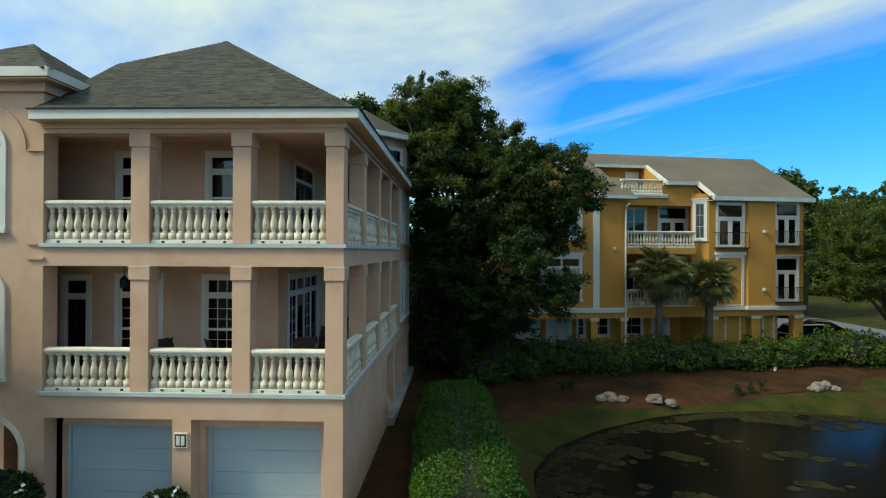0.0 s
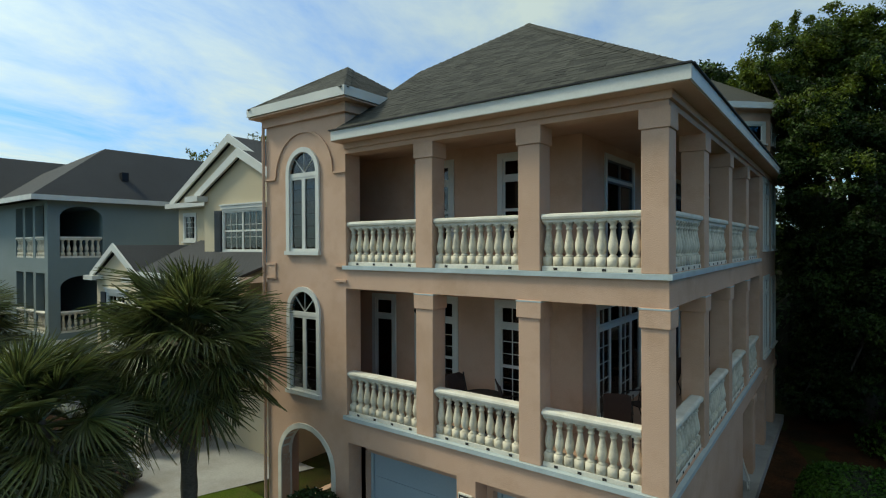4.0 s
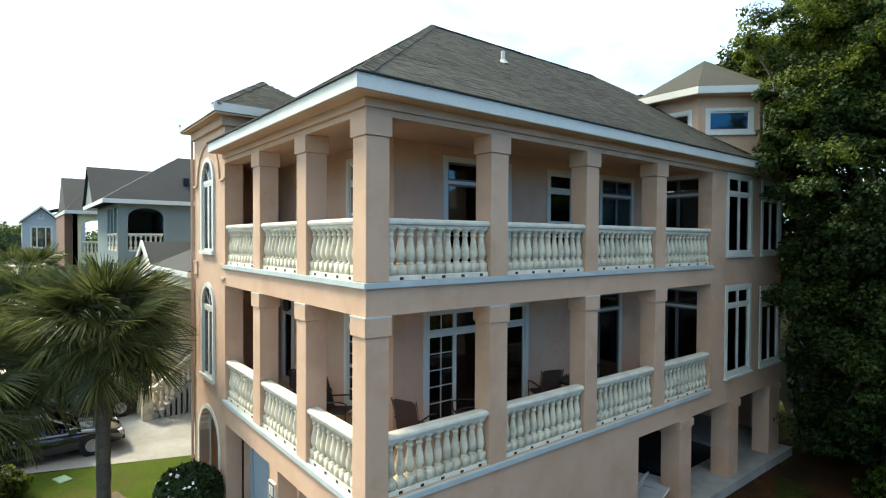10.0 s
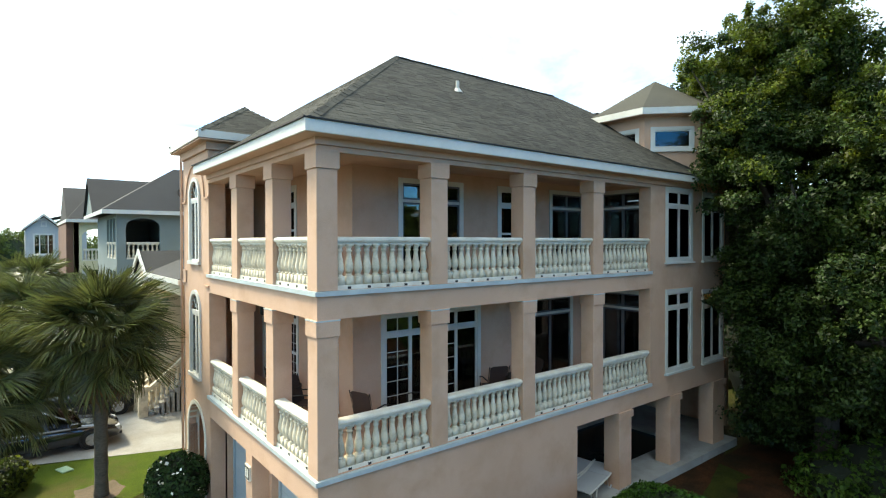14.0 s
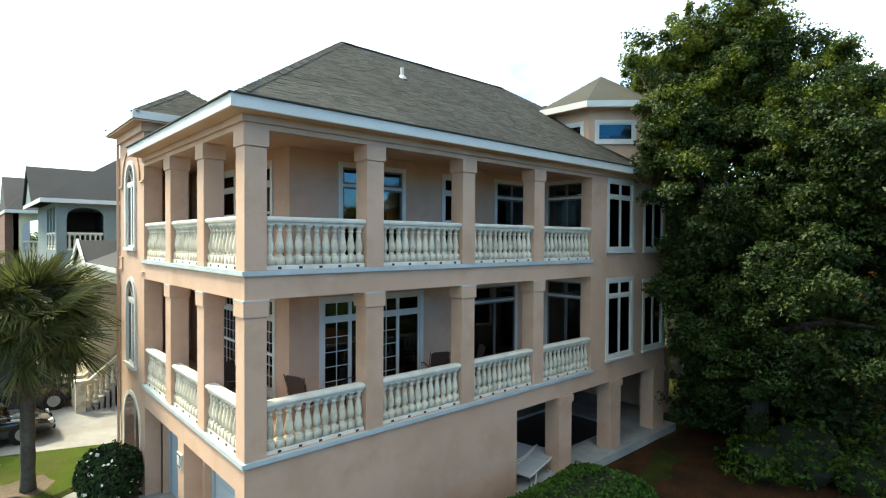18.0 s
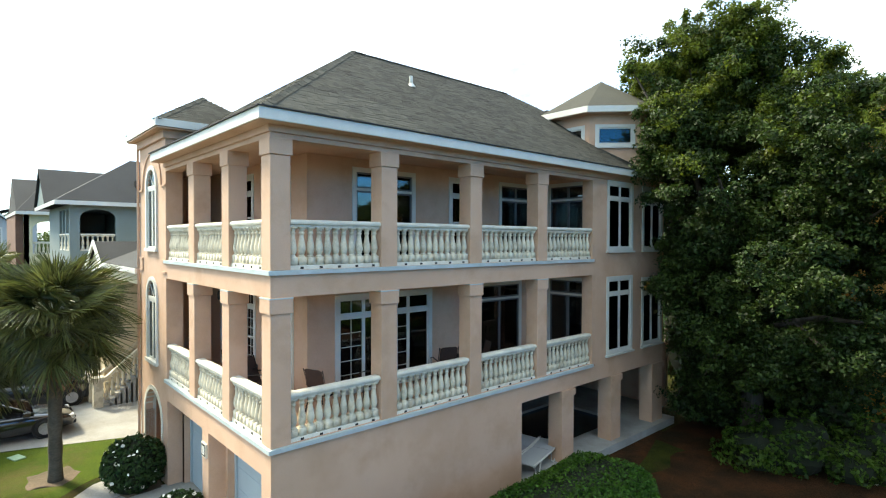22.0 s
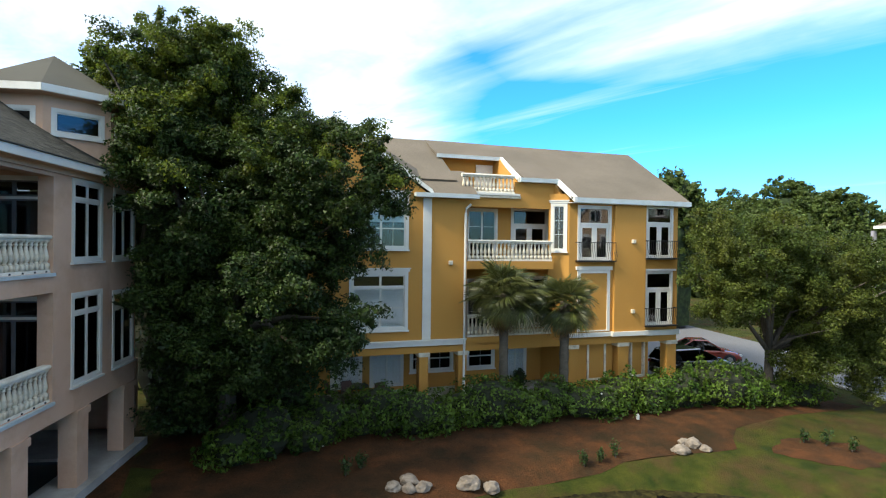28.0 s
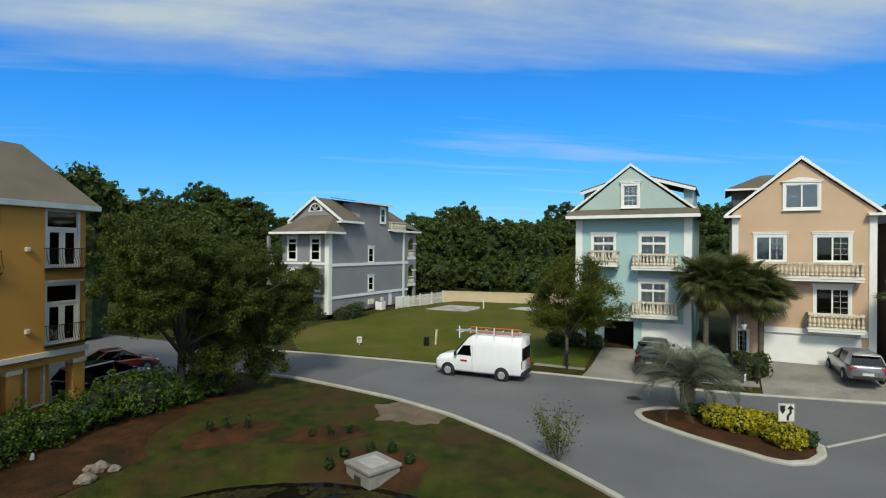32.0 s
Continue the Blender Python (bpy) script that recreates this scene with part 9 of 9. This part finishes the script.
# ---- across the street ----
# planted island with its palm, golden shrubs and sign
isle = [(33.9, 10.7), (33.2, 10.4), (32.4, 9.4), (31.75, 8.4), (31.25, 7.5), (30.75, 6.4), (30.25, 5.5), (30.2, 4.8), (30.7, 4.1), (31.7, 3.6), (32.9, 3.5), (33.9, 4.1), (34.6, 5.2), (35.3, 6.2), (35.9, 7.4), (36.1, 8.6), (35.4, 10.0), (34.6, 10.7)]
kerb(isle + [isle[0]], "rounded concrete kerb of the planted island", 0.34, 0.11, 70, 0.03)
patch("island_bed", isle, MULCH, 0.12, "mulched traffic island", "traffic island", 8, 0.0)
kerb([(36.1, 8.8), (37.5, 9.0), (40.2, 9.4)], "thin pale joint across the street", 0.22, 0.05, 12, 0.02)
kerb([(33.0, 3.3), (35.5, 1.2), (39.0, -1.6)], "thin pale joint across the street", 0.18, 0.045, 12, 0.02)
palm((35.6, 8.6), 1.75, 0.3, 56, 1.2, "stout blue-grey feather palm on the traffic island", 21, "feather", trunk=0.34)
rng0 = random.Random(4)
for i in range(13):
    q = i / 12
    x, y = 34.2 - 1.7 * q + rng0.uniform(-0.5, 0.5), 7.5 - 2.9 * q + rng0.uniform(-0.35, 0.35)
    bush("golden_shrub", (x, y), rng0.uniform(0.5, 0.72), rng0.uniform(0.7, 1.0), GOLD_LEAF, 0.07, 1300, "rounded golden-leaved shrub on the traffic island", "shrub", 80 + i, 0.12, group="golden shrubs on the island", z=land(x, y) + 0.1)
for i, (x, y) in enumerate(((35.1, 8.4), (34.7, 7.9), (35.3, 7.9), (32.5, 4.1), (33.0, 3.95))):
    bush("low_shrub", (x, y), 0.42, 0.5, DARK_LEAF, 0.06, 420, "low dark-green shrub on the traffic island", "shrub", 95 + i, 0.12, z=land(x, y) + 0.1)
sg = thing("traffic_sign", (32.6, 4.7, land(32.6, 4.7) + 0.1), "white square traffic sign with a black arrow on rust-red post", "sign", rz=-64)
m = WORLD[sg] @ Matrix.Translation((0, 0, -0.42))
part("post", Geo().box(-0.035, 0.035, 0.0, 0.05, 0.42, 2.05, m), POST_RED, sg)
part("panel", Geo().box(-0.34, 0.34, -0.012, 0.0, 1.3, 2.06, m), WHITE, sg, "white square sign panel", bevel=0.004)
part("border", Geo().ring(-0.325, 0.325, 1.315, 2.045, 0.012, 0.012, 0.012, 0.012, -0.016, -0.012, m), BLACK, sg)
part("shield", Geo().prism([(-0.28, -0.02, 1.98), (-0.06, -0.02, 1.98), (-0.06, -0.02, 1.78), (-0.17, -0.02, 1.62), (-0.28, -0.02, 1.78)], (0, 0.006, 0), m), BLACK, sg)
part("arrow_shaft", Geo().prism([(0.0, -0.02, 1.36), (0.09, -0.02, 1.36), (0.09, -0.02, 1.52), (0.2, -0.02, 1.66), (0.2, -0.02, 1.84), (0.11, -0.02, 1.84), (0.11, -0.02, 1.7), (0.0, -0.02, 1.56)], (0, 0.006, 0), m), BLACK, sg)
part("arrow_head", Geo().prism([(0.0, -0.02, 1.82), (0.31, -0.02, 1.82), (0.155, -0.02, 2.0)], (0, 0.006, 0), m), BLACK, sg)
# manhole
solid("manhole_cover", Geo().lathe([(0.36, 0.0), (0.36, 0.02), (0.34, 0.025)], 24, pose(36.9, 11.3, land(36.9, 11.3) + 0.03)), METAL, "round dark iron manhole cover in the street", "manhole cover")
# drives, walks and verges
PAVE_WORN = mat("worn tan concrete", (0.25, 0.232, 0.205), (0.20, 0.185, 0.16), 0.5, 0.9, 0.004, 25, fine=0.12, c3=(0.165, 0.15, 0.13), scale3=0.4)
ribbon("driveway", [(40.5, 15.0), (44, 14.8), (47, 14.8)], [(40.4, 9.2), (44, 9.2), (47, 9.2)], PAVE_WORN, 0.05, "pale concrete drive of the blue house", "driveway", 12, 6)
ribbon("driveway", [(40.9, 5.0), (44, 5.0), (47, 4.9)], [(41.7, -2.6), (44, -2.4), (47, -1.2)], PAVE_WORN, 0.05, "pale concrete drive of the tan house", "driveway", 12, 6)
ribbon("pavement", [(42.0, 9.0), (42.3, 5.1)], [(42.9, 9.0), (43.2, 5.1)], PAVE_WORN, 0.045, "pale pavement strip along the street", "pavement", 8, 2)
ribbon("pavement", [(42.0, 18.6), (42.0, 15.1)], [(42.5, 18.6), (42.5, 15.1)], PAVE_WORN, 0.045, "pale pavement strip along the street", "pavement", 8, 2)
ribbon("verge", [(42.55, 20.5), (42.55, 15.2)], [(46.9, 20.5), (46.9, 15.2)], GRASS_FRONT, 0.03, "thin shaded grass under the street oak", "lawn", 10, 4)
# lamp post
lp = thing("street_lamp", (42.9, 5.9, land(42.9, 5.9)), "black cast lamp post with a lantern head", "street lamp")
m = WORLD[lp]
part("post", Geo().lathe([(0.16, 0.0), (0.16, 0.25), (0.09, 0.35), (0.06, 0.6), (0.05, 3.1), (0.09, 3.15)], 10, m), BLACK, lp)
part("lantern", Geo().lathe([(0.07, 3.15), (0.17, 3.5), (0.17, 3.52)], 6, m), LAMP_CLEAR, lp)
part("cap", Geo().lathe([(0.21, 3.52), (0.1, 3.68), (0.02, 3.8)], 6, m), BLACK, lp)


def mailbox(x, y, label, rz=0):
    t = thing("mailbox", (x, y, land(x, y)), label, "mailbox", rz=rz)
    m = WORLD[t]
    part("post", Geo().box(-0.05, 0.05, -0.05, 0.05, 0, 1.05, m), BLACK, t)
    part("box", Geo().box(-0.24, 0.24, -0.09, 0.09, 1.0, 1.2, m), BLACK, t, bevel=0.03)


mailbox(41.9, 16.2, "black mailbox on a post by the street")
mailbox(42.9, 5.2, "dark mailbox on a post by the lamp")
solid("notice_box", Geo().box(42.66, 42.78, 5.78, 5.9, land(42.7, 5.8), land(42.7, 5.8) + 0.6), WHITE, "small white notice box by the lamp post", "notice box", bevel=0.02)
# boundary posts and notices on the empty lot: writing is too small to read
for x, y, w_, h_, lab in ((42.6, 33.6, 0.42, 0.5, "small white lot notice on the lawn"),):
    t = thing("lot_notice", (x, y, land(x, y)), lab, "sign", rz=-60)
    part("panel", Geo().box(-w_ / 2, w_ / 2, -0.02, 0.02, 0.25, 0.25 + h_, WORLD[t]), WHITE, t)
    part("stake", Geo().box(-0.02, 0.02, 0.02, 0.05, 0, 0.6, WORLD[t]), WHITE, t)
    part("text_bar", Geo().box(-0.12, 0.12, -0.026, -0.02, 0.52, 0.6, WORLD[t]), BLACK, t)
    part("text_bar", Geo().box(-0.1, 0.1, -0.026, -0.02, 0.36, 0.42, WORLD[t]), BLACK, t)
solid("utility_pedestal", Geo().box(-0.25, 0.25, -0.2, 0.2, 0, 0.75, pose(44.8, 28.5, land(44.8, 28.5), 0, 0, 20)), METAL, "dark utility pedestal on the empty lot", "utility box", bevel=0.03)
solid("lot_stake", Geo().box(-0.09, 0.09, -0.05, 0.05, 0, 1.25, pose(45.3, 27.9, land(45.3, 27.9), 0, 8, 0)), STONE, "pale leaning stake on the empty lot", "stake")
# slabs and pipe on the lot
patch("concrete_slab", [(58.2, 36.2), (62.6, 35.2), (62.8, 31.4), (60.3, 30.6), (58.2, 31.2)], CONCRETE, 0.08, "pale concrete slab on the empty lot", "slab", 4, 0.1)
patch("concrete_slab", [(62, 28), (65, 27.4), (64.6, 24.4), (61.6, 25.0)], CONCRETE, 0.06, "pale concrete slab on the empty lot", "slab", 4, 0.1, seed=3)
solid("white_pipe", Geo().lathe([(0.09, 0), (0.09, 1.0)], 8, pose(61.2, 30.4, land(61.2, 30.4))), WHITE, "white plastic riser on the slab", "pipe")
# white picket fence and beige wall at the back of the lot
fn = thing("picket_fence", (64.3, 40.2, 0.9), "white picket fence at the back of the lot", "fence")
f0, f1 = Vector((61.6, 42.0, land(61.6, 42.0) - 0.02)), Vector((67.0, 38.4, land(67.0, 38.4) - 0.02))
fd = (f1 - f0).normalized()
ang = math.degrees(math.atan2(fd.y, fd.x))
for i in range(45):
    p = f0.lerp(f1, i / 44)
    part("picket", Geo().box(-0.045, 0.045, -0.015, 0.015, 0.05, 1.35, Matrix.Translation(p) @ pose(0, 0, 0, 0, 0, ang)), WHITE, fn)
for z in (0.3, 1.1):
    part("fence_rail", Geo().box(0, (f1 - f0).length, 0.016, 0.06, z, z + 0.08, Matrix.Translation(f0) @ pose(0, 0, 0, 0, 0, ang)), WHITE, fn)
for i in range(5):
    part("fence_post", Geo().box(-0.07, 0.07, -0.02, 0.1, 0, 1.5, Matrix.Translation(f0.lerp(f1, i / 4)) @ pose(0, 0, 0, 0, 0, ang)), WHITE, fn)
gw = thing("garden_wall", (70, 30, 1.1), "beige rendered wall at the back of the lot", "wall", kind="structure")
part("wall_run", Geo().prism([(67.0, 38.6, 0.6), (70.5, 19.0, 0.6), (70.8, 19.05, 0.6), (67.3, 38.7, 0.6)], (0, 0, 1.75)), BEIGE_WALL, gw)
part("coping", Geo().prism([(66.95, 38.6, 2.35), (70.45, 18.95, 2.35), (70.85, 19.0, 2.35), (67.35, 38.75, 2.35)], (0, 0, 0.08)), BEIGE_WALL, gw)
# by the grey house: barrels, meters, air conditioner, planting
for x in (65.0, 66.0):
    solid("water_barrel", Geo().lathe([(0.4, 0.0), (0.44, 0.3), (0.44, 1.0), (0.36, 1.2)], 12, pose(x, 43.6, land(x, 43.6))), BARREL, "pale blue plastic barrel beside the grey house", "barrel", group="barrels by the grey house")
az = land(60.6, 43.6)
ac = thing("air_conditioner", (60.6, 43.6, az), "white outdoor air conditioner beside the grey house", "air conditioner")
part("case", Geo().box(60.15, 61.05, 43.15, 44.05, az, az + 0.95), WHITE_TRIM, ac, bevel=0.03)
part("fan_grille", Geo().lathe([(0.36, az + 0.952), (0.36, az + 0.97)], 14, pose(60.6, 43.6, 0)), METAL, ac)
for x in (59.2, 59.9, 61.9):
    solid("meter_box", Geo().box(x, x + 0.35, 44.25, 44.49, 1.1, 1.7), WHITE, "white utility meter on the grey house wall", "meter", group="meters on the grey house")
hedge_box("hedge", [(52.4, 43.6), (56.5, 43.4)], 1.5, 1.25, WOOD_LEAF, 0.13, 70, "dark shrubs along the grey house", "hedge", 31, 0.25, round_top=True)
hedge_box("hedge", [(50.5, 44.5), (50.3, 51.0)], 1.8, 1.5, WOOD_LEAF, 0.14, 60, "dark shrubs before the grey house", "hedge", 32, 0.3, round_top=True)
palm((50.4, 45.9), 4.6, 0.2, 44, 1.0, "cabbage palm before the grey house", 31, dead=6)
# palms and shrubs between the blue and tan houses
palm((45.2, 8.0), 5.6, 0.2, 66, 1.2, "cabbage palm between the blue and tan houses", 32, dead=16)
palm((45.6, 6.4), 5.5, 0.2, 66, 1.2, "cabbage palm between the blue and tan houses", 33, dead=16)
palm((45.4, 4.9), 5.0, 0.2, 60, 1.12, "cabbage palm between the blue and tan houses", 34, dead=14)
palm((45.3, -2.9), 5.0, 0.2, 50, 1.1, "cabbage palm at the end of the row", 35, dead=5)
hedge_box("hedge", [(43.9, 6.4), (44.5, 4.6)], 1.6, 1.35, WOOD_LEAF, 0.09, 140, "dense clipped shrub beside the tan house's drive", "hedge", 33, 0.1, round_top=True)
for i, (x, y) in enumerate(((46.3, 15.3), (46.6, 16.9), (46.2, 18.2))):
    bush("round_shrub", (x, y), 0.7, 1.1, WOOD_LEAF, 0.08, 600, "dark rounded shrub before the blue house", "shrub", 60 + i, 0.1)
# palms and planting down the street to the west
for i, (x, y, h, s) in enumerate(((-19.6, 6.4, 3.6, 1.2), (-23.5, 8.2, 4.2, 1.3), (-26.5, 6.4, 4.0, 1.3), (-30.0, 8.6, 4.8, 1.3), (-35.0, 7.6, 4.6, 1.4), (-41.0, 8.8, 4.8, 1.4))):
    palm((x, y), h, 0.17, 34, s, "cabbage palm along the street", 50 + i, dead=4, group="street palms")
for i, (x, y, r, h) in enumerate(((-14.1, 7.6, 0.55, 0.9), (-13.4, 7.2, 0.45, 0.7), (-16.2, 5.3, 0.7, 1.0))):
    bush("fine_shrub", (x, y), r, h, OAK2_LEAF, 0.07, 1300, "fine-leaved light-green shrub by the drive", "shrub", 70 + i, 0.15)
hedge_box("hedge", [(-22.0, 9.8), (-30.0, 9.9), (-44.0, 9.6)], 1.6, 1.2, OAK2_LEAF, 0.09, 60, "loose hedge along the front gardens", "hedge", 36, 0.25, round_top=True)
# small tree behind the cream house
for x, z, sd in ((-45.7, 14.4, 45), (-36.8, 14.2, 46)):
    tree("oak_tree", (x, 30.0), 0.16, [(x, 30, z, 1.9, 1.9, 1.7), (x + 1.5, 30.2, z - 1.0, 1.4, 1.4, 1.1), (x - 1.6, 29.8, z - 1.3, 1.3, 1.3, 1.0)], OAK2_LEAF, 0.13, 1.0, 34, "tall thin-crowned tree behind the cream house", "tree", sd, (0.35, 0.65), (), 8, 0.6, "trees behind the cream house")
